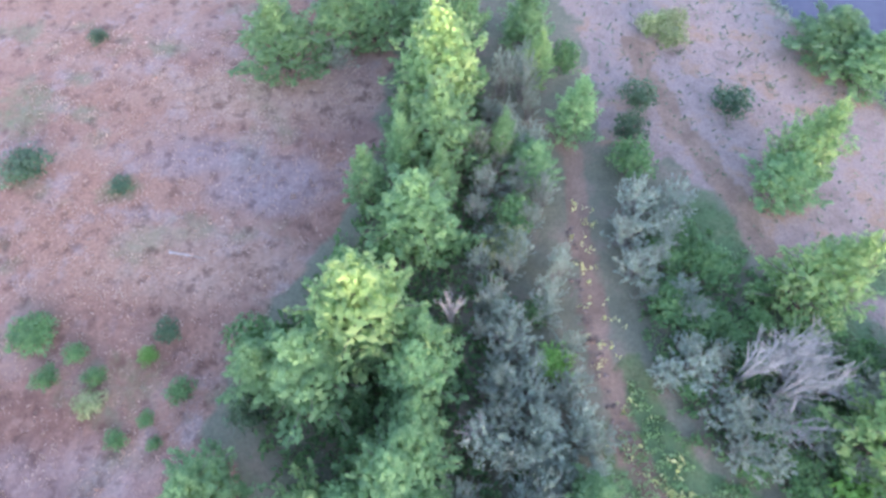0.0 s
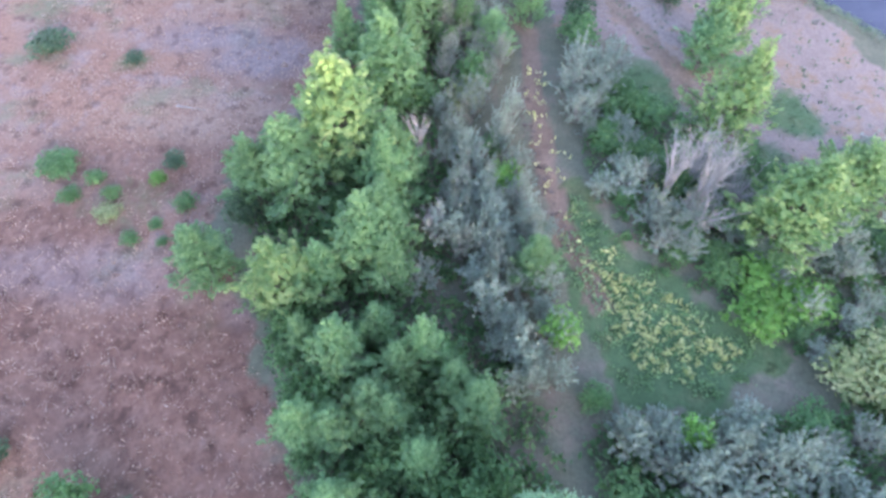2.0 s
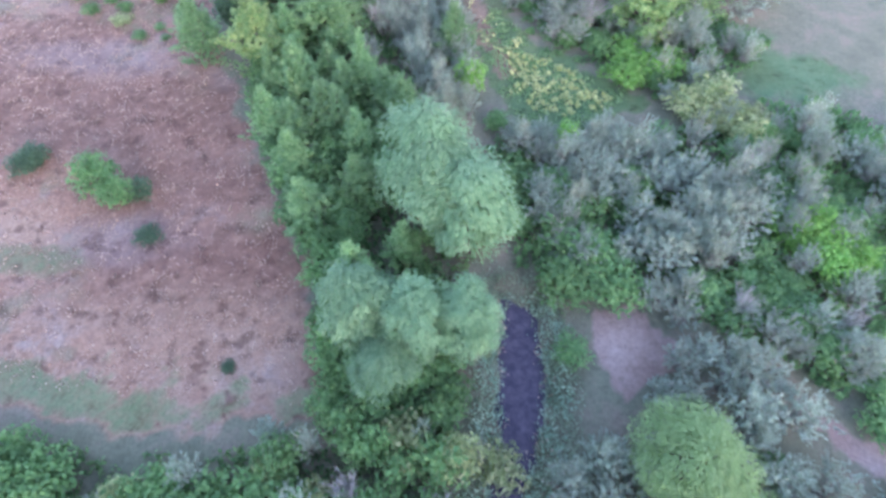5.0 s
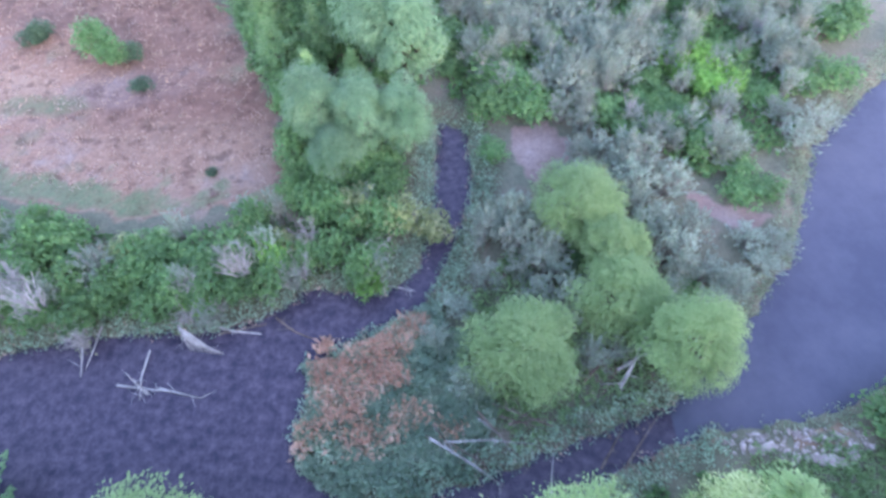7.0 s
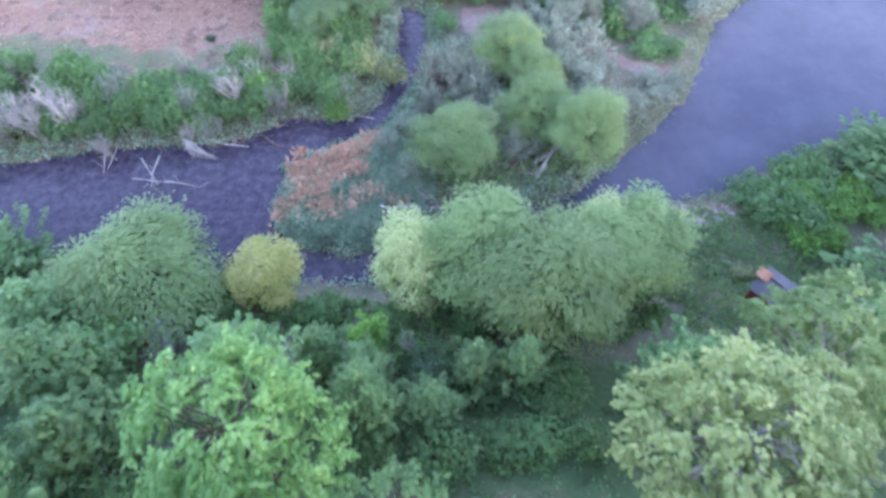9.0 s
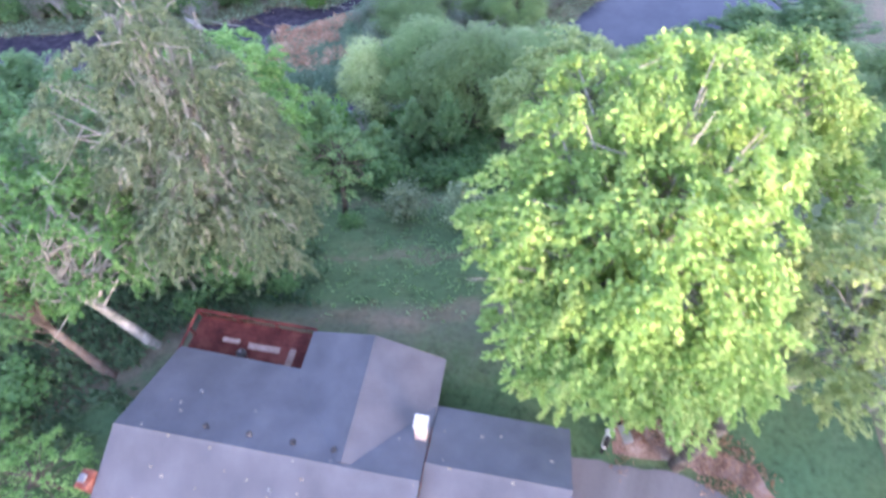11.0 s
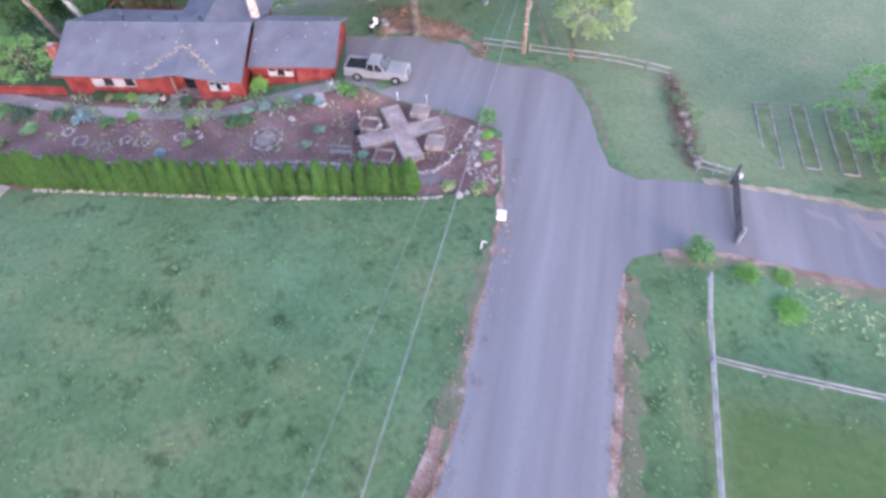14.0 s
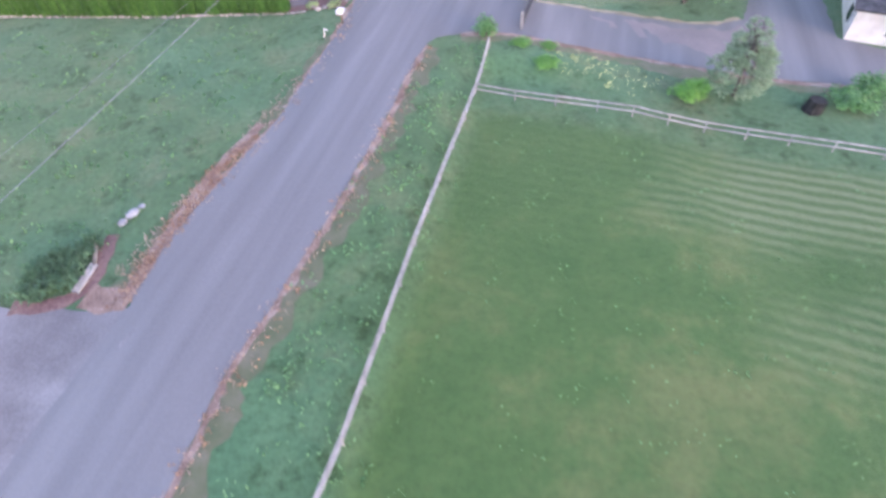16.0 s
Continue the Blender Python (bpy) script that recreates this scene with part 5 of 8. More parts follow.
fill("cotton", [(-60, 10), (-20, 16), (-16, 34), (-30, 40), (-70, 44)], 20, (9, 14), (2.8, 4.2), 36, 4.5)
fill("cotton", [(-38, 192), (-22, 192), (-12, 220), (-30, 246), (-60, 232)], 14, (10, 14), (2.4, 3.4), 37, 5)


# reeds, tufts and flowers: nobody could count them
def blades(name, ring, count, size, material, label, category, seed, up=0.35, clump=6, spread=0.25, wet=False, tight=False):
    rng = np.random.default_rng(seed)
    xs, ys = np.array(ring)[:, 0], np.array(ring)[:, 1]
    x, y = rng.uniform(xs.min(), xs.max(), count * 3), rng.uniform(ys.min(), ys.max(), count * 3)
    ok = inside_depth(x, y, ring) + (0 if tight else 1) * (np.sin(x * 0.9 + 2 * np.sin(y * 0.7)) + 0.6 * np.sin(y * 2.1 + x)) > 0.2 * (not tight)
    if not wet:
        ok &= np.maximum(inside_depth(x, y, CHANNEL), inside_depth(x, y, RIVER)) < -0.2
    x, y = x[ok][:count], y[ok][:count]
    x = np.repeat(x, clump) + rng.normal(0, spread, len(x) * clump)
    y = np.repeat(y, clump) + rng.normal(0, spread, len(y) * clump)
    z = np.maximum(height(x, y), WATER_Z if wet else -99) + up * rng.uniform(0.3, 1, len(x))
    nn = rng.normal(0, 1, (len(x), 3)) * np.array([1, 1, 0.6])
    me = leaf_mesh(name, np.stack([x, y, z], 1), nn, np.full(len(x), size), 2.4, material, rng, 0.6)
    return tagged(place(name, me), label, category, kind="stuff")


REED_BED = [(-20.5, 63.5), (-21.5, 58.5), (-17.5, 53), (-12.6, 51.6), (-8, 54), (-3, 56), (-4, 64), (-8, 71), (-12, 68.5)]
blades("reeds", REED_BED, 4200, 0.16, LEAF["reed"], "blue-green reeds on the islet", "reeds", 51, 0.7, 6, 0.35, True)
blades("rank_grass", [(20, 55), (31, 57), (40, 60), (44, 50), (34, 38), (20, 40)], 2600, 0.1, LEAF["grass"], "rank green grass on the near bank", "grass", 68, 0.3)
blades("dry_reeds", [(-21, 60), (-20.5, 56.5), (-14, 55.5), (-11, 58), (-6, 57), (-9, 60.5), (-13, 60)], 330, 0.17, LEAF["dead_reed"], "flattened rusty dry reeds among green reeds", "reeds", 53, 0.85, 6, 0.4, True)
blades("dry_reeds", [(-20, 65.5), (-20.5, 61), (-16, 58.5), (-12, 62), (-8.5, 69.5), (-12, 68.8)], 1000, 0.18, LEAF["dead_reed"], "flattened rusty dry reeds on the islet", "reeds", 52, 0.85, 6, 0.4, True)
blades("bank_grass", [(-2, 56), (8, 59.5), (15, 62), (22, 69), (12, 76), (0, 78), (-6, 72)], 2200, 0.1, LEAF["grass"], "shaded green grass under the willows", "grass", 53, 0.3)
blades("undergrowth", BELT, 2520, 0.20, LEAF["shrub"], "low green undergrowth in the tree belt", "undergrowth", 54, 1.3, 6, 0.45)
blades("undergrowth", FLAT, 2520, 0.20, LEAF["shrub"], "low green undergrowth between silver willows", "undergrowth", 55, 1.2, 6, 0.45)
blades("undergrowth", EAST_THICKET, 1819, 0.13, LEAF["shrub"], "low green undergrowth in the thicket", "undergrowth", 56, 0.6)
blades("undergrowth", NEAR_BANK, 2520, 0.15, LEAF["shrub"], "low green undergrowth on the river bank", "undergrowth", 57, 0.6)
blades("undergrowth", FAR_BANK, 1959, 0.13, LEAF["shrub"], "low green undergrowth on the river bank", "undergrowth", 58, 0.6)
blades("dry_grass", [(-75, 86), (-27, 86), (-31, 103), (-44, 132), (-52, 142), (-44, 163), (-39, 175), (-40, 200), (-90, 200)], 4500, 0.075, LEAF["straw"], "tufts of dry grass on the field", "grass", 59, 0.16, 4, 0.3)
blades("meadow_flowers", [(-6, 141), (-3, 138), (8, 129), (4, 126), (-3, 125.5), (-6, 133)], 190, 0.15, LEAF["flower"], "pale yellow flower clusters in the meadow", "flowers", 60, 0.35, 5, 0.22)
blades("trail_flowers", [(-13.5, 172), (-11, 172), (-8, 148), (-6, 138), (-8.5, 138), (-11, 148)], 70, 0.12, LEAF["flower"], "pale yellow flowers beside the trail", "flowers", 61, 0.3, 3, 0.2)
blades("meadow_grass", MEADOW, 500, 0.1, LEAF["grass"], "soft green meadow grass", "grass", 62, 0.25)
blades("bar_tufts", GRAVEL_BAR, 1100, 0.09, LEAF["dark"], "small dark tufts on the gravel bar", "tufts", 63, 0.2, 3, 0.2)
blades("lawn_weeds", [(-30, -18), (12, -23), (14, -32), (2, -50), (-30, -55)], 1000, 0.06, LEAF["cotton"], "broad weeds in the lawn", "weeds", 64, 0.08, 4, 0.2)
blades("lawn_weeds", [(27, -39), (52, -51), (60, -90), (12, -90), (20, -55)], 300, 0.045, LEAF["cotton"], "uneven mown grass in the paddock", "grass", 65, 0.06, 4, 0.3)
blades("roadside_grass", [(26, -32), (29.5, -31.5), (27, -38), (16, -66), (11, -64), (22, -38)], 300, 0.06, LEAF["cotton"], "tufted grass beside the lane", "grass", 66, 0.1, 4, 0.2)
blades("leaf_litter", [(13.4, -33), (15.3, -33), (11.3, -40.5), (9.3, -45.5), (5.4, -52.5), (3.8, -51), (8.5, -44)], 500, 0.05, LEAF["straw"], "pale fallen leaves along the lane", "leaves", 67, 0.06, 3, 0.12, tight=True)


def fringe(name, ring, count, near, size, material, label, category, seed, up):
    """Plants that hang over a bank: strewn along the ring, a little outside it."""
    rng = np.random.default_rng(seed)
    xs, ys = np.array(ring)[:, 0], np.array(ring)[:, 1]
    x, y = rng.uniform(max(xs.min(), -80), min(xs.max(), 80), count * 40), rng.uniform(ys.min(), min(ys.max(), 215), count * 40)
    d = -np.maximum(inside_depth(x, y, CHANNEL), inside_depth(x, y, RIVER))
    ok = (d > near[0]) & (d < near[1])
    x, y = np.repeat(x[ok][:count], 6), np.repeat(y[ok][:count], 6)
    x, y = x + rng.normal(0, 0.35, len(x)), y + rng.normal(0, 0.35, len(y))
    z = np.maximum(height(x, y), WATER_Z) + up * rng.uniform(0.1, 1, len(x))
    me = leaf_mesh(name, np.stack([x, y, z], 1), rng.normal(0, 1, (len(x), 3)), np.full(len(x), size), 2.0, material, rng, 0.5)
    return tagged(place(name, me), label, category, kind="stuff")


fringe("bank_sedge", CHANNEL, 3600, (-0.3, 2.2), 0.085, LEAF["reed"], "green sedge and brambles overhanging the bank", "sedge", 81, 0.9)
fringe("bank_sedge", RIVER, 4400, (-0.3, 3.0), 0.085, LEAF["sage"], "pale grey-green sedge along the river edge", "sedge", 82, 0.8)
fringe("bank_reeds", CHANNEL, 260, (-0.8, 1.4), 0.09, LEAF["straw"], "brown dead reeds at the water's edge", "reeds", 83, 0.5)
fill("shrub", [(-34, 2), (-21, 4), (-15, 10), (-8, 12), (-8, 26), (-34, 26)], 12, (2.5, 5), (2, 3), 38, 2.6)
fill("shrub", [(-12, 26), (9, 26.5), (9, 38), (-12, 38)], 13, (2.5, 4.5), (1.7, 2.6), 40, 2.6)
fill("cotton", [(-10, 29), (4, 30), (8, 37), (-10, 37)], 5, (6, 9), (1.8, 2.6), 41, 3.5)
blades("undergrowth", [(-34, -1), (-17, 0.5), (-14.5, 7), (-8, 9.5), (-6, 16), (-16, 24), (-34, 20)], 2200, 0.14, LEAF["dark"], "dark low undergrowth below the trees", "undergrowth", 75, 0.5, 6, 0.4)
blades("leaf_litter", [(19.9, -20), (20.8, -20), (19, -26), (15.4, -34), (12.8, -40), (7.3, -50), (6.2, -49.5), (12, -39.4), (14.4, -33.6)], 650, 0.05, LEAF["straw"], "pale pinkish fallen leaves along the lane", "leaves", 76, 0.07, 3, 0.12, tight=True)
blades("leaf_litter", [(24.8, -31.6), (23.6, -31.4), (22, -35.5), (16.6, -47.8), (10.8, -58.9), (3.4, -78), (4.8, -78), (12, -59), (17.9, -47.8), (21.4, -40)], 650, 0.05, LEAF["straw"], "pale pinkish fallen leaves along the lane", "leaves", 77, 0.07, 3, 0.12, tight=True)


blades("leaf_litter", [(12, -1.6), (12.6, 2), (15, 3), (20, 0), (21.4, -4), (21, -7), (20, -5), (15.6, -2.2)], 520, 0.06, LEAF["rust"], "rusty fallen leaves behind the driveway", "leaves", 78, 0.07, 4, 0.25)
blades("leaf_litter", [(12, -39.4), (9.8, -43.6), (7, -49.5), (5.2, -53.8), (4.2, -53.4), (6, -49), (8.8, -43)], 700, 0.055, LEAF["rust"], "rusty fallen leaves along the lane", "leaves", 79, 0.07, 4, 0.15, tight=True)
blades("leaf_litter", [(24.9, -31.6), (24.2, -31.4), (20.8, -39.6), (16.4, -48.4), (11.4, -58.6), (9, -64), (9.9, -64.4), (12.6, -58.8), (17.6, -48.6), (21.8, -40)], 620, 0.055, LEAF["rust"], "rusty fallen leaves along the lane", "leaves", 80, 0.06, 4, 0.12, tight=True)


# ---- the house on the terrace ----
HOUSE = pose(-14.1, -0.2, 0, 0, 0, -11.4)
BASE, EAVE, RIDGE = -0.85, 1.5, 3.3
house = thing("house", HOUSE, "red single-storey house with grey shingle roof above the garden", "house")


def wall_run(x0, x1, y0, y1, z0, z1, label=""):
    return part("wall", cube(x0, x1, y0, y1, z0, z1), RED_WALL, house, label)


for w in ((0.4, 9.2, -4.5, -4.3), (11.6, 15.4, -4.9, -4.7), (9.2, 11.6, -3.4, -3.2)):
    wall_run(*w, BASE, EAVE)
wall_run(9.0, 9.2, -4.3, -3.2, BASE, EAVE)
wall_run(11.6, 11.8, -4.7, -3.2, BASE, EAVE)
wall_run(0.4, 7.9, 4.5, 4.7, BASE, EAVE)
part("gable_wall", prism(bmesh.new(), [(-4.3, BASE), (4.5, BASE), (4.5, EAVE), (0, RIDGE - 0.12), (-4.3, EAVE)], 0.4, 0.6), RED_WALL, house)
part("gable_wall", prism(bmesh.new(), [(-4.7, BASE), (0.5, BASE), (0.5, RIDGE - 0.3), (0, RIDGE - 0.12), (-4.7, EAVE)], 15.2, 15.38), RED_WALL, house)
wall_run(8.2, 8.4, 4.7, 6.7, BASE - 0.8, EAVE + 0.1)
wall_run(15.0, 15.2, 4.2, 6.7, BASE - 0.8, EAVE + 0.1)
part("gable_wall", prism(bmesh.new(), [(8.2, BASE - 0.8), (15.2, BASE - 0.8), (15.2, EAVE + 0.1), (11.75, RIDGE), (8.2, EAVE + 0.1)], 6.7, 6.9, "y"), RED_WALL, house)
# garage
wall_run(15.9, 22.7, -2.9, -2.7, BASE, 1.35)
wall_run(16.1, 22.7, 3.9, 4.1, BASE, 1.35)
part("gable_wall", prism(bmesh.new(), [(-2.9, BASE), (4.1, BASE), (4.1, 1.35), (0.9, 2.7), (-2.9, 1.35)], 22.5, 22.7), RED_WALL, house)
part("gable_wall", prism(bmesh.new(), [(-2.9, BASE), (4.1, BASE), (4.1, 1.35), (0.9, 2.7), (-2.9, 1.35)], 15.7, 15.88), RED_WALL, house)


def roof(corners, label=""):
    return part("roof_slope", slab(bmesh.new(), corners, 0.16), SHINGLE, house, label)


roof([(-0.15, 0, RIDGE), (-0.15, -5.05, EAVE), (7.25, -5.2, 1.45), (10.4, -2.2, 2.52), (10.4, 0, RIDGE)])
roof([(10.4, 0, RIDGE), (10.4, -2.2, 2.52), (13.45, -5.35, 1.4), (15.7, -5.45, EAVE - 0.14), (15.7, 0, RIDGE)])
roof([(10.4, -2.2, 2.525), (7.25, -5.2, 1.455), (10.4, -5.3, 1.9)], "low shingle gable over the entry")
roof([(10.4, -2.2, 2.525), (10.4, -5.3, 1.9), (13.45, -5.35, 1.405)], "low shingle gable over the entry")
roof([(-0.15, 0.02, RIDGE), (15.7, 0.02, RIDGE), (15.7, 5.1, EAVE), (0.3, 5.3, EAVE)])
roof([(11.75, 0.2, RIDGE + 0.12), (11.75, 7.15, RIDGE + 0.12), (7.7, 7.6, 1.62), (7.7, 0.2, 1.62)])
roof([(11.77, 0.2, RIDGE + 0.12), (15.8, 0.2, 1.72), (15.8, 7.2, 1.72), (11.77, 7.15, RIDGE + 0.12)])
part("gable_wall", prism(bmesh.new(), [(9.2, 1.5), (11.6, 1.5), (11.6, 1.58), (10.4, 1.75), (9.2, 1.58)], -4.6, -4.45, "y"), RED_WALL, house)
roof([(15.75, 1.0, 2.9), (15.75, -3.4, 1.42), (23.1, -3.4, 1.42), (23.1, 1.0, 2.9)])
roof([(15.78, 1.02, 2.9), (23.1, 1.02, 2.9), (23.1, 4.5, 1.45), (15.78, 4.5, 1.45)])
for x0, x1, y, z in ((-0.15, 15.7, 0.01, RIDGE), (15.78, 23.1, 1.01, 2.9)):
    part("ridge_cap", prism(bmesh.new(), [(y - 0.16, z - 0.045), (y, z + 0.03), (y + 0.16, z - 0.045), (y, z - 0.02)], x0, x1), SHINGLE, house)
part("ridge_cap", prism(bmesh.new(), [(11.6, RIDGE + 0.075), (11.76, RIDGE + 0.15), (11.92, RIDGE + 0.075), (11.76, RIDGE + 0.1)], 0.2, 7.15, "y"), SHINGLE, house)
for x0, x1, y, z in ((-0.15, 7.0, -5.08, EAVE - 0.12), (15.75, 23.1, -3.45, 1.3)):
    part("gutter", cube(x0, x1, y - 0.1, y, z - 0.05, z + 0.06, bevel=0.02), RED_WALL, house)
# leaf litter lying in the valleys of the roof, strewn in small clumps
rng = random.Random(5)
for a, b in (((10.3, -2.3), (7.3, -4.9)), ((10.6, -2.3), (13.4, -4.9))):
    bm = bmesh.new()
    for i in range(60):
        t = rng.random()
        x, y = a[0] + (b[0] - a[0]) * t + rng.gauss(0, 0.13), a[1] + (b[1] - a[1]) * t + rng.gauss(0, 0.13)
        z = RIDGE + y * 0.356 + 0.03
        s = rng.uniform(0.03, 0.11)
        box(bm, x - s, x + s, y - s * 0.7, y + s * 0.7, z - 0.03, z + 0.03, turn=None)
    part("roof_litter", bm, DEBRIS, house, "dry leaf litter on the shingles")["kind"] = "stuff"
bm = bmesh.new()
for i in range(70):
    x, y = rng.uniform(0.5, 22.5), rng.uniform(-4.4, 3.6)
    if x > 15.5:
        z = 2.9 - abs(y - 1) * 0.336 if -3 < y < 4 else None
    else:
        z = RIDGE - abs(y) * 0.35
        if 7 < x < 14 and (y < -2.2 or y > 0.3):
            z = None
    if z is None:
        continue
    s = rng.uniform(0.02, 0.06)
    box(bm, x - s * rng.uniform(1, 3), x + s, y - s, y + s, z - 0.02, z + 0.03)
part("roof_litter", bm, DEBRIS, house, "scattered twigs on the shingles")["kind"] = "stuff"
for x in (4.5, 6.8, 9.1, 11.2):
    bm = cylinder(bmesh.new(), (x, 0.7, 2.95), (x, 0.7, 3.42), 0.09, 0.09, 8)
    cylinder(bm, (x, 0.7, 3.4), (x, 0.7, 3.5), 0.16, 0.1, 8)
    part("roof_vent", bm, METAL_DARK, house, "dark metal roof vent")
for x, y in ((8.6, -1.6), (3.2, 2.6), (13.2, -2.0)):
    part("roof_vent", cylinder(bmesh.new(), (x, y, 2.3), (x, y, RIDGE - abs(y) * 0.35 + 0.32), 0.06, 0.06, 8), METAL_GREY, house, "grey vent pipe")
bm = cube(15.0, 15.6, 2.15, 2.75, 1.4, 4.5, bevel=0.03)
chim = part("chimney", bm, PALE_BRICK, house, "pale brick chimney")
part("chimney_cap", cube(14.94, 15.66, 2.09, 2.81, 4.5, 4.6, bevel=0.02), WHITE, chim)
chim = part("chimney", cube(-0.85, -0.2, -3.1, -2.2, BASE, 2.75, bevel=0.03), BRICK, house, "red brick chimney on the end wall")
part("chimney_cap", cube(-0.75, -0.4, -2.85, -2.45, 2.75, 2.92, bevel=0.03), PALE_STONE, chim)


def window(x0, x1, y, z0, z1, panes):
    fr = bmesh.new()
    t = 0.05
    box(fr, x0, x1, y - 0.06, y + 0.02, z0, z0 + t)
    box(fr, x0, x1, y - 0.06, y + 0.02, z1 - t, z1)
    for i in range(panes + 1):
        c = x0 + (x1 - x0 - t) * i / panes
        box(fr, c, c + t, y - 0.058, y + 0.02, z0 + t, z1 - t)
    win = part("window", fr, BLIND, house, "white-framed window")
    for i in range(panes):
        w = (x1 - x0 - t) / panes
        part("pane", cube(x0 + t + w * i + 0.01, x0 + w * (i + 1) - 0.01, y - 0.02, y, z0 + t, z1 - t), GLASS_DARK, win)
        if i % 2 == 0:
            part("blind", cube(x0 + t + w * i + 0.02, x0 + w * (i + 1) - 0.02, y - 0.034, y - 0.024, z0 + t + 0.02, z1 - t - 0.25), BLIND, win, "pale blind")


window(2.7, 6.3, -4.52, 0.1, 1.15, 4)
window(12.7, 14.3, -4.92, 0.1, 0.95, 3)
window(17.2, 19.3, -2.92, 0.2, 0.95, 3)
part("front_door", cube(9.9, 10.8, -3.46, -3.4, BASE, 1.15, bevel=0.01), GLASS_DARK, house, "dark front door in the entry recess")
for x in (9.25, 11.55):
    part("porch_post", cube(x, x + 0.12, -4.3, -4.18, BASE, EAVE), BED_WOOD, house)
part("garage_trim", cube(19.6, 22.4, -3.0, -2.9, BASE, 1.1), RED_WALL, house, "red plank garage panel")
for i in range(24):
    x = 0.6 + i * 0.36
    if not 2.6 < x < 6.4:
        part("batten", cube(x, x + 0.05, -4.53, -4.5, BASE, EAVE - 0.1), RED_WALL, house)

deck = thing("deck", HOUSE, "dark red wooden deck with railing behind the house", "deck")
for i in range(20):
    y = 4.75 + i * 0.165
    part("deck_board", cube(0.0, 7.7, y, y + 0.15, 0.14, 0.2), RED_DECK, deck)
for x in (0.05, 2.5, 5.0, 7.55):
    part("post", cube(x, x + 0.12, 7.85, 7.97, -4.2, 1.15), RED_DECK, deck)
for y in (5.3, 6.6):
    part("post", cube(0.05, 0.17, y, y + 0.12, -3.2, 1.15), RED_DECK, deck)
part("rail", cube(0.0, 7.7, 7.83, 7.99, 1.15, 1.22), RED_DECK, deck)
part("rail", cube(0.03, 0.19, 5.0, 7.83, 1.15, 1.22), RED_DECK, deck)
for i in range(30):
    x = 0.35 + i * 0.245
    part("baluster", cube(x, x + 0.04, 7.89, 7.93, 0.2, 1.15), RED_DECK, deck)
for x0, x1, y0, y1 in ((1.9, 3.0, 6.55, 6.85), (3.6, 5.6, 6.35, 6.75), (6.2, 6.6, 5.0, 6.8)):
    part("loose_board", cube(x0, x1, y0, y1, 0.2, 0.25, bevel=0.01), PINK_BOARD, deck, "bare pinkish new board")
grill = thing("grill", HOUSE @ pose(3.7, 5.7, 0.2), "black kettle grill on the deck", "grill")
bm = bmesh.new()
bmesh.ops.create_uvsphere(bm, u_segments=12, v_segments=8, radius=0.32, matrix=Matrix.Translation((0, 0, 0.75)))
part("kettle", bm, METAL_DARK, grill, smooth=True)
part("lid_handle", cube(-0.08, 0.08, -0.02, 0.02, 1.06, 1.12), METAL_GREY, grill)
for k in range(3):
    a = k * 2.09
    part("leg", cylinder(bmesh.new(), (0.3 * math.cos(a), 0.3 * math.sin(a), 0), (0.2 * math.cos(a), 0.2 * math.sin(a), 0.6), 0.02, 0.02, 6), METAL_GREY, grill)

low_wall = thing("garden_fence", HOUSE, "low red board fence west of the house", "fence")
for i in range(22):
    x = -6.6 + i * 0.3
    part("board", cube(x, x + 0.27, -4.62, -4.58, BASE - 0.05, 0.1), RED_WALL, low_wall)
part("rail", cube(-6.6, 0.0, -4.57, -4.5, -0.25, -0.15), RED_WALL, low_wall)


# ---- pickup ----
def arch_body(x0, x1, z0, z1, half, arches, rise=0.0):
    """Lower body side to side, with round wheel openings."""
    prof = [(x0, z1), (x0, z0)]
    for cx, r in arches:
        prof.append((cx - r, z0))
        for k in range(1, 8):
            a = math.pi - k * math.pi / 8
            prof.append((cx + r * math.cos(a), z0 + r * 0.75 * math.sin(a)))
        prof.append((cx + r, z0))
    prof += [(x1, z0), (x1, z1 - 0.12), (x1 - 0.12, z1)]
    return prism(bmesh.new(), prof, -half, half, "y")


truck = thing("pickup_truck", pose(11.3, -8.0, ground_z(11.3, -8.0) + 0.05, 0, 0, -20), "silver extended-cab pickup parked on the driveway", "pickup truck")
hw = 0.93
body = part("body", arch_body(-2.65, 2.65, 0.42, 0.98, hw, ((-1.55, 0.45), (1.75, 0.45))), SILVER, truck)
bm = prism(bmesh.new(), [(0.95, 0.98), (2.62, 0.98), (2.55, 1.04), (1.05, 1.12)], -hw + 0.06, hw - 0.06, "y")
part("hood", bm, SILVER, body)
bm = bmesh.new()
lo, hi = [(-0.75, -0.9), (1.0, -0.9), (1.0, 0.9), (-0.75, 0.9)], [(-0.62, -0.74), (0.35, -0.74), (0.35, 0.74), (-0.62, 0.74)]
v = [bm.verts.new((x, y, 0.98)) for x, y in lo] + [bm.verts.new((x, y, 1.72)) for x, y in hi]
for q in ((0, 1, 5, 4), (1, 2, 6, 5), (2, 3, 7, 6), (3, 0, 4, 7), (4, 5, 6, 7), (3, 2, 1, 0)):
    bm.faces.new([v[i] for i in q])
bmesh.ops.bevel(bm, geom=list(bm.edges), offset=0.05, segments=2, affect="EDGES")
bmesh.ops.recalc_face_normals(bm, faces=bm.faces)
cab = part("cab", bm, SILVER, truck, smooth=False)


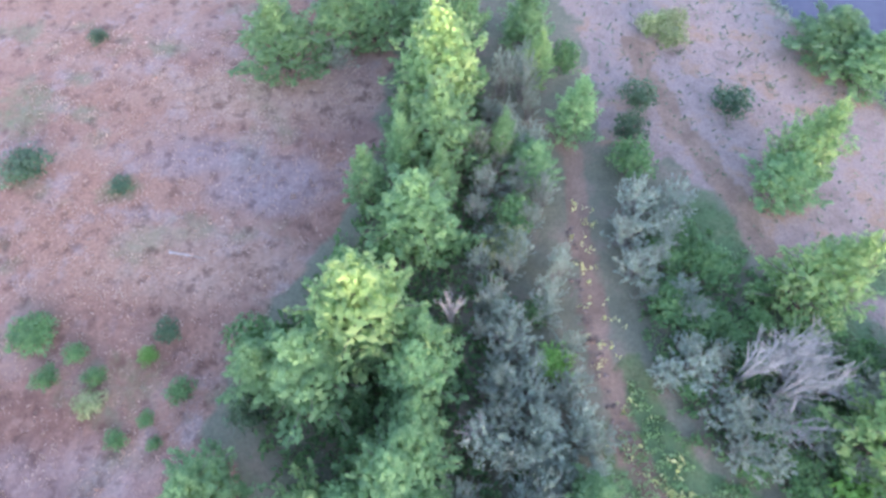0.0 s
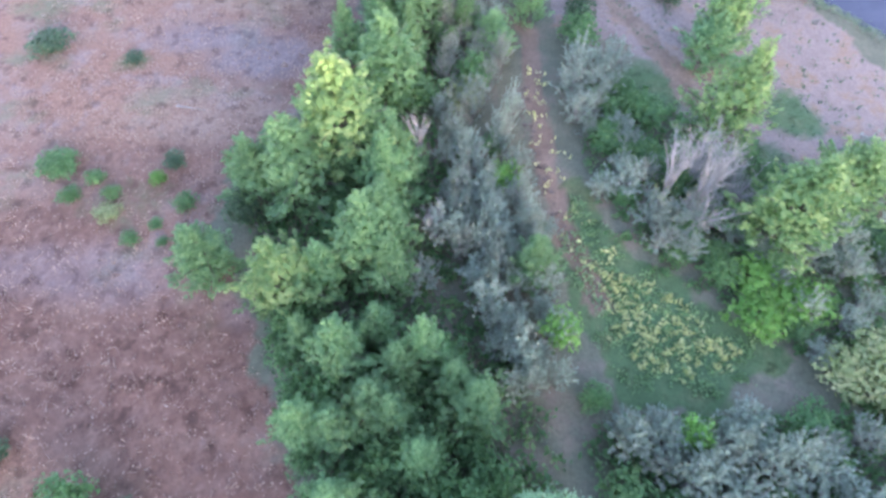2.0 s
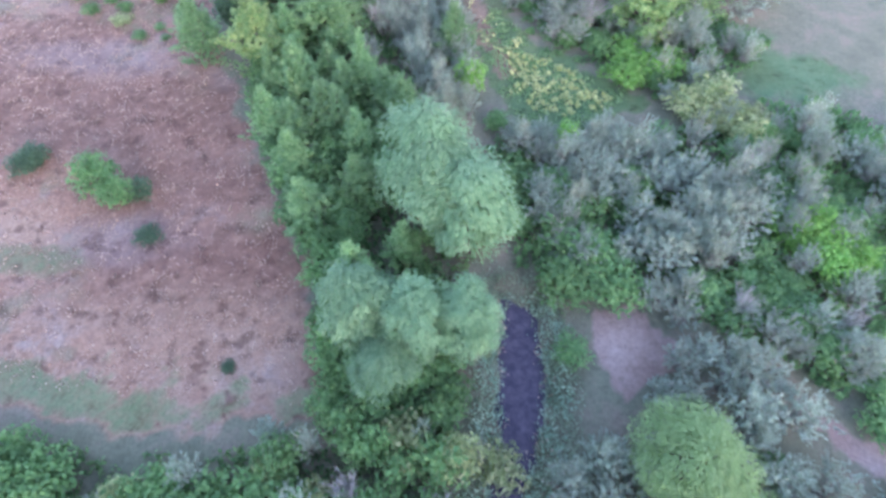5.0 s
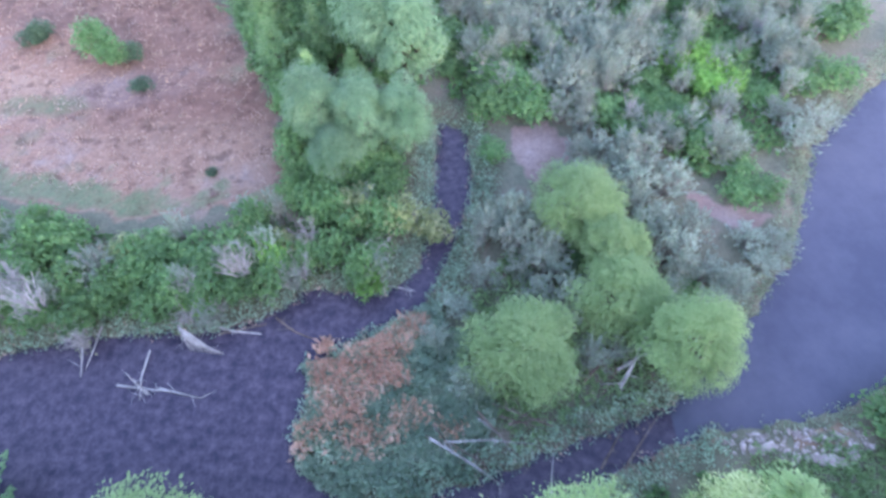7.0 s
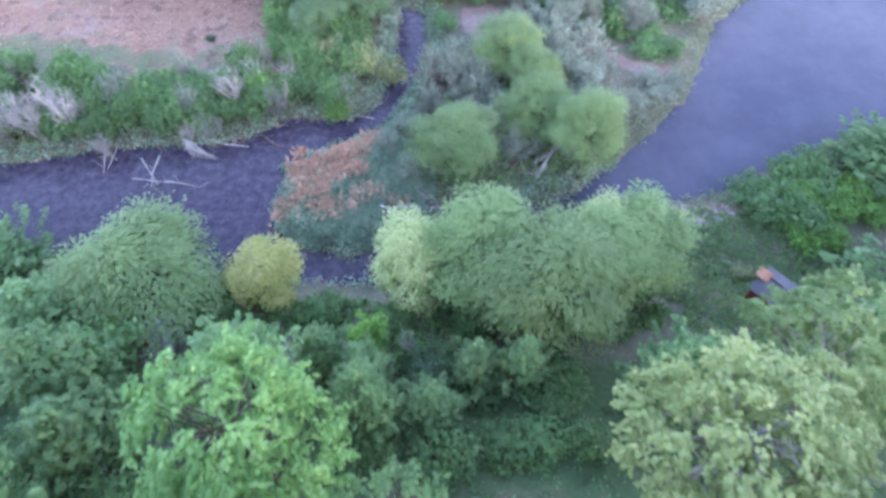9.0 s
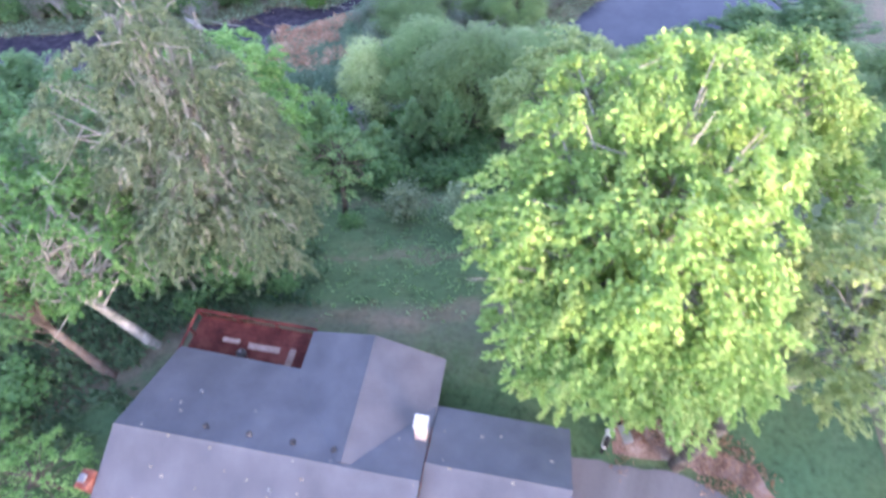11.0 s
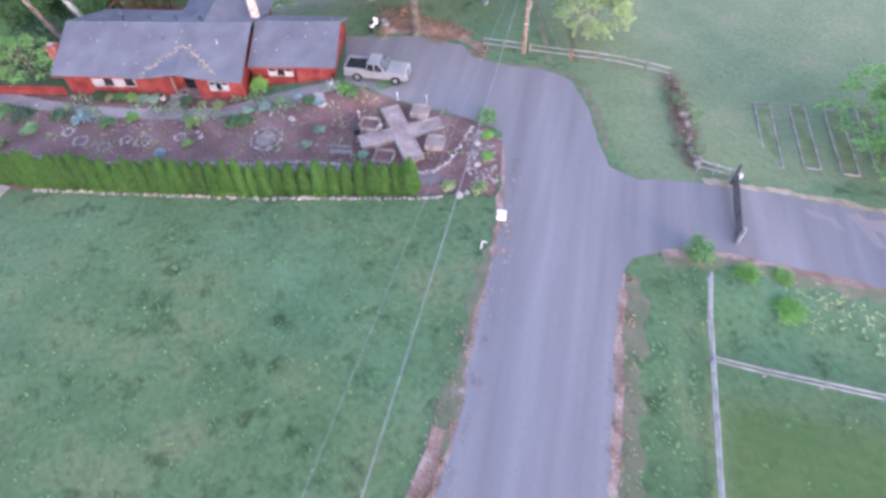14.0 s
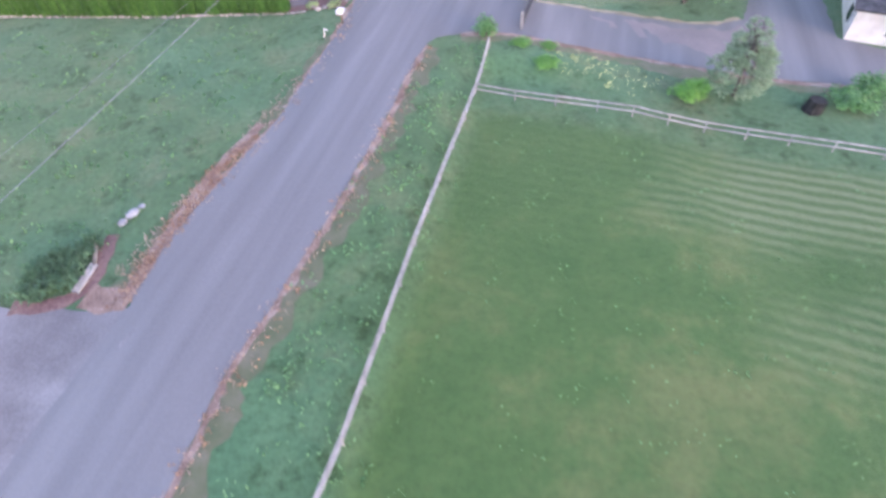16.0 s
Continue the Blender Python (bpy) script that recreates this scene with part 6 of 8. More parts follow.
def quad_pane(name, pts, parent, lift):
    n = (Vector(pts[1]) - Vector(pts[0])).cross(Vector(pts[2]) - Vector(pts[0])).normalized() * lift
    bm = bmesh.new()
    a = [bm.verts.new(Vector(p) + n) for p in pts]
    b = [bm.verts.new(Vector(p) + n * 0.1) for p in pts]
    bm.faces.new(a)
    bm.faces.new(b[::-1])
    for i in range(4):
        bm.faces.new((a[i], b[i], b[(i + 1) % 4], a[(i + 1) % 4]))
    return part(name, bm, GLASS_DARK, parent)


quad_pane("windscreen", [(0.95, -0.74, 1.06), (0.95, 0.74, 1.06), (0.42, 0.66, 1.66), (0.42, -0.66, 1.66)], cab, 0.03)
quad_pane("rear_window", [(-0.75, 0.7, 1.1), (-0.75, -0.7, 1.1), (-0.64, -0.64, 1.62), (-0.64, 0.64, 1.62)], cab, 0.03)
for s in (-1, 1):
    for x0, x1, x2, x3 in ((0.02, 0.82, 0.33, 0.02), (-0.62, -0.08, -0.08, -0.55)):
        pts = [(x0, s * 0.885, 1.08), (x1, s * 0.885, 1.08), (x2, s * 0.765, 1.62), (x3, s * 0.765, 1.62)]
        quad_pane("side_window", pts if s < 0 else pts[::-1], cab, 0.02)
    part("mirror", cube(0.62, 0.78, s * 1.02 - 0.1, s * 1.02 + 0.1, 1.08, 1.24, bevel=0.03), SILVER, cab)
    part("bed_side", cube(-2.65, -0.8, s * 0.88 - 0.05, s * 0.88 + 0.05, 0.98, 1.2, bevel=0.02), SILVER, truck)
    part("headlight", cube(2.58, 2.67, s * 0.68 - 0.17, s * 0.68 + 0.17, 0.72, 0.9, bevel=0.02), LAMP_CLEAR, truck)
    part("tail_light", cube(-2.68, -2.6, s * 0.84 - 0.07, s * 0.84 + 0.07, 0.75, 1.08, bevel=0.02), LAMP_RED, truck)
    for x in (-1.55, 1.75):
        tyre = part("wheel", cylinder(bmesh.new(), (x, s * 0.72, 0.37), (x, s * 0.95, 0.37), 0.37, 0.37, 18), RUBBER, truck)
        part("rim", cylinder(bmesh.new(), (x, s * 0.9, 0.37), (x, s * 0.965, 0.37), 0.23, 0.2, 14), METAL_GREY, tyre)
part("tailgate", cube(-2.68, -2.58, -0.83, 0.83, 0.6, 1.18, bevel=0.02), SILVER, truck)
part("bed_floor", cube(-2.55, -0.82, -0.82, 0.82, 0.985, 1.02), RUBBER, truck, "black bed liner")
part("grille", cube(2.62, 2.68, -0.5, 0.5, 0.68, 0.88, bevel=0.02), METAL_DARK, truck)
part("bumper", cube(2.6, 2.76, -0.9, 0.9, 0.42, 0.62, bevel=0.05), METAL_GREY, truck)
part("bumper", cube(-2.78, -2.64, -0.88, 0.88, 0.42, 0.6, bevel=0.05), METAL_GREY, truck)
bike = thing("motor_scooter", pose(11.6, -0.7, ground_z(11.6, -0.7) + 0.03, 0, 0, 60), "white scooter parked by the garage", "scooter")
part("body", cube(-0.55, 0.35, -0.17, 0.17, 0.45, 0.8, bevel=0.1), WHITE, bike)
part("front_shield", cube(0.4, 0.55, -0.22, 0.22, 0.4, 1.05, bevel=0.06), WHITE, bike)
part("seat", cube(-0.55, 0.1, -0.14, 0.14, 0.8, 0.9, bevel=0.04), RUBBER, bike)
part("handlebar", cylinder(bmesh.new(), (0.42, -0.33, 1.1), (0.42, 0.33, 1.1), 0.02, 0.02, 6), METAL_DARK, bike)
for x in (-0.5, 0.6):
    part("wheel", cylinder(bmesh.new(), (x, -0.06, 0.25), (x, 0.06, 0.25), 0.25, 0.25, 14), RUBBER, bike)
cart = thing("wheelbarrow", pose(12.7, -0.4, ground_z(12.7, -0.4) + 0.03, 0, 0, 100), "pale wheelbarrow leaning by the driveway", "wheelbarrow")
part("tray", prism(bmesh.new(), [(-0.3, 0.62), (-0.2, 0.35), (0.2, 0.35), (0.3, 0.62)], -0.5, 0.5), METAL_GREY, cart)
part("wheel", cylinder(bmesh.new(), (0.75, -0.05, 0.2), (0.75, 0.05, 0.2), 0.2, 0.2, 12), RUBBER, cart)
for s in (-0.25, 0.25):
    part("handle", cylinder(bmesh.new(), (0.7, s * 0.4, 0.22), (-1.0, s * 1.1, 0.5), 0.025, 0.025, 6), POST_WOOD, cart)
    part("leg", cylinder(bmesh.new(), (-0.4, s, 0.0), (-0.35, s, 0.4), 0.02, 0.02, 6), METAL_DARK, cart)
part("porch_slab", cube(9.2, 11.6, -5.6, -3.4, -0.95, -0.78, bevel=0.02), BED_WOOD, house, "pale concrete porch slab")


# ---- garden ----
def on_ground(x, y, up=0.0, turn=0.0, scale=(1, 1, 1)):
    return Matrix.Translation((x, y, ground_z(x, y) + up)) @ Matrix.Rotation(radians(turn), 4, "Z") @ Matrix.Diagonal((*scale, 1))


def raised_bed(x, y, turn, sx, sy, high, label, hollow=False):
    t = thing("raised_bed", on_ground(x, y, 0.04, turn), label, "raised bed", "raised beds in the garden")
    for s in (-1, 1):
        part("side_board", cube(-sx / 2, sx / 2, s * sy / 2 - 0.04, s * sy / 2 + 0.04, 0, high, bevel=0.012), BED_WOOD, t)
        part("end_board", cube(s * sx / 2 - 0.04, s * sx / 2 + 0.04, -sy / 2 + 0.04, sy / 2 - 0.04, 0, high, bevel=0.012), BED_WOOD, t)
    part("bed_soil", cube(-sx / 2 + 0.04, sx / 2 - 0.04, -sy / 2 + 0.04, sy / 2 - 0.04, 0, high - (0.2 if hollow else 0.05)), SOIL if hollow else BED_SOIL, t)
    return t


cross = thing("cross_bed", on_ground(12.42, -15.15, 0.04, -79.5), "large weathered raised bed shaped like a cross", "raised bed")
for x0, x1, y0, y1 in ((-3.25, 3.25, -0.72, 0.72),):
    part("bed_soil", cube(x0 + 0.06, x1 - 0.06, y0 + 0.06, y1 - 0.06, 0, 0.42), BED_SOIL, cross, "pale dry soil and straw")
part("bed_soil", cube(-0.62, 0.62, 0.66, 3.3, 0, 0.415), BED_SOIL, cross, "pale dry soil and straw")
part("bed_soil", cube(-0.62, 0.62, -3.3, -0.66, 0, 0.415), BED_SOIL, cross, "pale dry soil and straw")
for x0, x1, y0, y1 in ((-3.31, -3.23, -0.76, 0.76), (3.23, 3.31, -0.76, 0.76), (-3.23, -0.68, 0.68, 0.76), (-3.23, -0.68, -0.76, -0.68), (0.68, 3.23, 0.68, 0.76),
                       (0.68, 3.23, -0.76, -0.68), (-0.7, -0.62, 0.76, 3.36), (0.62, 0.7, 0.76, 3.36), (-0.7, -0.62, -3.36, -0.76), (0.62, 0.7, -3.36, -0.76),
                       (-0.62, 0.62, 3.28, 3.36), (-0.62, 0.62, -3.36, -3.28)):
    part("side_board", cube(x0, x1, y0, y1, 0, 0.46, bevel=0.012), BED_WOOD, cross)
raised_bed(14.2, -12.95, -20, 1.35, 1.35, 0.45, "square weathered raised bed full of pale soil")
raised_bed(10.05, -13.75, -20, 1.45, 1.35, 0.5, "square weathered raised bed with sunken dark soil", True)
raised_bed(14.8, -16.95, -20, 1.35, 1.35, 0.45, "square weathered raised bed full of pale soil")
raised_bed(10.75, -17.65, -20, 1.4, 1.4, 0.45, "square weathered raised bed with sunken dark soil", True)
for x, y in ((12.6, -11.1), (14.9, -11.9), (10.9, -14.5), (9.3, -12.6)):
    st = thing("bed_marker", on_ground(x, y, 0.04), "short white marker post in the garden", "marker post", "marker posts")
    part("stake", cylinder(bmesh.new(), (0, 0, -0.1), (0, 0, 0.75), 0.03, 0.03, 6), WHITE, st)
    part("cap", cylinder(bmesh.new(), (0, 0, 0.7), (0, 0, 0.85), 0.09, 0.06, 8), WHITE, st)
wb = thing("rain_barrel", on_ground(9.0, -14.3, 0.04), "dark barrel beside the raised beds", "barrel")
part("barrel", cylinder(bmesh.new(), (0, 0, 0), (0, 0, 0.6), 0.3, 0.28, 12), RUBBER, wb)
part("rim", cylinder(bmesh.new(), (0, 0, 0.6), (0, 0, 0.64), 0.31, 0.31, 12), METAL_DARK, wb)
bench = thing("garden_bench", on_ground(7.6, -16.6, 0.05, -14), "weathered grey wooden garden bench", "bench")
for y in (-0.2, -0.05, 0.1):
    part("seat_slat", cube(-0.85, 0.85, y, y + 0.07, 0.42, 0.46), RAIL_WOOD, bench)
for z in (0.55, 0.7):
    part("back_slat", cube(-0.85, 0.85, 0.24, 0.28, z, z + 0.1), RAIL_WOOD, bench)
for x in (-0.8, 0.8):
    part("front_leg", cube(x - 0.04, x + 0.04, -0.2, -0.12, 0, 0.42), RAIL_WOOD, bench)
    part("back_leg", cube(x - 0.04, x + 0.04, 0.22, 0.3, 0, 0.85), RAIL_WOOD, bench)

rock_rng = random.Random(17)
ROCKS = [bpy.data.meshes.new("rock") for _ in range(6)]
for me in ROCKS:
    bm = rock_bm(rock_rng, 1, 0.8, 0.6, 1)
    bm.to_mesh(me)
    bm.free()
    me.materials.append(STONE)


def stones(name, label, category, pts, size, gap, lift=0.06, jitter=0.1, rows_high=1, part_name="stone"):
    """A line of single stones as one thing."""
    t = thing(name, Matrix.Identity(4), label, category)
    line = spline(pts, gap)
    for x, y in line:
        for k in range(rows_high):
            s = size * rock_rng.uniform(0.7, 1.35)
            px, py = x + rock_rng.uniform(-jitter, jitter), y + rock_rng.uniform(-jitter, jitter)
            ob = place(part_name, rock_rng.choice(ROCKS), t)
            ob.matrix_basis = Matrix.Translation((px, py, ground_z(px, py) + lift + size * 0.2 + k * size * 0.5)) @ Matrix.Rotation(rock_rng.uniform(0, 6.28), 4, "Z") @ Matrix.Diagonal((s, s, s, 1))
    return t


stones("stone_edging", "curved edging of pale stones along the walk", "stone edging",
       [(-30, -9.3), (-18, -11.9), (-14.8, -12.9), (-8.8, -14.6), (-2.9, -15.6), (4.6, -16.9), (8.9, -18.1), (12.8, -19.5), (14.7, -19.6), (16.4, -18), (17.9, -15.9)], 0.32, 0.21, 0.05)
stones("rock_wall", "low rough stone wall below the hedge", "stone wall", [(-14.6, -16.3), (-7.8, -17.9), (2.2, -20.2), (7.2, -21.1), (14.4, -22.4)], 0.33, 0.3, 0.05, 0.08)
ring_pts = [(1.85 + 1.25 * math.cos(k * 0.3927), -13.6 + 1.25 * math.sin(k * 0.3927)) for k in range(17)]
stones("stone_ring", "round bed ringed with pale stones", "stone ring", ring_pts, 0.29, 0.24, 0.05, 0.1)
patch("ring_soil", [(1.85 + 0.85 * math.cos(k * 0.5236), -13.6 + 0.85 * math.sin(k * 0.5236)) for k in range(12)], BED_SOIL, 0.1, "pale dry soil inside the stone ring", "soil", step=0.6, wobble=0.05)
for x, y, n, rad in ((-7.7, -12.1, 9, 0.6), (-9.1, -11.7, 7, 0.42), (-4.9, -12.1, 7, 0.42), (-13.9, -9.9, 7, 0.45), (-12.6, -11.2, 8, 0.55), (-10.6, -12.3, 6, 0.45)):
    pts = [(x + rad * math.cos(k * math.tau / n), y + rad * math.sin(k * math.tau / n)) for k in range(n + 1)]
    stones("planting_ring", "small ring of stones round a planting hole", "stone ring", pts, 0.26, 0.3, 0.05, 0.06)
for x, y, s in ((3.9, -11.8, 0.75), (-2.2, -12.1, 0.4), (2.9, -9.8, 0.4), (-17.3, -5.9, 0.4), (1.0, -10.2, 0.35), (5.0, -15.1, 0.4), (4.4, -9.4, 0.5), (3.4, -9.9, 0.45), (15.6, -22.7, 0.8),
                (15.1, -21.9, 0.6), (16.2, -22.6, 0.55), (-3.3, -12.5, 0.6), (-3.6, -11.8, 0.5), (18.3, -16.8, 0.8), (17.9, -17.9, 0.7), (17.5, -19.0, 0.75), (17.4, -20.1, 0.6), (2.2, -10.4, 0.35), (-0.4, -10.0, 0.3)):
    b = place("boulder", rock_rng.choice(ROCKS))
    b.matrix_basis = on_ground(x, y, 0.05 + s * 0.15, rock_rng.uniform(0, 360), (s, s, s * 0.8))
    tagged(b, "single pale boulder in the garden mulch", "boulder", "boulders in the garden")


def herb(name, x, y, r, h, leaf_key, label, seed, dense=26, up=0.08):
    """A low garden plant of many leaves."""
    rng2 = np.random.default_rng(seed)
    lobes = crown_shrub(rng2, h, r, 9)
    c, nn = lobes_to_leaves(lobes, dense / max(r, 0.4), rng2)
    t = thing(name, on_ground(x, y, 0.05), label, "plant", "garden plants")
    place("crown", leaf_mesh("crown", c, nn, np.full(len(c), up), 1.5, LEAF[leaf_key], rng2), t)
    place("stem", trunk_mesh("stem", h * 0.7, 0.03, lobes[:5], rng2, BARK, 2, 0.1), t)


HERBS = [(-13.1, -8.5, 0.95, 0.6, "blue"), (-9, -9.2, 0.55, 0.7, "bright"), (-10.9, -9.5, 0.7, 0.6, "shrub"), (-15, -7.8, 0.8, 0.7, "dark"), (-4, -10.9, 0.6, 0.9, "maple"),
         (-0.9, -11.1, 1.0, 0.5, "shrub"), (0.1, -11.0, 0.7, 0.5, "shrub"), (-4.2, -13.2, 0.5, 0.5, "maple"), (-6.2, -13.9, 0.5, 0.4, "blue"), (1.7, -9.6, 0.6, 0.5, "blue"),
         (5.4, -10.0, 0.6, 0.5, "shrub"), (6.1, -10.5, 0.5, 0.4, "blue"), (8.4, -9.3, 0.7, 0.6, "bright"), (8.9, -9.8, 0.7, 0.6, "shrub")]
HERBS += [(-12.1, -5.9, 0.6, 0.8, "dark"), (-11.2, -6.2, 0.5, 0.7, "olive"), (-10.3, -6.4, 0.6, 0.8, "shrub"), (-9.3, -6.6, 0.6, 0.8, "maple"), (-8.3, -6.9, 0.6, 0.8, "reed"),
          (-7.4, -7.1, 0.6, 0.8, "reed"), (-4.7, -8, 0.6, 1.0, "dark"), (-3.5, -8.4, 0.4, 0.5, "olive"), (-2.1, -8.8, 0.6, 0.7, "olive"), (1.2, -7.6, 0.9, 1.6, "bright"),
          (5.0, -15.2, 0.4, 0.6, "reed"), (9.2, -17.0, 0.45, 0.5, "reed"), (6.0, -13.4, 0.5, 0.25, "reed"), (19.0, -15.6, 0.9, 1.3, "shrub"), (18.8, -17.2, 0.5, 0.5, "bright")]
HERBS += [(-18, -7.2, 1.0, 0.7, "dark"), (-20, -6.4, 1.2, 0.8, "shrub"), (-17, -9, 0.8, 0.5, "grass"), (-22, -8, 1.1, 0.7, "shrub"), (15.0, -21.6, 0.6, 0.4, "olive"), (17.0, -22.4, 0.7, 0.3, "olive"),
          (4.4, -8.9, 0.6, 0.4, "blue"), (3.0, -9.2, 0.5, 0.4, "grass"), (0.2, -9.9, 0.5, 0.4, "reed"), (-19, -10.5, 0.9, 0.5, "olive"), (18.3, -19.5, 0.5, 0.5, "bright")]
WORDS = {"blue": "blue-grey", "bright": "bright green", "shrub": "green", "dark": "dark green", "maple": "yellow-green", "olive": "olive", "reed": "bluish green", "grass": "soft green"}
for i, (x, y, r, h, key) in enumerate(HERBS):
    herb("garden_plant", x, y, r, h, key, WORDS[key] + " leafy plant in the mulched garden", 300 + i)
for x, y in ((7.2, -8.3), (-6.9, -6.9), (-5.0, -6.9)):
    pot = thing("plant_pot", on_ground(x, y, 0.06), "white round plant pot by the house", "plant pot", "plant pots")
    part("pot", cylinder(bmesh.new(), (0, 0, 0), (0, 0, 0.45), 0.2, 0.27, 12), WHITE, pot)
    part("soil", cylinder(bmesh.new(), (0, 0, 0.44), (0, 0, 0.46), 0.24, 0.24, 12), SOIL, pot)
for i in range(5):
    y = -6.6 - i * 0.55
    fl = thing("flagstone", on_ground(-5.85, y, 0.07, 10 * i), "pale flagstone of the entry path", "flagstone", "entry flagstones")
    part("slab", cube(-0.45, 0.45, -0.24, 0.24, 0, 0.06, bevel=0.02), STONE, fl)
for i in range(4):
    fl = thing("flagstone", on_ground(6.1 + 0.12 * i, -9.2 - i * 0.5, 0.07, 20 + 7 * i), "pale flagstone beside the driveway bed", "flagstone", "driveway flagstones")
    part("slab", cube(-0.4, 0.4, -0.22, 0.22, 0, 0.07, bevel=0.02), STONE, fl)


# ---- hedge of columns ----
def hedge_model(seed):
    rng2 = np.random.default_rng(seed)
    root = new("hedge_shrub")
    n = 1900
    t = rng2.uniform(0, 1, n) ** 0.85
    a = rng2.uniform(0, math.tau, n)
    rad = 0.5 * (1 - 0.98 * t ** 2.3) ** 0.8 * (0.86 + 0.14 * np.clip(t * 5, 0, 1)) * rng2.uniform(0.74, 1.1, n) * (1 + 0.1 * np.sin(a * 5 + t * 9))
    c = np.stack([rad * np.cos(a), rad * np.sin(a), 0.05 + 2.75 * t], 1)
    nn = np.stack([np.cos(a), np.sin(a), 0.25 + t ** 3], 1)
    place("crown", leaf_mesh("crown", c, nn, np.full(n, 0.06), 2.4, LEAF["hedge"], rng2, 0.8), root)
    place("trunk", data_mesh("trunk", *tubes([[((0, 0, -0.1), 0.07), ((0, 0, 2.4), 0.02)]], 6), BARK), root)
    return root


hedge_rng = random.Random(3)
hedge_src = [hedge_model(700 + i) for i in range(3)]
line = spline([(-19.5, -13.9), (-14.7, -15.6), (-7.9, -17.3), (2.2, -19.5), (12.4, -21.2)], 0.84)
for i, (x, y) in enumerate(line):
    s = hedge_rng.uniform(0.92, 1.08)
    m = on_ground(x, y + hedge_rng.uniform(-0.08, 0.08), 0, hedge_rng.uniform(0, 360))
    ob = hedge_src[i] if i < 3 else copy_thing(hedge_src[hedge_rng.randrange(3)], m)
    ob.matrix_basis = m @ Matrix.Diagonal((s * 1.22, s * 1.22, s * hedge_rng.uniform(0.98, 1.14), 1))
    tagged(ob, "bright green clipped columnar hedge shrub", "hedge shrub", "hedge along the lawn")
steps = thing("garden_steps", on_ground(-18.0, -16.4, 0, 62), "weathered plank steps at the end of the hedge", "steps")
for i in range(5):
    part("plank", cube(-1.2 + i * 0.5, -0.74 + i * 0.5, -1.0, 1.0, 0.05 + i * 0.02, 0.13 + i * 0.02, bevel=0.01), BED_WOOD, steps)


# ---- fences, gate, pole ----
def fence(name, pts, label, posts_every, rails, high, post_mat, rail_mat, thick=0.07, group="", post_r=0.075):
    t = thing(name, Matrix.Identity(4), label, "fence", group)
    for (ax, ay), (bx, by) in zip(pts, pts[1:]):
        n = max(1, round(math.hypot(bx - ax, by - ay) / posts_every))
        for i in range(n + 1):
            f = i / n
            x, y = ax + (bx - ax) * f, ay + (by - ay) * f
            z = ground_z(x, y)
            if i < n or (bx, by) == pts[-1]:
                part("post", cylinder(bmesh.new(), (x, y, z - 0.3), (x, y, z + high + (0.12 if post_r > 0.06 else 0.05)), post_r, post_r * 0.93, 8), post_mat, t)
            if i < n:
                x2, y2 = ax + (bx - ax) * (i + 1) / n, ay + (by - ay) * (i + 1) / n
                z2 = ground_z(x2, y2)
                for k in range(rails):
                    dz = high * (k + 1) / rails
                    part("rail", cylinder(bmesh.new(), (x, y, z + dz + 0.02), (x2, y2, z2 + dz), thick, thick * 0.9, 6), rail_mat, t)
    return t


fence("paddock_fence", [(29.3, -32.6), (27.3, -37.6), (23.3, -46.9), (21.1, -52.1), (16.65, -63.2), (15.6, -65.5), (9.6, -79)], "weathered pale rail fence along the paddock", 2.9, 2, 0.85, RAIL_WOOD, RAIL_WOOD, 0.07, post_r=0.055)
fence("paddock_fence", [(27.3, -37.6), (35.5, -41.3), (42.3, -44.4), (49.7, -47.9), (66, -55.9)], "weathered pale rail fence across the paddock", 2.9, 2, 0.85, RAIL_WOOD, RAIL_WOOD, 0.065, post_r=0.055)
fence("rail_fence", [(21.0, -5.4), (24.4, -6.9)], "grey rail fence by the driveway", 1.8, 2, 1.0, POST_WOOD, RAIL_WOOD, 0.06)
fence("rail_fence", [(24.8, -7.1), (28.0, -8.5)], "grey pole gate across the farm track", 3.4, 2, 0.95, POST_WOOD, RAIL_WOOD, 0.045)
fence("rail_fence", [(28.2, -8.6), (32, -10.2), (36, -11.9)], "grey rail fence at the lawn", 2.7, 2, 1.0, POST_WOOD, RAIL_WOOD, 0.06)
fence("rail_fence", [(33.0, -23.3), (35.1, -24.4)], "pale rail beside the gate", 1.2, 2, 1.0, RAIL_WOOD, RAIL_WOOD, 0.06)
stones("brush_row", "row of brown brush and stones at the lawn's edge", "brush row", [(36, -12.4), (35.4, -15.5), (34.2, -19.5), (33.2, -22.8)], 0.55, 0.4, 0.02, 0.3)
twig_rng = random.Random(23)
twigs = []
for i in range(420):
    t = twig_rng.random()
    x, y = 36 - 3.0 * t + twig_rng.gauss(0, 0.45), -11.8 - 11.2 * t + twig_rng.gauss(0, 0.3)
    o = Vector((x, y, ground_z(x, y)))
    d = Vector((twig_rng.gauss(0, 0.5), twig_rng.gauss(0, 0.6), twig_rng.uniform(0.2, 0.8)))
    twigs.append([(o, 0.03), (o + d * 0.6, 0.022), (o + d, 0.008)])
tagged(place("brush_row_twigs", data_mesh("brush_row_twigs", *tubes(twigs, 3), TWIG)), "tangled reddish-brown twigs at the lawn's edge", "brush", kind="stuff")
blades("brush_row_leaves", [(35.2, -12), (36.8, -12), (36, -17), (34, -23.4), (32.6, -23), (34.4, -17)], 40, 0.08, LEAF["shrub"], "sparse green leaves in the brush", "brush", 71, 0.5, 6, 0.25)
gate = thing("metal_gate", on_ground(33.8, -27.45, 0.06, -115), "dark metal gate across the side lane", "gate")
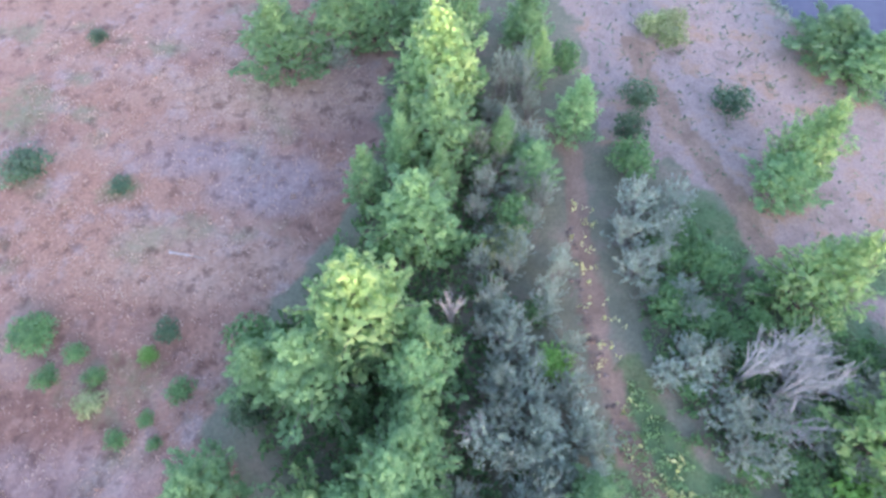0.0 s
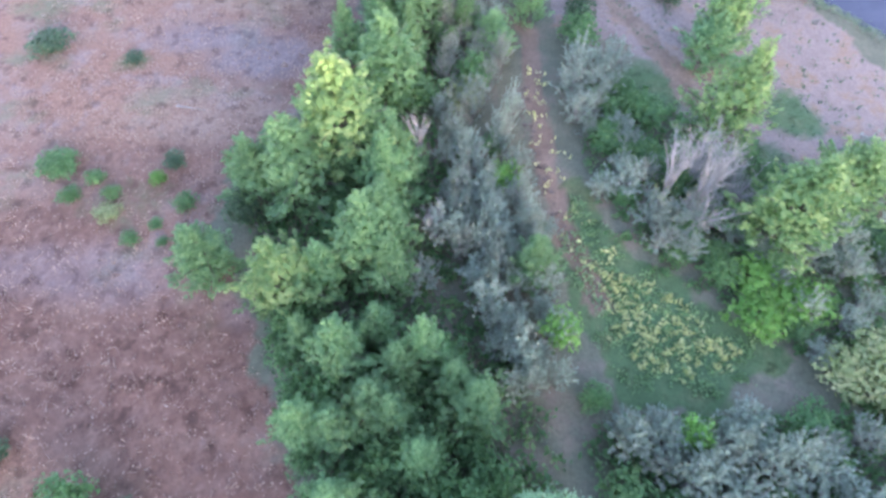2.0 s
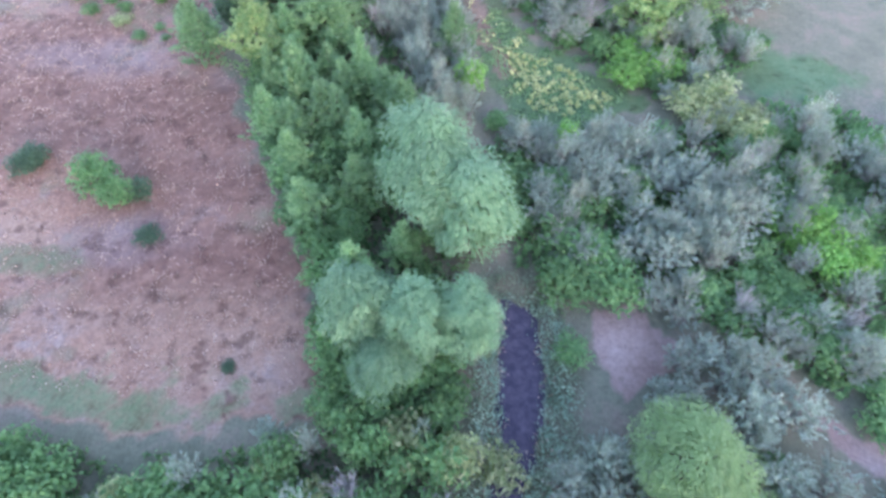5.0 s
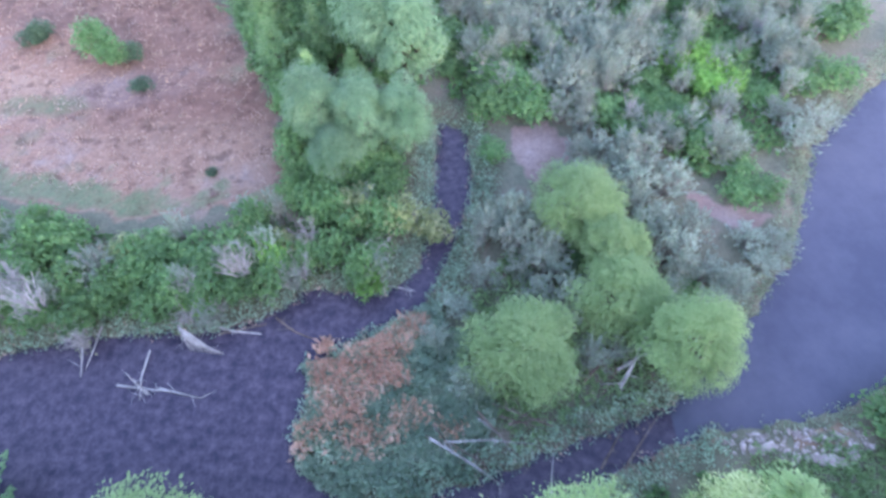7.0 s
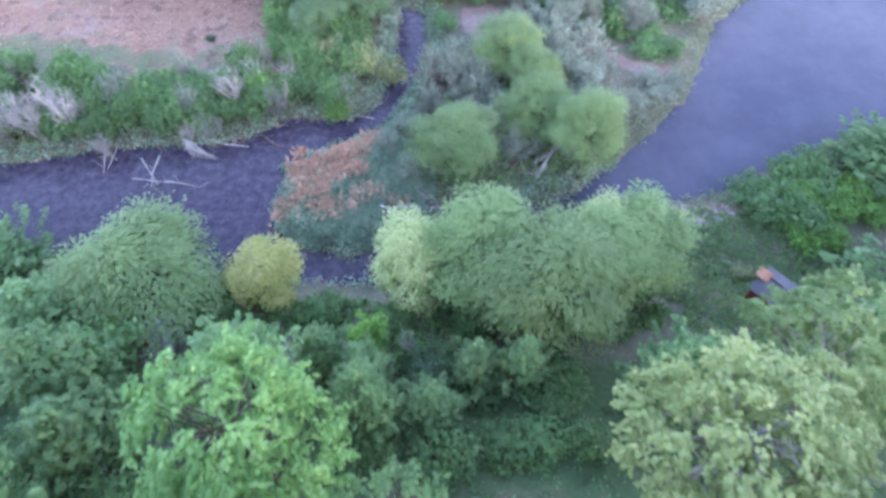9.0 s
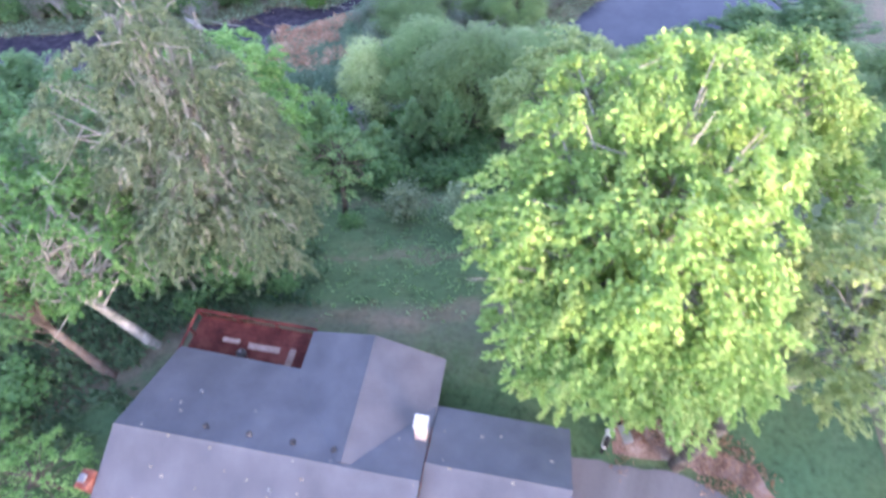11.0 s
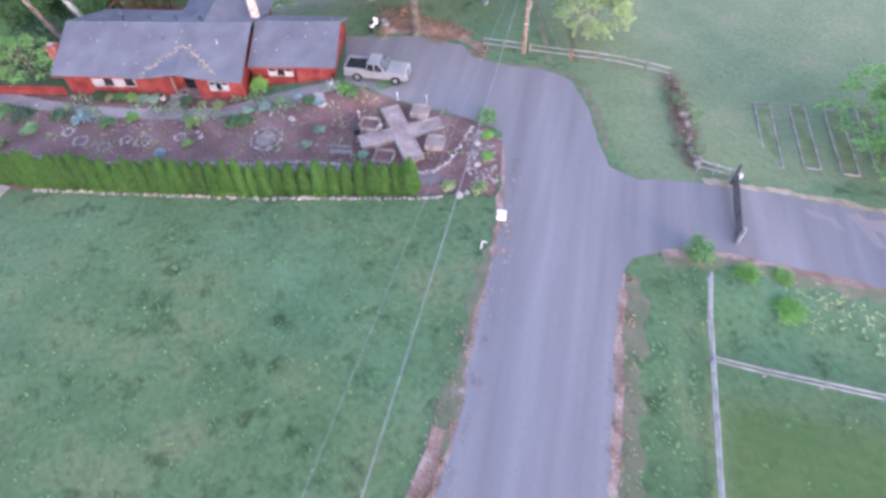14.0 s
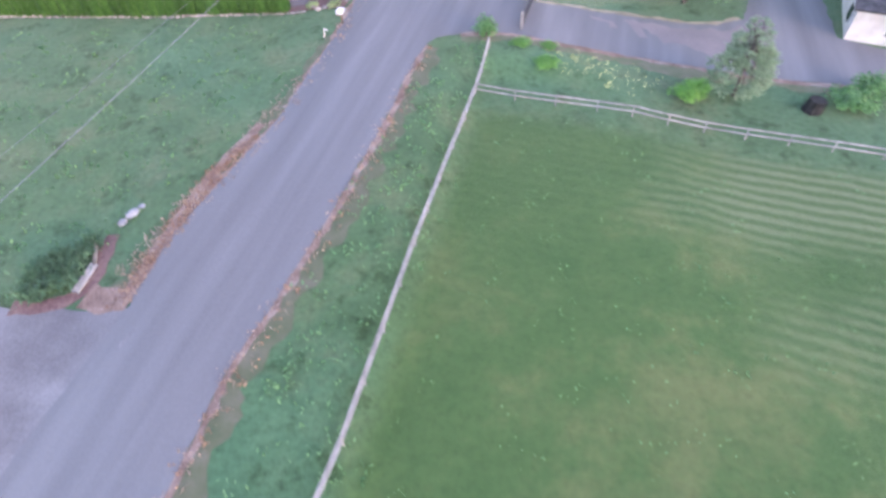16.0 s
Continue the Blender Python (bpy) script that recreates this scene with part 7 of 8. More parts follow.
for z in (0.15, 0.4, 0.65, 0.9, 1.12):
    part("bar", cylinder(bmesh.new(), (-2.7, 0, z), (2.7, 0, z), 0.05, 0.05, 8), METAL_DARK, gate)
for x in (-2.7, -0.9, 0.9, 2.7):
    part("upright", cylinder(bmesh.new(), (x, 0, 0.1), (x, 0, 1.17), 0.05, 0.05, 8), METAL_DARK, gate)
for x in (-2.95, 2.95):
    part("gate_post", cylinder(bmesh.new(), (x, 0, -0.3), (x, 0, 1.6), 0.12, 0.11, 10), METAL_DARK if x < 0 else RAIL_WOOD, gate)
ob = thing("gate_opener", on_ground(35.3, -24.9, 0), "grey gate opener box on a post", "gate opener")
part("post", cylinder(bmesh.new(), (0, 0, -0.2), (0, 0, 0.9), 0.05, 0.05, 8), METAL_GREY, ob)
part("housing", cube(-0.18, 0.18, -0.15, 0.15, 0.7, 1.1, bevel=0.03), WHITE, ob)

pole = thing("utility_pole", on_ground(24.3, -6.8, 0), "brown wooden utility pole with white transformer", "utility pole")
part("shaft", cylinder(bmesh.new(), (0, 0, -0.5), (0, 0, 9.0), 0.17, 0.12, 12), POLE_WOOD, pole)
tr = part("transformer", cylinder(bmesh.new(), (-0.42, -0.1, 6.4), (-0.42, -0.1, 7.5), 0.28, 0.28, 14), WHITE, pole, "white transformer can")
part("transformer_lid", cylinder(bmesh.new(), (-0.42, -0.1, 7.5), (-0.42, -0.1, 7.6), 0.29, 0.15, 14), METAL_GREY, tr)
part("bushing", cylinder(bmesh.new(), (-0.42, -0.1, 7.6), (-0.42, -0.1, 7.85), 0.05, 0.03, 8), METAL_GREY, tr)
part("crossarm", cube(-0.75, 0.3, -0.06, 0.06, 8.45, 8.57), POLE_WOOD, pole)
for x in (-0.7, 0.2):
    part("insulator", cylinder(bmesh.new(), (x, 0, 8.57), (x, 0, 8.8), 0.06, 0.04, 8), WHITE, pole)
part("brace", cylinder(bmesh.new(), (-0.7, 0.07, 8.47), (0, 0.1, 7.9), 0.02, 0.02, 6), METAL_GREY, pole)
for z in (4.2, 2.8):
    part("bracket", cube(-0.22, 0.22, -0.2, -0.1, z, z + 0.12), METAL_GREY, pole)
part("conduit", cylinder(bmesh.new(), (0.17, -0.1, 0.0), (0.15, -0.1, 5.5), 0.035, 0.035, 6), METAL_GREY, pole)


def wire(a, b, sag, r, label):
    pts = []
    for i in range(25):
        t = i / 24
        pts.append((Vector(a).lerp(Vector(b), t) - Vector((0, 0, sag * 4 * t * (1 - t))), r))
    tagged(place("power_line", data_mesh("power_line", *tubes([pts], 6), WIRE, True)), label, "power line", "power lines")


wire((24.2, -6.8, 8.75), (-15.9, -98.8, 9.2), 1.2, 0.022, "grey overhead power line above the lane")
wire((23.6, -6.8, 8.75), (-20.6, -98.8, 9.2), 1.2, 0.011, "thin overhead power line above the lane")
wire((24.3, -6.8, 6.2), (27.6, -7.9, 0.2), 0.0, 0.012, "thin guy wire beside the pole")

mail = thing("mailbox", on_ground(17.75, -26.1, 0, -20), "pair of white mailboxes on a post beside the lane", "mailbox")
part("post", cube(-0.06, 0.06, -0.06, 0.06, -0.2, 0.95), POST_WOOD, mail)
part("shelf", cube(-0.3, 0.3, -0.45, 0.45, 0.95, 1.0), POST_WOOD, mail)
for y in (-0.22, 0.22):
    prof = [(y - 0.15, 1.0), (y + 0.15, 1.0)] + [(y + 0.15 * math.cos(k * math.pi / 6), 1.2 + 0.15 * math.sin(k * math.pi / 6)) for k in range(7)]
    bx = part("box", prism(bmesh.new(), prof, -0.3, 0.3), WHITE, mail)
    part("door", cube(0.3, 0.32, y - 0.13, y + 0.13, 1.02, 1.28), METAL_GREY, bx)
stake = thing("white_stake", on_ground(16.1, -27.6, 0), "bent white plastic stake on the verge", "stake")
part("stake", bm=cylinder(bmesh.new(), (0, 0, -0.1), (0.1, 0.05, 0.7), 0.05, 0.04, 8), material=WHITE, parent=stake)
part("cross_piece", cylinder(bmesh.new(), (0.1, 0.05, 0.65), (0.4, 0.15, 0.5), 0.04, 0.04, 8), WHITE, stake)
for x, y, s in ((3.55, -47.0, 0.62), (4.05, -46.4, 0.8), (4.5, -45.9, 0.5)):
    me = bpy.data.meshes.new("boulder")
    bm = rock_bm(random.Random(int(x * 10)), 1.1, 0.75, 0.6, 2)
    bm.to_mesh(me)
    bm.free()
    me.materials.append(PALE_STONE)
    b = place("boulder", me, at=on_ground(x, y, s * 0.15, 45, (s, s, s)))
    tagged(b, "pale grey boulder lying on the lawn", "boulder", "row of boulders on the lawn")
head = thing("culvert_headwall", on_ground(2.3, -50.4, 0), "old plank headwall at a ditch by the turnout", "culvert")
for (x0, y0), (x1, y1) in (((-0.4, -1.6), (0.2, 0.3)), ((-0.15, -1.7), (0.45, 0.2)), ((0.3, 0.2), (0.1, 1.6)), ((0.1, 1.6), (-0.4, 2.2))):
    part("timber", cylinder(bmesh.new(), (x0, y0, 0.15), (x1, y1, 0.2), 0.12, 0.12, 8), RAIL_WOOD if x0 < 0 and y0 < 0 else DRIFT, head)
blades("ditch_grass", [(-0.5, -52), (2, -51.6), (2.2, -48.4), (0.4, -47.8), (-1, -49.6)], 260, 0.08, LEAF["dark"], "dark rank grass in the ditch", "grass", 72, 0.6, 7, 0.3)
stump = thing("tree_stump", on_ground(51.0, -43.4, 0), "dark charred tree stump in the grass", "stump")
part("stump", cylinder(bmesh.new(), (0, 0, -0.1), (0.1, 0, 0.9), 0.75, 0.6, 11), RUBBER, stump)
part("root", cylinder(bmesh.new(), (0.4, 0.1, 0.5), (1.3, 0.3, 0.1), 0.2, 0.08, 7), RUBBER, stump)

# vegetable beds on the east lawn
for i, (x, y) in enumerate(((41.3, -19.4), (44.2, -19.9), (46.7, -21.0), (49.4, -21.2))):
    t = thing("vegetable_bed", on_ground(x, y, 0, 68), "long grassy vegetable bed edged with pale boards", "vegetable bed", "vegetable beds")
    for s in (-1, 1):
        part("side_board", cube(-3.9, 3.9, s * 0.6 - 0.04, s * 0.6 + 0.04, -0.1, 0.14), BED_WOOD, t)
        part("end_board", cube(s * 3.9 - 0.06, s * 3.9 + 0.06, -0.54, 0.54, -0.1, 0.14), BED_WOOD, t)
    part("bed_soil", cube(-3.84, 3.84, -0.54, 0.54, -0.1, 0.1), mat("weedy_soil", [(0.08, 0.14, 0.06), (0.13, 0.19, 0.08), (0.2, 0.22, 0.12)], 0.8), t)

# white neighbour house
nh = thing("white_house", pose(58.8, -35.0, ground_z(58.6, -35), 0, 0, -32), "white house with dark roof beside the side lane", "house")
part("wall", cube(0, 12, 0, 0.2, -0.5, 2.7), CREAM, nh)
part("wall", cube(0, 0.2, 0.2, 14, -0.5, 2.7), CREAM, nh)
part("wall", cube(11.8, 12, 0.2, 14, -0.5, 2.7), CREAM, nh)
part("wall", cube(0.2, 11.8, 13.8, 14, -0.5, 2.7), CREAM, nh)
part("roof_slope", slab(bmesh.new(), [(-0.4, -0.4, 2.75), (12.4, -0.4, 2.75), (12.4, 7, 4.9), (-0.4, 7, 4.9)], 0.15), METAL_DARK, nh, "dark roof")
part("roof_slope", slab(bmesh.new(), [(-0.4, 7.02, 4.9), (12.4, 7.02, 4.9), (12.4, 14.4, 2.75), (-0.4, 14.4, 2.75)], 0.15), METAL_DARK, nh, "dark roof")
win = part("window", cube(-0.06, 0.02, 1.2, 2.8, 0.7, 2.1), WHITE, nh)
part("pane", cube(-0.09, -0.065, 1.3, 2.7, 0.8, 2.0), GLASS_DARK, win)
win = part("window", cube(2.5, 4.1, -0.06, 0.02, 0.7, 2.1), WHITE, nh)
part("pane", cube(2.6, 4.0, -0.09, -0.065, 0.8, 2.0), GLASS_DARK, win)
# small red shed down the slope
sx, sy = 30.6, 44.2
shed = thing("shed", on_ground(sx, sy, 0, 38), "small red shed with two grey roof halves", "shed")
part("wall", cube(-1.6, 1.6, -1.5, 1.5, -0.6, 2.0), RED_WALL, shed)
part("roof_slope", slab(bmesh.new(), [(-1.9, -1.8, 2.0), (0.1, -1.8, 2.5), (0.1, 1.8, 2.5), (-1.9, 1.8, 2.0)], 0.1), SHINGLE, shed)
part("roof_slope", slab(bmesh.new(), [(0.35, -1.8, 2.5), (2.0, -1.8, 2.0), (2.0, 1.8, 2.0), (0.35, 1.8, 2.5)], 0.1), SHINGLE, shed)
part("tarp", cube(-0.6, 0.8, 1.0, 2.3, 2.5, 2.66, bevel=0.04), TERRACOTTA, shed, "orange tarpaulin on the roof")


# ---- drift wood by the water ----
def log(pts, r, material, label, sides=8, twigs=0, seed=1):
    rng3 = random.Random(seed)
    n = len(pts)
    path = [(Vector(p), r * (1 - 0.65 * i / (n - 1))) for i, p in enumerate(pts)]
    paths = [path]
    for _ in range(twigs):
        i = rng3.randrange(n - 1)
        q = Vector(pts[i]).lerp(Vector(pts[i + 1]), rng3.random())
        e = q + Vector((rng3.gauss(0, 0.7), rng3.gauss(0, 0.7), rng3.uniform(0.1, 0.9)))
        paths.append([(q, r * 0.3), (e, r * 0.08)])
    tagged(place("log", data_mesh("log", *tubes(paths, sides), material, True)), label, "log", "drift wood")


W = WATER_Z
log([(9.3, 61.6, W + 0.9), (11.5, 65, W + 2.2), (14.2, 68.7, W + 3.6), (15.5, 70.5, W + 5)], 0.22, DEAD_WOOD, "bleached dead trunk leaning from the willow", twigs=8, seed=2)
log([(5.3, 60.3, W + 0.6), (7.6, 61.2, W + 0.8), (9.2, 63.4, W + 1.0), (9.4, 66, W + 1.4)], 0.16, DRIFT, "curved brown fallen trunk under the willows", twigs=3, seed=3)
for i, (a, b) in enumerate((((-9.4, 57.3), (-4.6, 54.2)), ((-8.6, 58.2), (-5.4, 54.0)), ((-4.6, 58.9), (-1.1, 55.1)), ((-2.6, 59.0), (3.4, 57.6)), ((-1.8, 58.2), (3.8, 58.6)), ((-7.6, 56.9), (-3.4, 54.6)))):
    log([(*a, W + 1.6), ((a[0] + b[0]) / 2 + 0.25, (a[1] + b[1]) / 2 + 0.3 * (-1) ** i, W + 1.5), (*b, W + 0.35)], 0.09, DRIFT if i != 2 else DEAD_WOOD, "fallen branch lying on the reeds", twigs=9, seed=10 + i)
for i, (a, b) in enumerate((((-27, 72.6), (-22.8, 72.9)), ((-31.4, 68.6), (-25.2, 70.4)), ((-30.8, 68.2), (-26, 69.3)), ((-39.6, 62.9), (-35.1, 62.3)), ((-35.4, 62.5), (-31.1, 61.5)), ((-14.4, 73.8), (-10.6, 73.0)))):
    log([(*a, W + 0.12), ((a[0] + b[0]) / 2, (a[1] + b[1]) / 2, W + 0.16), (*b, W + 0.08)], 0.13, DEAD_WOOD if i > 2 else DRIFT, "pale log half sunk in the channel", twigs=5, seed=30 + i)
log([(-36.4, 62.1, W - 0.3), (-36.5, 62.2, W + 2.2), (-36.6, 62.5, W + 4.3)], 0.11, DEAD_WOOD, "bare dead stem standing in the water", twigs=7, seed=41)
for k in range(9):
    log([(-34.6 + 0.2 * k, 68.6 - 0.12 * k, W + 1.3), (-33.8 + 0.3 * k, 67.4 - 0.1 * k, W + 0.7), (-33.2 + 0.42 * k, 66.4 - 0.05 * k, W + 0.05)], 0.1, DEAD_WOOD, "splayed bleached root in the channel", 5, 2, 50 + k)
log([(-61, 161.3, -17.9), (-58.8, 161, -17.85), (-56.8, 160.7, -17.9)], 0.12, DEAD_WOOD, "white fallen pole on the field", twigs=3, seed=70)
log([(-46.2, 142.5, -17.9), (-45, 142, -17.8), (-43.8, 141.7, -17.9)], 0.12, DEAD_WOOD, "white fallen pole on the field", twigs=2, seed=71)
log([(13.6, 40.4, -15.2), (15.2, 40.1, -15.2), (16.7, 39.7, -15.4)], 0.12, DEAD_WOOD, "white fallen pole on the river slope", twigs=2, seed=72)


# ---- the large trees round the house ----
def big_tree(name, x, y, h, trunk_h, crown, leaf_key, label, seed, dense, size, aspect, hang, lean=(0, 0), bark=BARK, trunk_r=0.35, bare=0, droop=0.3, per=7):
    """Crown is a list of (dx, dy, dz, radius, clumps); each clump is a fan of twigs that rise or droop."""
    rng2 = np.random.default_rng(seed)
    t = thing(name, on_ground(x, y, -0.1), label, "tree")
    clumps, sprays = [], []
    for cx, cy, cz, r, n in crown:
        for i in range(n):
            z = 1 - (i + 0.5) / n * 1.55
            ring = math.sqrt(max(0, 1 - z * z))
            a = i * 2.399 + rng2.uniform(-0.4, 0.4)
            s = r * rng2.uniform(0.16, 0.34)
            q = rng2.uniform(0.62, 0.98)
            o = Vector((cx + ring * math.cos(a) * r * q, cy + ring * math.sin(a) * r * q, cz + z * r * 0.8))
            clumps.append((o, s))
            for j in range(per):
                b = a + rng2.normal(0, 1.0)
                ln = s * rng2.uniform(0.7, 1.5)
                tip = o + Vector((math.cos(b) * ln, math.sin(b) * ln, rng2.normal(0.1, 0.3) * s - droop * ln))
                sprays.append((o + Vector((rng2.normal(0, s * 0.2), rng2.normal(0, s * 0.2), s * rng2.uniform(0, 0.5))), tip, s * rng2.uniform(0.16, 0.3)))
    c, nn, dd = spray_leaves(sprays, dense, rng2)
    place("crown", leaf_mesh("crown", c, nn, np.full(len(c), size), aspect, LEAF[leaf_key], rng2, hang, dd), t)
    paths = []
    top = Vector((lean[0], lean[1], trunk_h))
    paths.append([((0, 0, -0.4), trunk_r * 1.3), (top * 0.3, trunk_r), (top * 0.7, trunk_r * 0.7), (top, trunk_r * 0.45)])
    for i, (p2, s) in enumerate(clumps):
        if i % 2 == 0:
            p0 = top * rng2.uniform(0.45, 0.95)
            paths.append([(p0, trunk_r * 0.3), (p0.lerp(p2, 0.5) + Vector((0, 0, 0.4)), trunk_r * 0.18), (p2, 0.03)])
            for _ in range(bare):
                q = p0.lerp(p2, rng2.uniform(0.5, 1))
                e = q + Vector(rng2.normal(0, 1.0, 3))
                paths.append([(q, 0.05), (q.lerp(e, 0.5) + Vector(rng2.normal(0, 0.15, 3)), 0.035), (e, 0.012)])
    place("trunk", data_mesh("trunk", *tubes(paths, 5), bark, True), t)
    return t


big_tree("lichen_hung_tree", -11.2, 12.8, 16, 16, [(-0.8, 2, 16.8, 3.0, 44), (-1.2, 2.6, 19.2, 2.0, 26), (0, 0.5, 11.5, 5.6, 60), (1.2, 1.5, 15.0, 3.4, 30), (-4, 1.4, 15, 3.6, 30), (-4.6, 0.6, 11, 3.6, 26), (3.2, -1.2, 9, 3.4, 32), (-3, -0.6, 9, 3.4, 28), (0.6, 2, 8, 3.6, 22)], "moss",
         "tall grey tree hung with lichen behind the deck", 801, 24, 0.06, 2.8, 0.7, (0.4, 0.5), PALE_BARK, 0.42, 3, 0.75, 8)
lichen_rng = np.random.default_rng(31)
lichen = []
for i in range(240):
    a, z = i * 2.399, lichen_rng.uniform(7, 19)
    d = 5.2 * math.sqrt(max(0.05, 1 - ((z - 9.5) / 8.2) ** 2)) * lichen_rng.uniform(0.75, 1.08)
    o = (d * math.cos(a), d * math.sin(a) + 0.5, z)
    lichen.append((o, (o[0] * 1.03, o[1] * 1.03, z - lichen_rng.uniform(0.5, 1.3)), 0.12))
lc, ln, ld = spray_leaves(lichen, 16, lichen_rng)
place("lichen", leaf_mesh("lichen", lc, ln, np.full(len(lc), 0.075), 2.6, LEAF["lichen"], lichen_rng, 0.9, ld), bpy.data.objects["lichen_hung_tree"], None, "pale grey hanging lichen tufts")
big_tree("alder_tree", -15.3, 6.2, 10, 9, [(-2.3, 2.6, 8.2, 4.2, 50), (-5.8, 2.9, 8.5, 3.6, 30), (-0.5, 2.4, 7.5, 2.6, 20)], "alder", "leaning pale-barked tree with bright green leaves", 802, 20, 0.085, 1.7, 0.5, (-3.8, 0.9), PALE_BARK, 0.3, 4)
big_tree("alder_tree", -17.3, 4.0, 9, 8, [(-4.4, 2.1, 8, 3.6, 40)], "shrub", "leaning brown-barked tree west of the house", 803, 18, 0.085, 1.7, 0.5, (-4.4, 2.6), DRIFT, 0.26, 2)
big_tree("alder_tree", -24, 14, 13, 11, [(0, 0, 9.5, 4.6, 50), (-4, 2, 9, 4, 36)], "cotton", "green alder in the wood west of the house", 804, 15, 0.1, 1.7, 0.5, (0.3, 0.3), PALE_BARK, 0.3, 1)
big_tree("alder_tree", -5.5, 22, 10, 8, [(0, 0, 6.5, 3.2, 40)], "cotton", "green alder on the slope behind the house", 814, 16, 0.09, 1.7, 0.5, (0.3, 0.3), BARK, 0.25, 1)
big_tree("maple_tree", 11.9, 5.2, 15, 11, [(0, 0, 10.2, 6.2, 88), (1.8, -1.5, 6.5, 5.6, 64), (-3.9, 1.2, 10.8, 4.2, 40), (3, 2, 13.4, 3.8, 30), (-2.5, -2, 7.0, 4.2, 32), (-2, 4.5, 14.3, 3.5, 32), (1.6, 5, 15.2, 3.4, 30)], "maple",
         "large yellow-green maple beside the driveway", 805, 26, 0.092, 1.5, 0.55, (0.3, 0.2), PALE_BARK, 0.45, 1, 0.7, 9)
# pale lime leaves carry the backlight and haze on this alder in their colour
big_tree("alder_tree", 13.5, 25, 16, 13, [(0, 0, 11.6, 5.2, 60), (-2.6, 0.6, 10, 3.8, 32), (3.6, 1.5, 10.5, 4, 32)], "lime", "tall light green alder on the slope behind the house", 815, 17, 0.11, 1.6, 0.5, (0.3, 0.2), PALE_BARK, 0.32, 1, 0.5)
big_tree("alder_tree", -14, 26, 17, 14, [(0, 0, 13, 4.6, 54), (2.8, -0.5, 11, 3.6, 30)], "fresh", "tall bright green alder behind the lichen-hung tree", 816, 17, 0.11, 1.6, 0.5, (0.2, 0.2), BARK, 0.3, 1, 0.5)
big_tree("alder_tree", 22, 31, 14, 11, [(0, 0, 9.8, 4.8, 48), (3.5, 3, 9, 4.2, 34)], "willow", "pale green alder above the river bank", 817, 15, 0.12, 1.6, 0.5, (0.2, 0.2), PALE_BARK, 0.28, 1, 0.5)
big_tree("maple_tree", 22.6, 16.6, 17, 14, [(0, 0, 13.4, 5.4, 74), (2.5, -2.5, 9.5, 4.6, 46)], "maple", "tall maple with sunlit yellow crown", 806, 23, 0.098, 1.5, 0.55, (0.2, 0.2), PALE_BARK, 0.4, 2, 0.7, 9)
big_tree("maple_tree", 22.8, 2.2, 11, 9, [(0, 0, 8.6, 4.6, 54), (3.4, 0.6, 8.2, 3.6, 34), (-1, 0.5, 5.8, 3.4, 30), (1.2, 2.6, 10.6, 3.2, 26)], "lime", "slender pale-trunked tree behind the driveway", 807, 24, 0.085, 1.7, 0.5, (0.3, 0), PALE_BARK, 0.3, 1)
big_tree("birch_tree", 27.0, 0.8, 9, 8, [(0, 0, 6.8, 2.8, 22)], "grey", "bare-topped pale tree beside the farm track", 808, 7, 0.1, 1.6, 0.45, (0.1, 0), PALE_BARK, 0.22, 3)
big_tree("willow_tree", 30.6, -5.6, 6, 4.4, [(0, 0, 3.4, 3.2, 50), (0.4, 1.2, 4.6, 2.2, 24)], "olivew", "pale green drooping tree beside the farm track", 809, 26, 0.075, 2.0, 0.5, (0, 0), PALE_BARK, 0.2, 1, 0.5)
big_tree("leafy_tree", -18.0, -2.4, 5, 3.6, [(0, 0, 2.4, 2.3, 34), (-3, 1, 2.4, 2.2, 24)], "fresh", "bushy bright green tree at the end of the house", 810, 24, 0.062, 1.6, 0.4, (0, 0), BARK, 0.14)
big_tree("leafy_tree", 48.8, -26.2, 7, 5, [(0, 0, 3.6, 4.0, 60), (3.8, 4.6, 4.2, 4.2, 50), (-0.6, 5.4, 3.6, 3.2, 26), (4.5, 0.5, 2.8, 2.6, 20)], "fresh", "spreading green tree at the bend of the side lane", 811, 18, 0.085, 1.5, 0.4, (0, 0), BARK, 0.2)
big_tree("feathery_tree", 46.4, -40.6, 5.5, 5, [(0, 0, 1.9, 2.2, 64), (0.2, 0.3, 3.4, 1.7, 40), (0.3, 0.5, 4.9, 1.0, 20)], "sage", "small feathery olive tree in the grass strip", 812, 34, 0.045, 2.4, 0.6, (0, 0), BARK, 0.1, 0, -0.2)
post = thing("standing_snag", on_ground(15.3, -2.0, 0), "bare grey standing trunk behind the driveway", "tree trunk")
part("trunk", cylinder(bmesh.new(), (0, 0, -0.3), (0.15, 0.3, 6.2), 0.42, 0.34, 12), BARK, post)
plant("bright", [(42.8, -40.6, 1.7, 1.3), (44, -39.6, 1.2, 1.0), (33.3, -35.4, 0.7, 1.1), (32.0, -32.6, 0.6, 0.9), (34.2, -33, 0.4, 0.8)])
plant("shrub", [(29.4, -30.9, 2.0, 1.1), (-22.5, -1, 3.4, 2), (-25, -3, 2.6, 1.8), (-26, 2, 4, 2.4), (-22, 3, 3, 2), (53.8, -43.6, 1.6, 1.8), (56, -42.5, 1.8, 1.6), (-14.5, 9.5, 1.6, 1.4), (-8.5, 11.5, 1.5, 1.3), (8, 12, 2, 1.4), (14, 9, 2, 1.6)])
blades("strip_flowers", [(34.5, -33.6), (42.5, -36.6), (44, -40.4), (39, -39.6), (33, -36.8)], 60, 0.04, LEAF["flower"], "pale seed heads in the grass strip", "flowers", 73, 0.35, 4, 0.3)
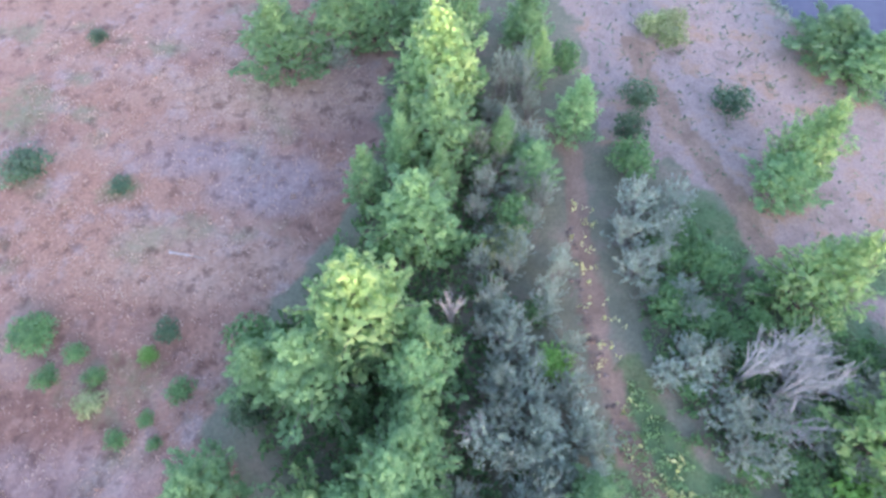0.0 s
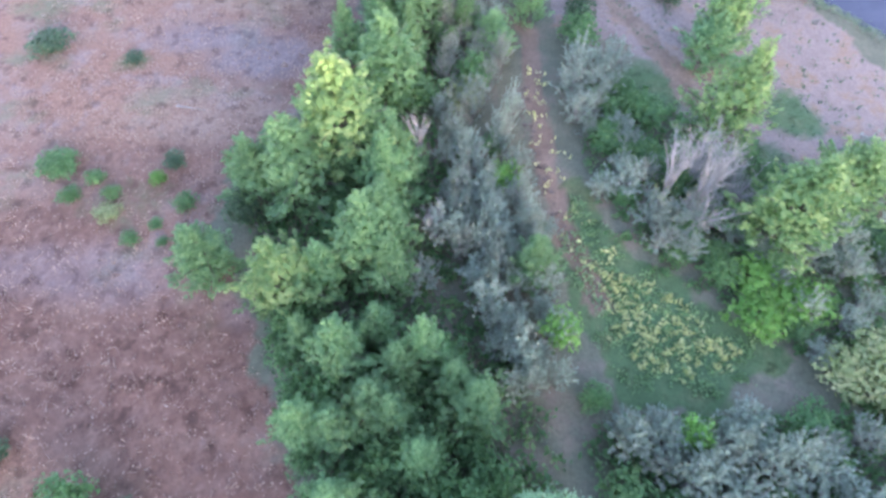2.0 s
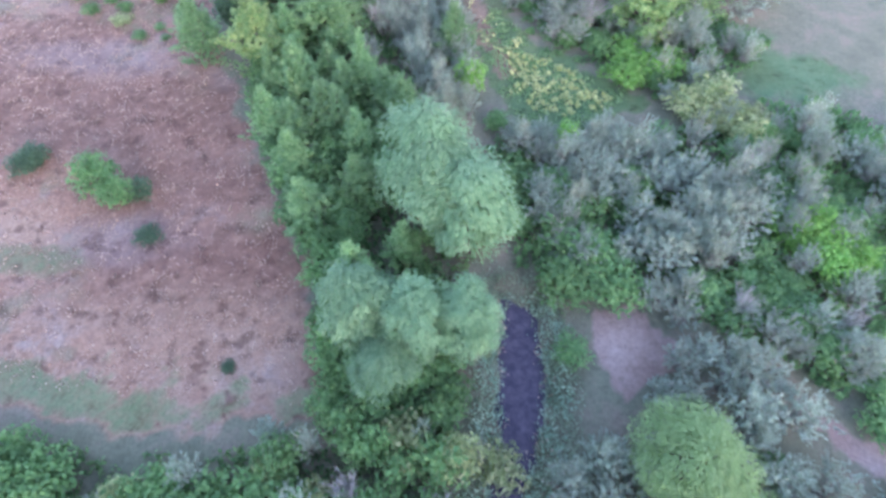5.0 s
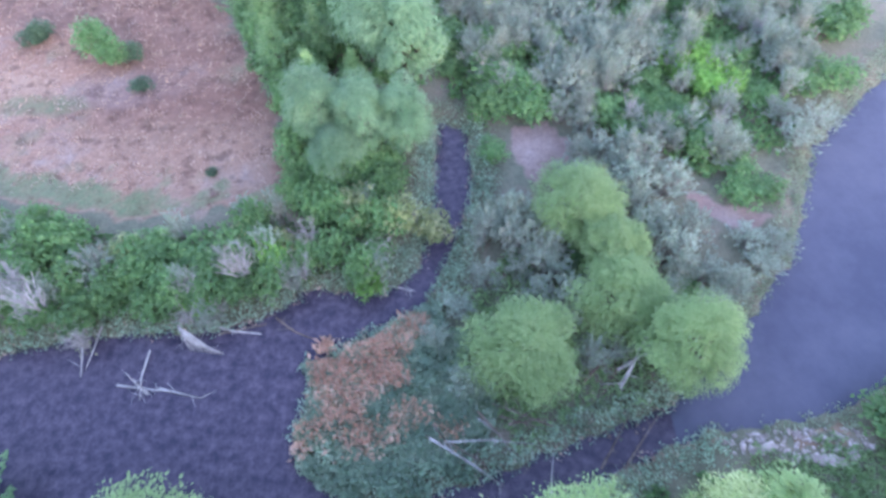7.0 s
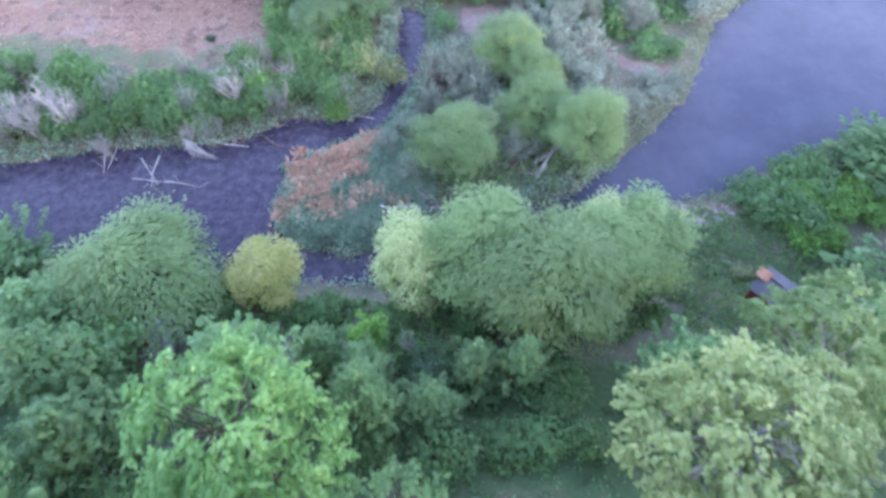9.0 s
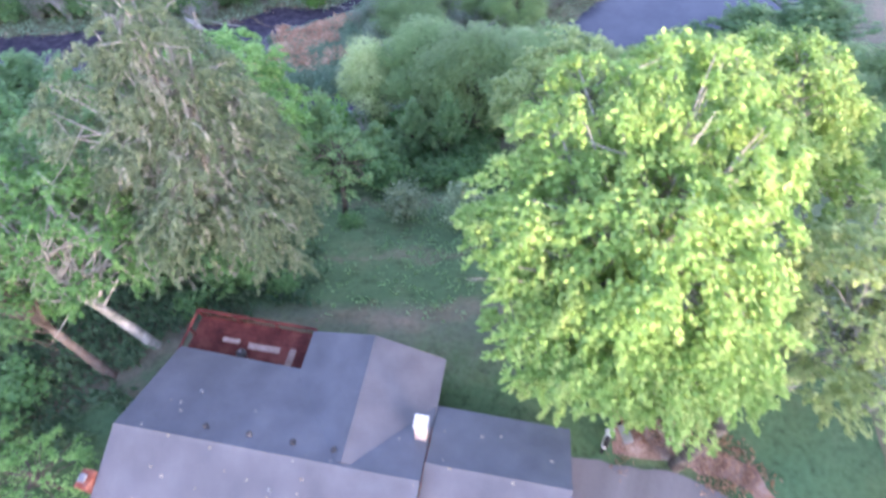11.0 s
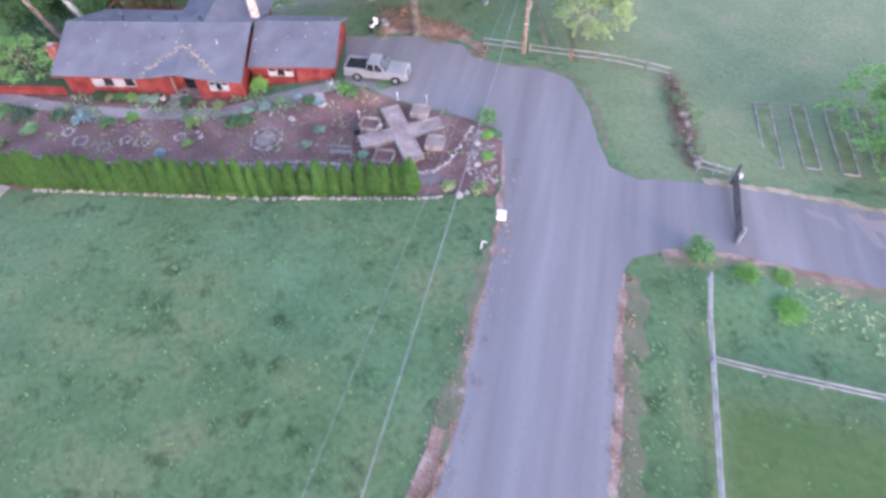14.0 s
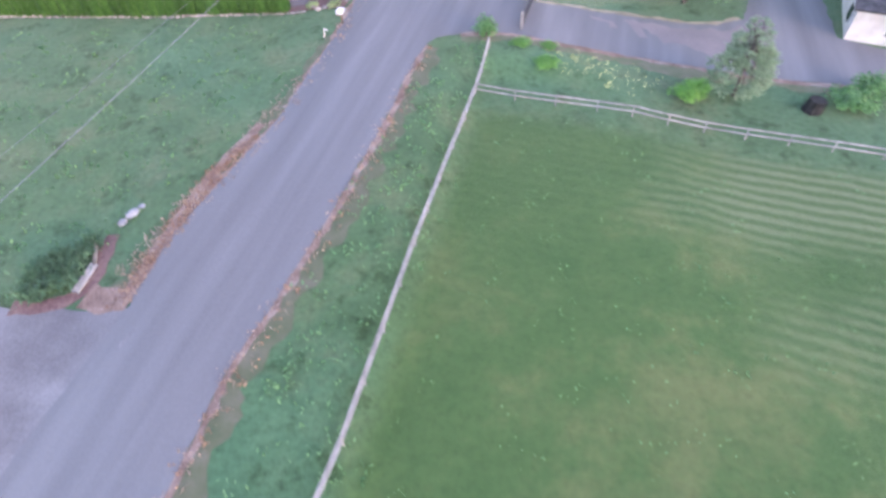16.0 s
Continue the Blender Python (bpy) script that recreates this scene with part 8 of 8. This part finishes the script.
blades("slope_grass", [(-6, 8), (8, 8), (12, 16), (8, 34), (-8, 36), (-10, 18)], 500, 0.08, LEAF["grass"], "rough grass on the slope behind the house", "grass", 74, 0.15, 4, 0.3)


# loose stones and dead stalks strewn through the mulch
def strewn(name, ring, count, size, material, label, category, seed):
    rng2 = np.random.default_rng(seed)
    xs, ys = np.array(ring)[:, 0], np.array(ring)[:, 1]
    x, y = rng2.uniform(xs.min(), xs.max(), count * 3), rng2.uniform(ys.min(), ys.max(), count * 3)
    ok = inside_depth(x, y, ring) > 0.1
    x, y = x[ok][:count], y[ok][:count]
    z = height(x, y) + 0.1
    verts, faces = [], []
    unit = [(1, 0, 0), (0, 1, 0), (-1, 0, 0), (0, -1, 0), (0.1, 0.1, 0.7), (0, 0, -0.8)]
    tri = [(0, 1, 4), (1, 2, 4), (2, 3, 4), (3, 0, 4), (1, 0, 5), (2, 1, 5), (3, 2, 5), (0, 3, 5)]
    for px, py, pz in zip(x, y, z):
        s = size * rng2.uniform(0.4, 1.5)
        a = rng2.uniform(0, 6.28)
        base = len(verts)
        for ux, uy, uz in unit:
            j = rng2.uniform(0.7, 1.2)
            verts.append((px + s * j * (ux * math.cos(a) - uy * math.sin(a)), py + s * j * 0.75 * (ux * math.sin(a) + uy * math.cos(a)), pz + s * uz * 0.6))
        faces += [tuple(base + i for i in f) for f in tri]
    return tagged(place(name, data_mesh(name, verts, faces, material)), label, category, kind="stuff")


GARDEN = [(-22, -5), (-10, -8.6), (-2, -10.6), (8, -10), (13, -12), (17.5, -16), (15.5, -19), (8, -17.5), (-4, -15), (-14, -12.6), (-24, -10)]
strewn("loose_stones", GARDEN, 420, 0.1, STONE, "loose pale stones strewn in the mulch", "stones", 91)
strewn("path_stones", [(-20, -4.8), (-6, -9.2), (2, -9.4), (8, -8.8), (8, -9.8), (1, -10.6), (-8, -10.4), (-21, -6.6)], 260, 0.13, STONE, "pale stones along the garden path", "stones", 92)
strewn("corner_rubble", [(16.4, -22.8), (18.6, -22.4), (19.4, -17), (17.6, -16.4), (16.6, -19)], 130, 0.13, STONE, "rubble in the bed corner", "stones", 93)
blades("garden_weeds", GARDEN, 240, 0.07, LEAF["olive"], "dry low weeds in the garden", "weeds", 94, 0.15, 5, 0.2)
blades("bed_plants", [(-15, -5.3), (-7, -7.2), (0, -8.9), (8, -8.8), (8.6, -10.2), (2, -10), (-3, -10.6), (-9, -8.8), (-15, -7.2)], 190, 0.08, LEAF["sage"], "low grey-green plants beside the garden path", "plants", 95, 0.35, 6, 0.2)


# fallen branches on the islet and over the water
for pts, r, sd, mtl in (
        ([(-9, 57, -17.8), (-5.5, 55, -18.3), (-2.5, 53.2, -18.75)], 0.14, 61, DEAD_WOOD), ([(-4.6, 59.4, -17.7), (-2.4, 57, -18), (0, 54.6, -18.6)], 0.1, 62, DRIFT),
        ([(5.7, 62.1, -17.9), (7.8, 64, -17), (9.7, 66, -16.2)], 0.13, 63, DRIFT), ([(9.1, 63.2, -17.8), (11.8, 64.4, -16.6), (14.5, 65.7, -15.4)], 0.15, 64, DEAD_WOOD),
        ([(8.4, 54.2, -18.75), (10.4, 56.6, -18.5), (12.2, 58.9, -18)], 0.1, 65, DRIFT), ([(6.5, 54.5, -18.8), (8, 56.6, -18.5), (9.5, 59, -18)], 0.09, 66, DRIFT),
        ([(2.2, 57.9, -17.7), (-0.6, 59, -17.6), (-3.2, 60, -17.5)], 0.1, 67, DRIFT), ([(-7.6, 56.6, -17.6), (-3.6, 56.8, -17.9), (0.4, 56.4, -18)], 0.08, 68, DEAD_WOOD),
        ([(1.7, 52.2, -18.8), (1.9, 54, -18.5), (2.1, 55.9, -17.8)], 0.08, 69, DEAD_WOOD), ([(-32.5, 69.4, -18.4), (-29.4, 68.5, -18.7), (-26.4, 68.2, -18.85)], 0.15, 70, DEAD_WOOD),
        ([(-25, 69.8, -18.4), (-23, 68.4, -18.8), (-21, 67.6, -18.9)], 0.1, 71, DRIFT), ([(-37.2, 66.4, -18.5), (-37.3, 63.6, -18.5), (-37, 61.4, -18.85)], 0.09, 72, DEAD_WOOD),
        ([(-44.2, 68.6, -17.6), (-43.8, 66, -18.4), (-43.5, 63.8, -18.9)], 0.09, 73, DEAD_WOOD), ([(-42.4, 68.8, -17.8), (-42.9, 66.4, -18.5), (-43.3, 64.6, -18.9)], 0.07, 74, DEAD_WOOD)):
    log([(x, y, z + (0.7 if x > -20 and z > -18.4 else 0)) for x, y, z in pts], r * 1.2, mtl, "fallen bare branch at the water's edge", 6, 5, sd)
for x, y, sx, sy, sz, turn in ((21.6, 55.9, 3.4, 1.3, 0.6, 12), (24.0, 55.0, 1.7, 1.0, 0.5, 40), (26.9, 54.8, 4.2, 1.7, 0.7, -8), (29.4, 55.2, 1.6, 1.1, 0.5, 25), (19.6, 56.2, 1.2, 0.8, 0.4, 70)):
    b = place("boulder", rock_rng.choice(ROCKS), None, on_ground(x, y, 0.1, turn, (sx, sy, sz)))
    tagged(b, "flat pale boulder on the river bank", "boulder", "boulders on the river bank")
strewn("trail_clods", [(-14, 168), (-12.6, 168), (-12, 158), (-9.4, 146), (-8, 140), (-9.6, 140), (-12.2, 150), (-14.2, 160)], 110, 0.3, DRIFT, "dark clods and stones on the trail", "stones", 96)
strewn("bank_rubble", [(17, 57.4), (24, 57.8), (31, 58), (32, 55.6), (24, 54.6), (18, 55.6)], 260, 0.22, STONE, "pale rubble along the river bank", "stones", 97)
pile_rng = random.Random(77)
pile = thing("brush_pile", on_ground(29.6, 48.2, 0), "brown pile of cut brush on the bank", "brush pile")
brush = []
for i in range(60):
    a, d = pile_rng.uniform(0, 6.28), pile_rng.uniform(0, 1.1)
    o = Vector((d * math.cos(a), d * math.sin(a), 0.1 + 0.6 * (1.1 - d) * pile_rng.random()))
    b = pile_rng.uniform(0, 6.28)
    brush.append([(o, 0.035), (o + Vector((0.8 * math.cos(b), 0.8 * math.sin(b), pile_rng.uniform(0.05, 0.4))), 0.012)])
place("twigs", data_mesh("twigs", *tubes(brush, 4), DRIFT), pile)


# unseen wood added on the ridge, keeps the evening sun from the garden's west side
ridge_rng = random.Random(91)
fir = []
for i in range(16):
    l = -26 + 1.85 * i
    x, y = 318 + 0.87 * l + ridge_rng.uniform(-3, 3), -553 + 0.5 * l + ridge_rng.uniform(-3, 3)
    z, h = ground_z(x, y), ridge_rng.uniform(20, 25)
    fir.append([((x, y, z - 1), 0.5), ((x, y, z + 2), 3.6), ((x, y, z + h * 0.35), 3.0), ((x, y, z + h * 0.7), 1.9), ((x, y, z + h), 0.1)])
tagged(place("ridge_wood", data_mesh("ridge_wood", *tubes(fir, 7), LEAF["dark"], True)), "unseen conifers added on the far ridge to block the sun", "wood", kind="stuff")
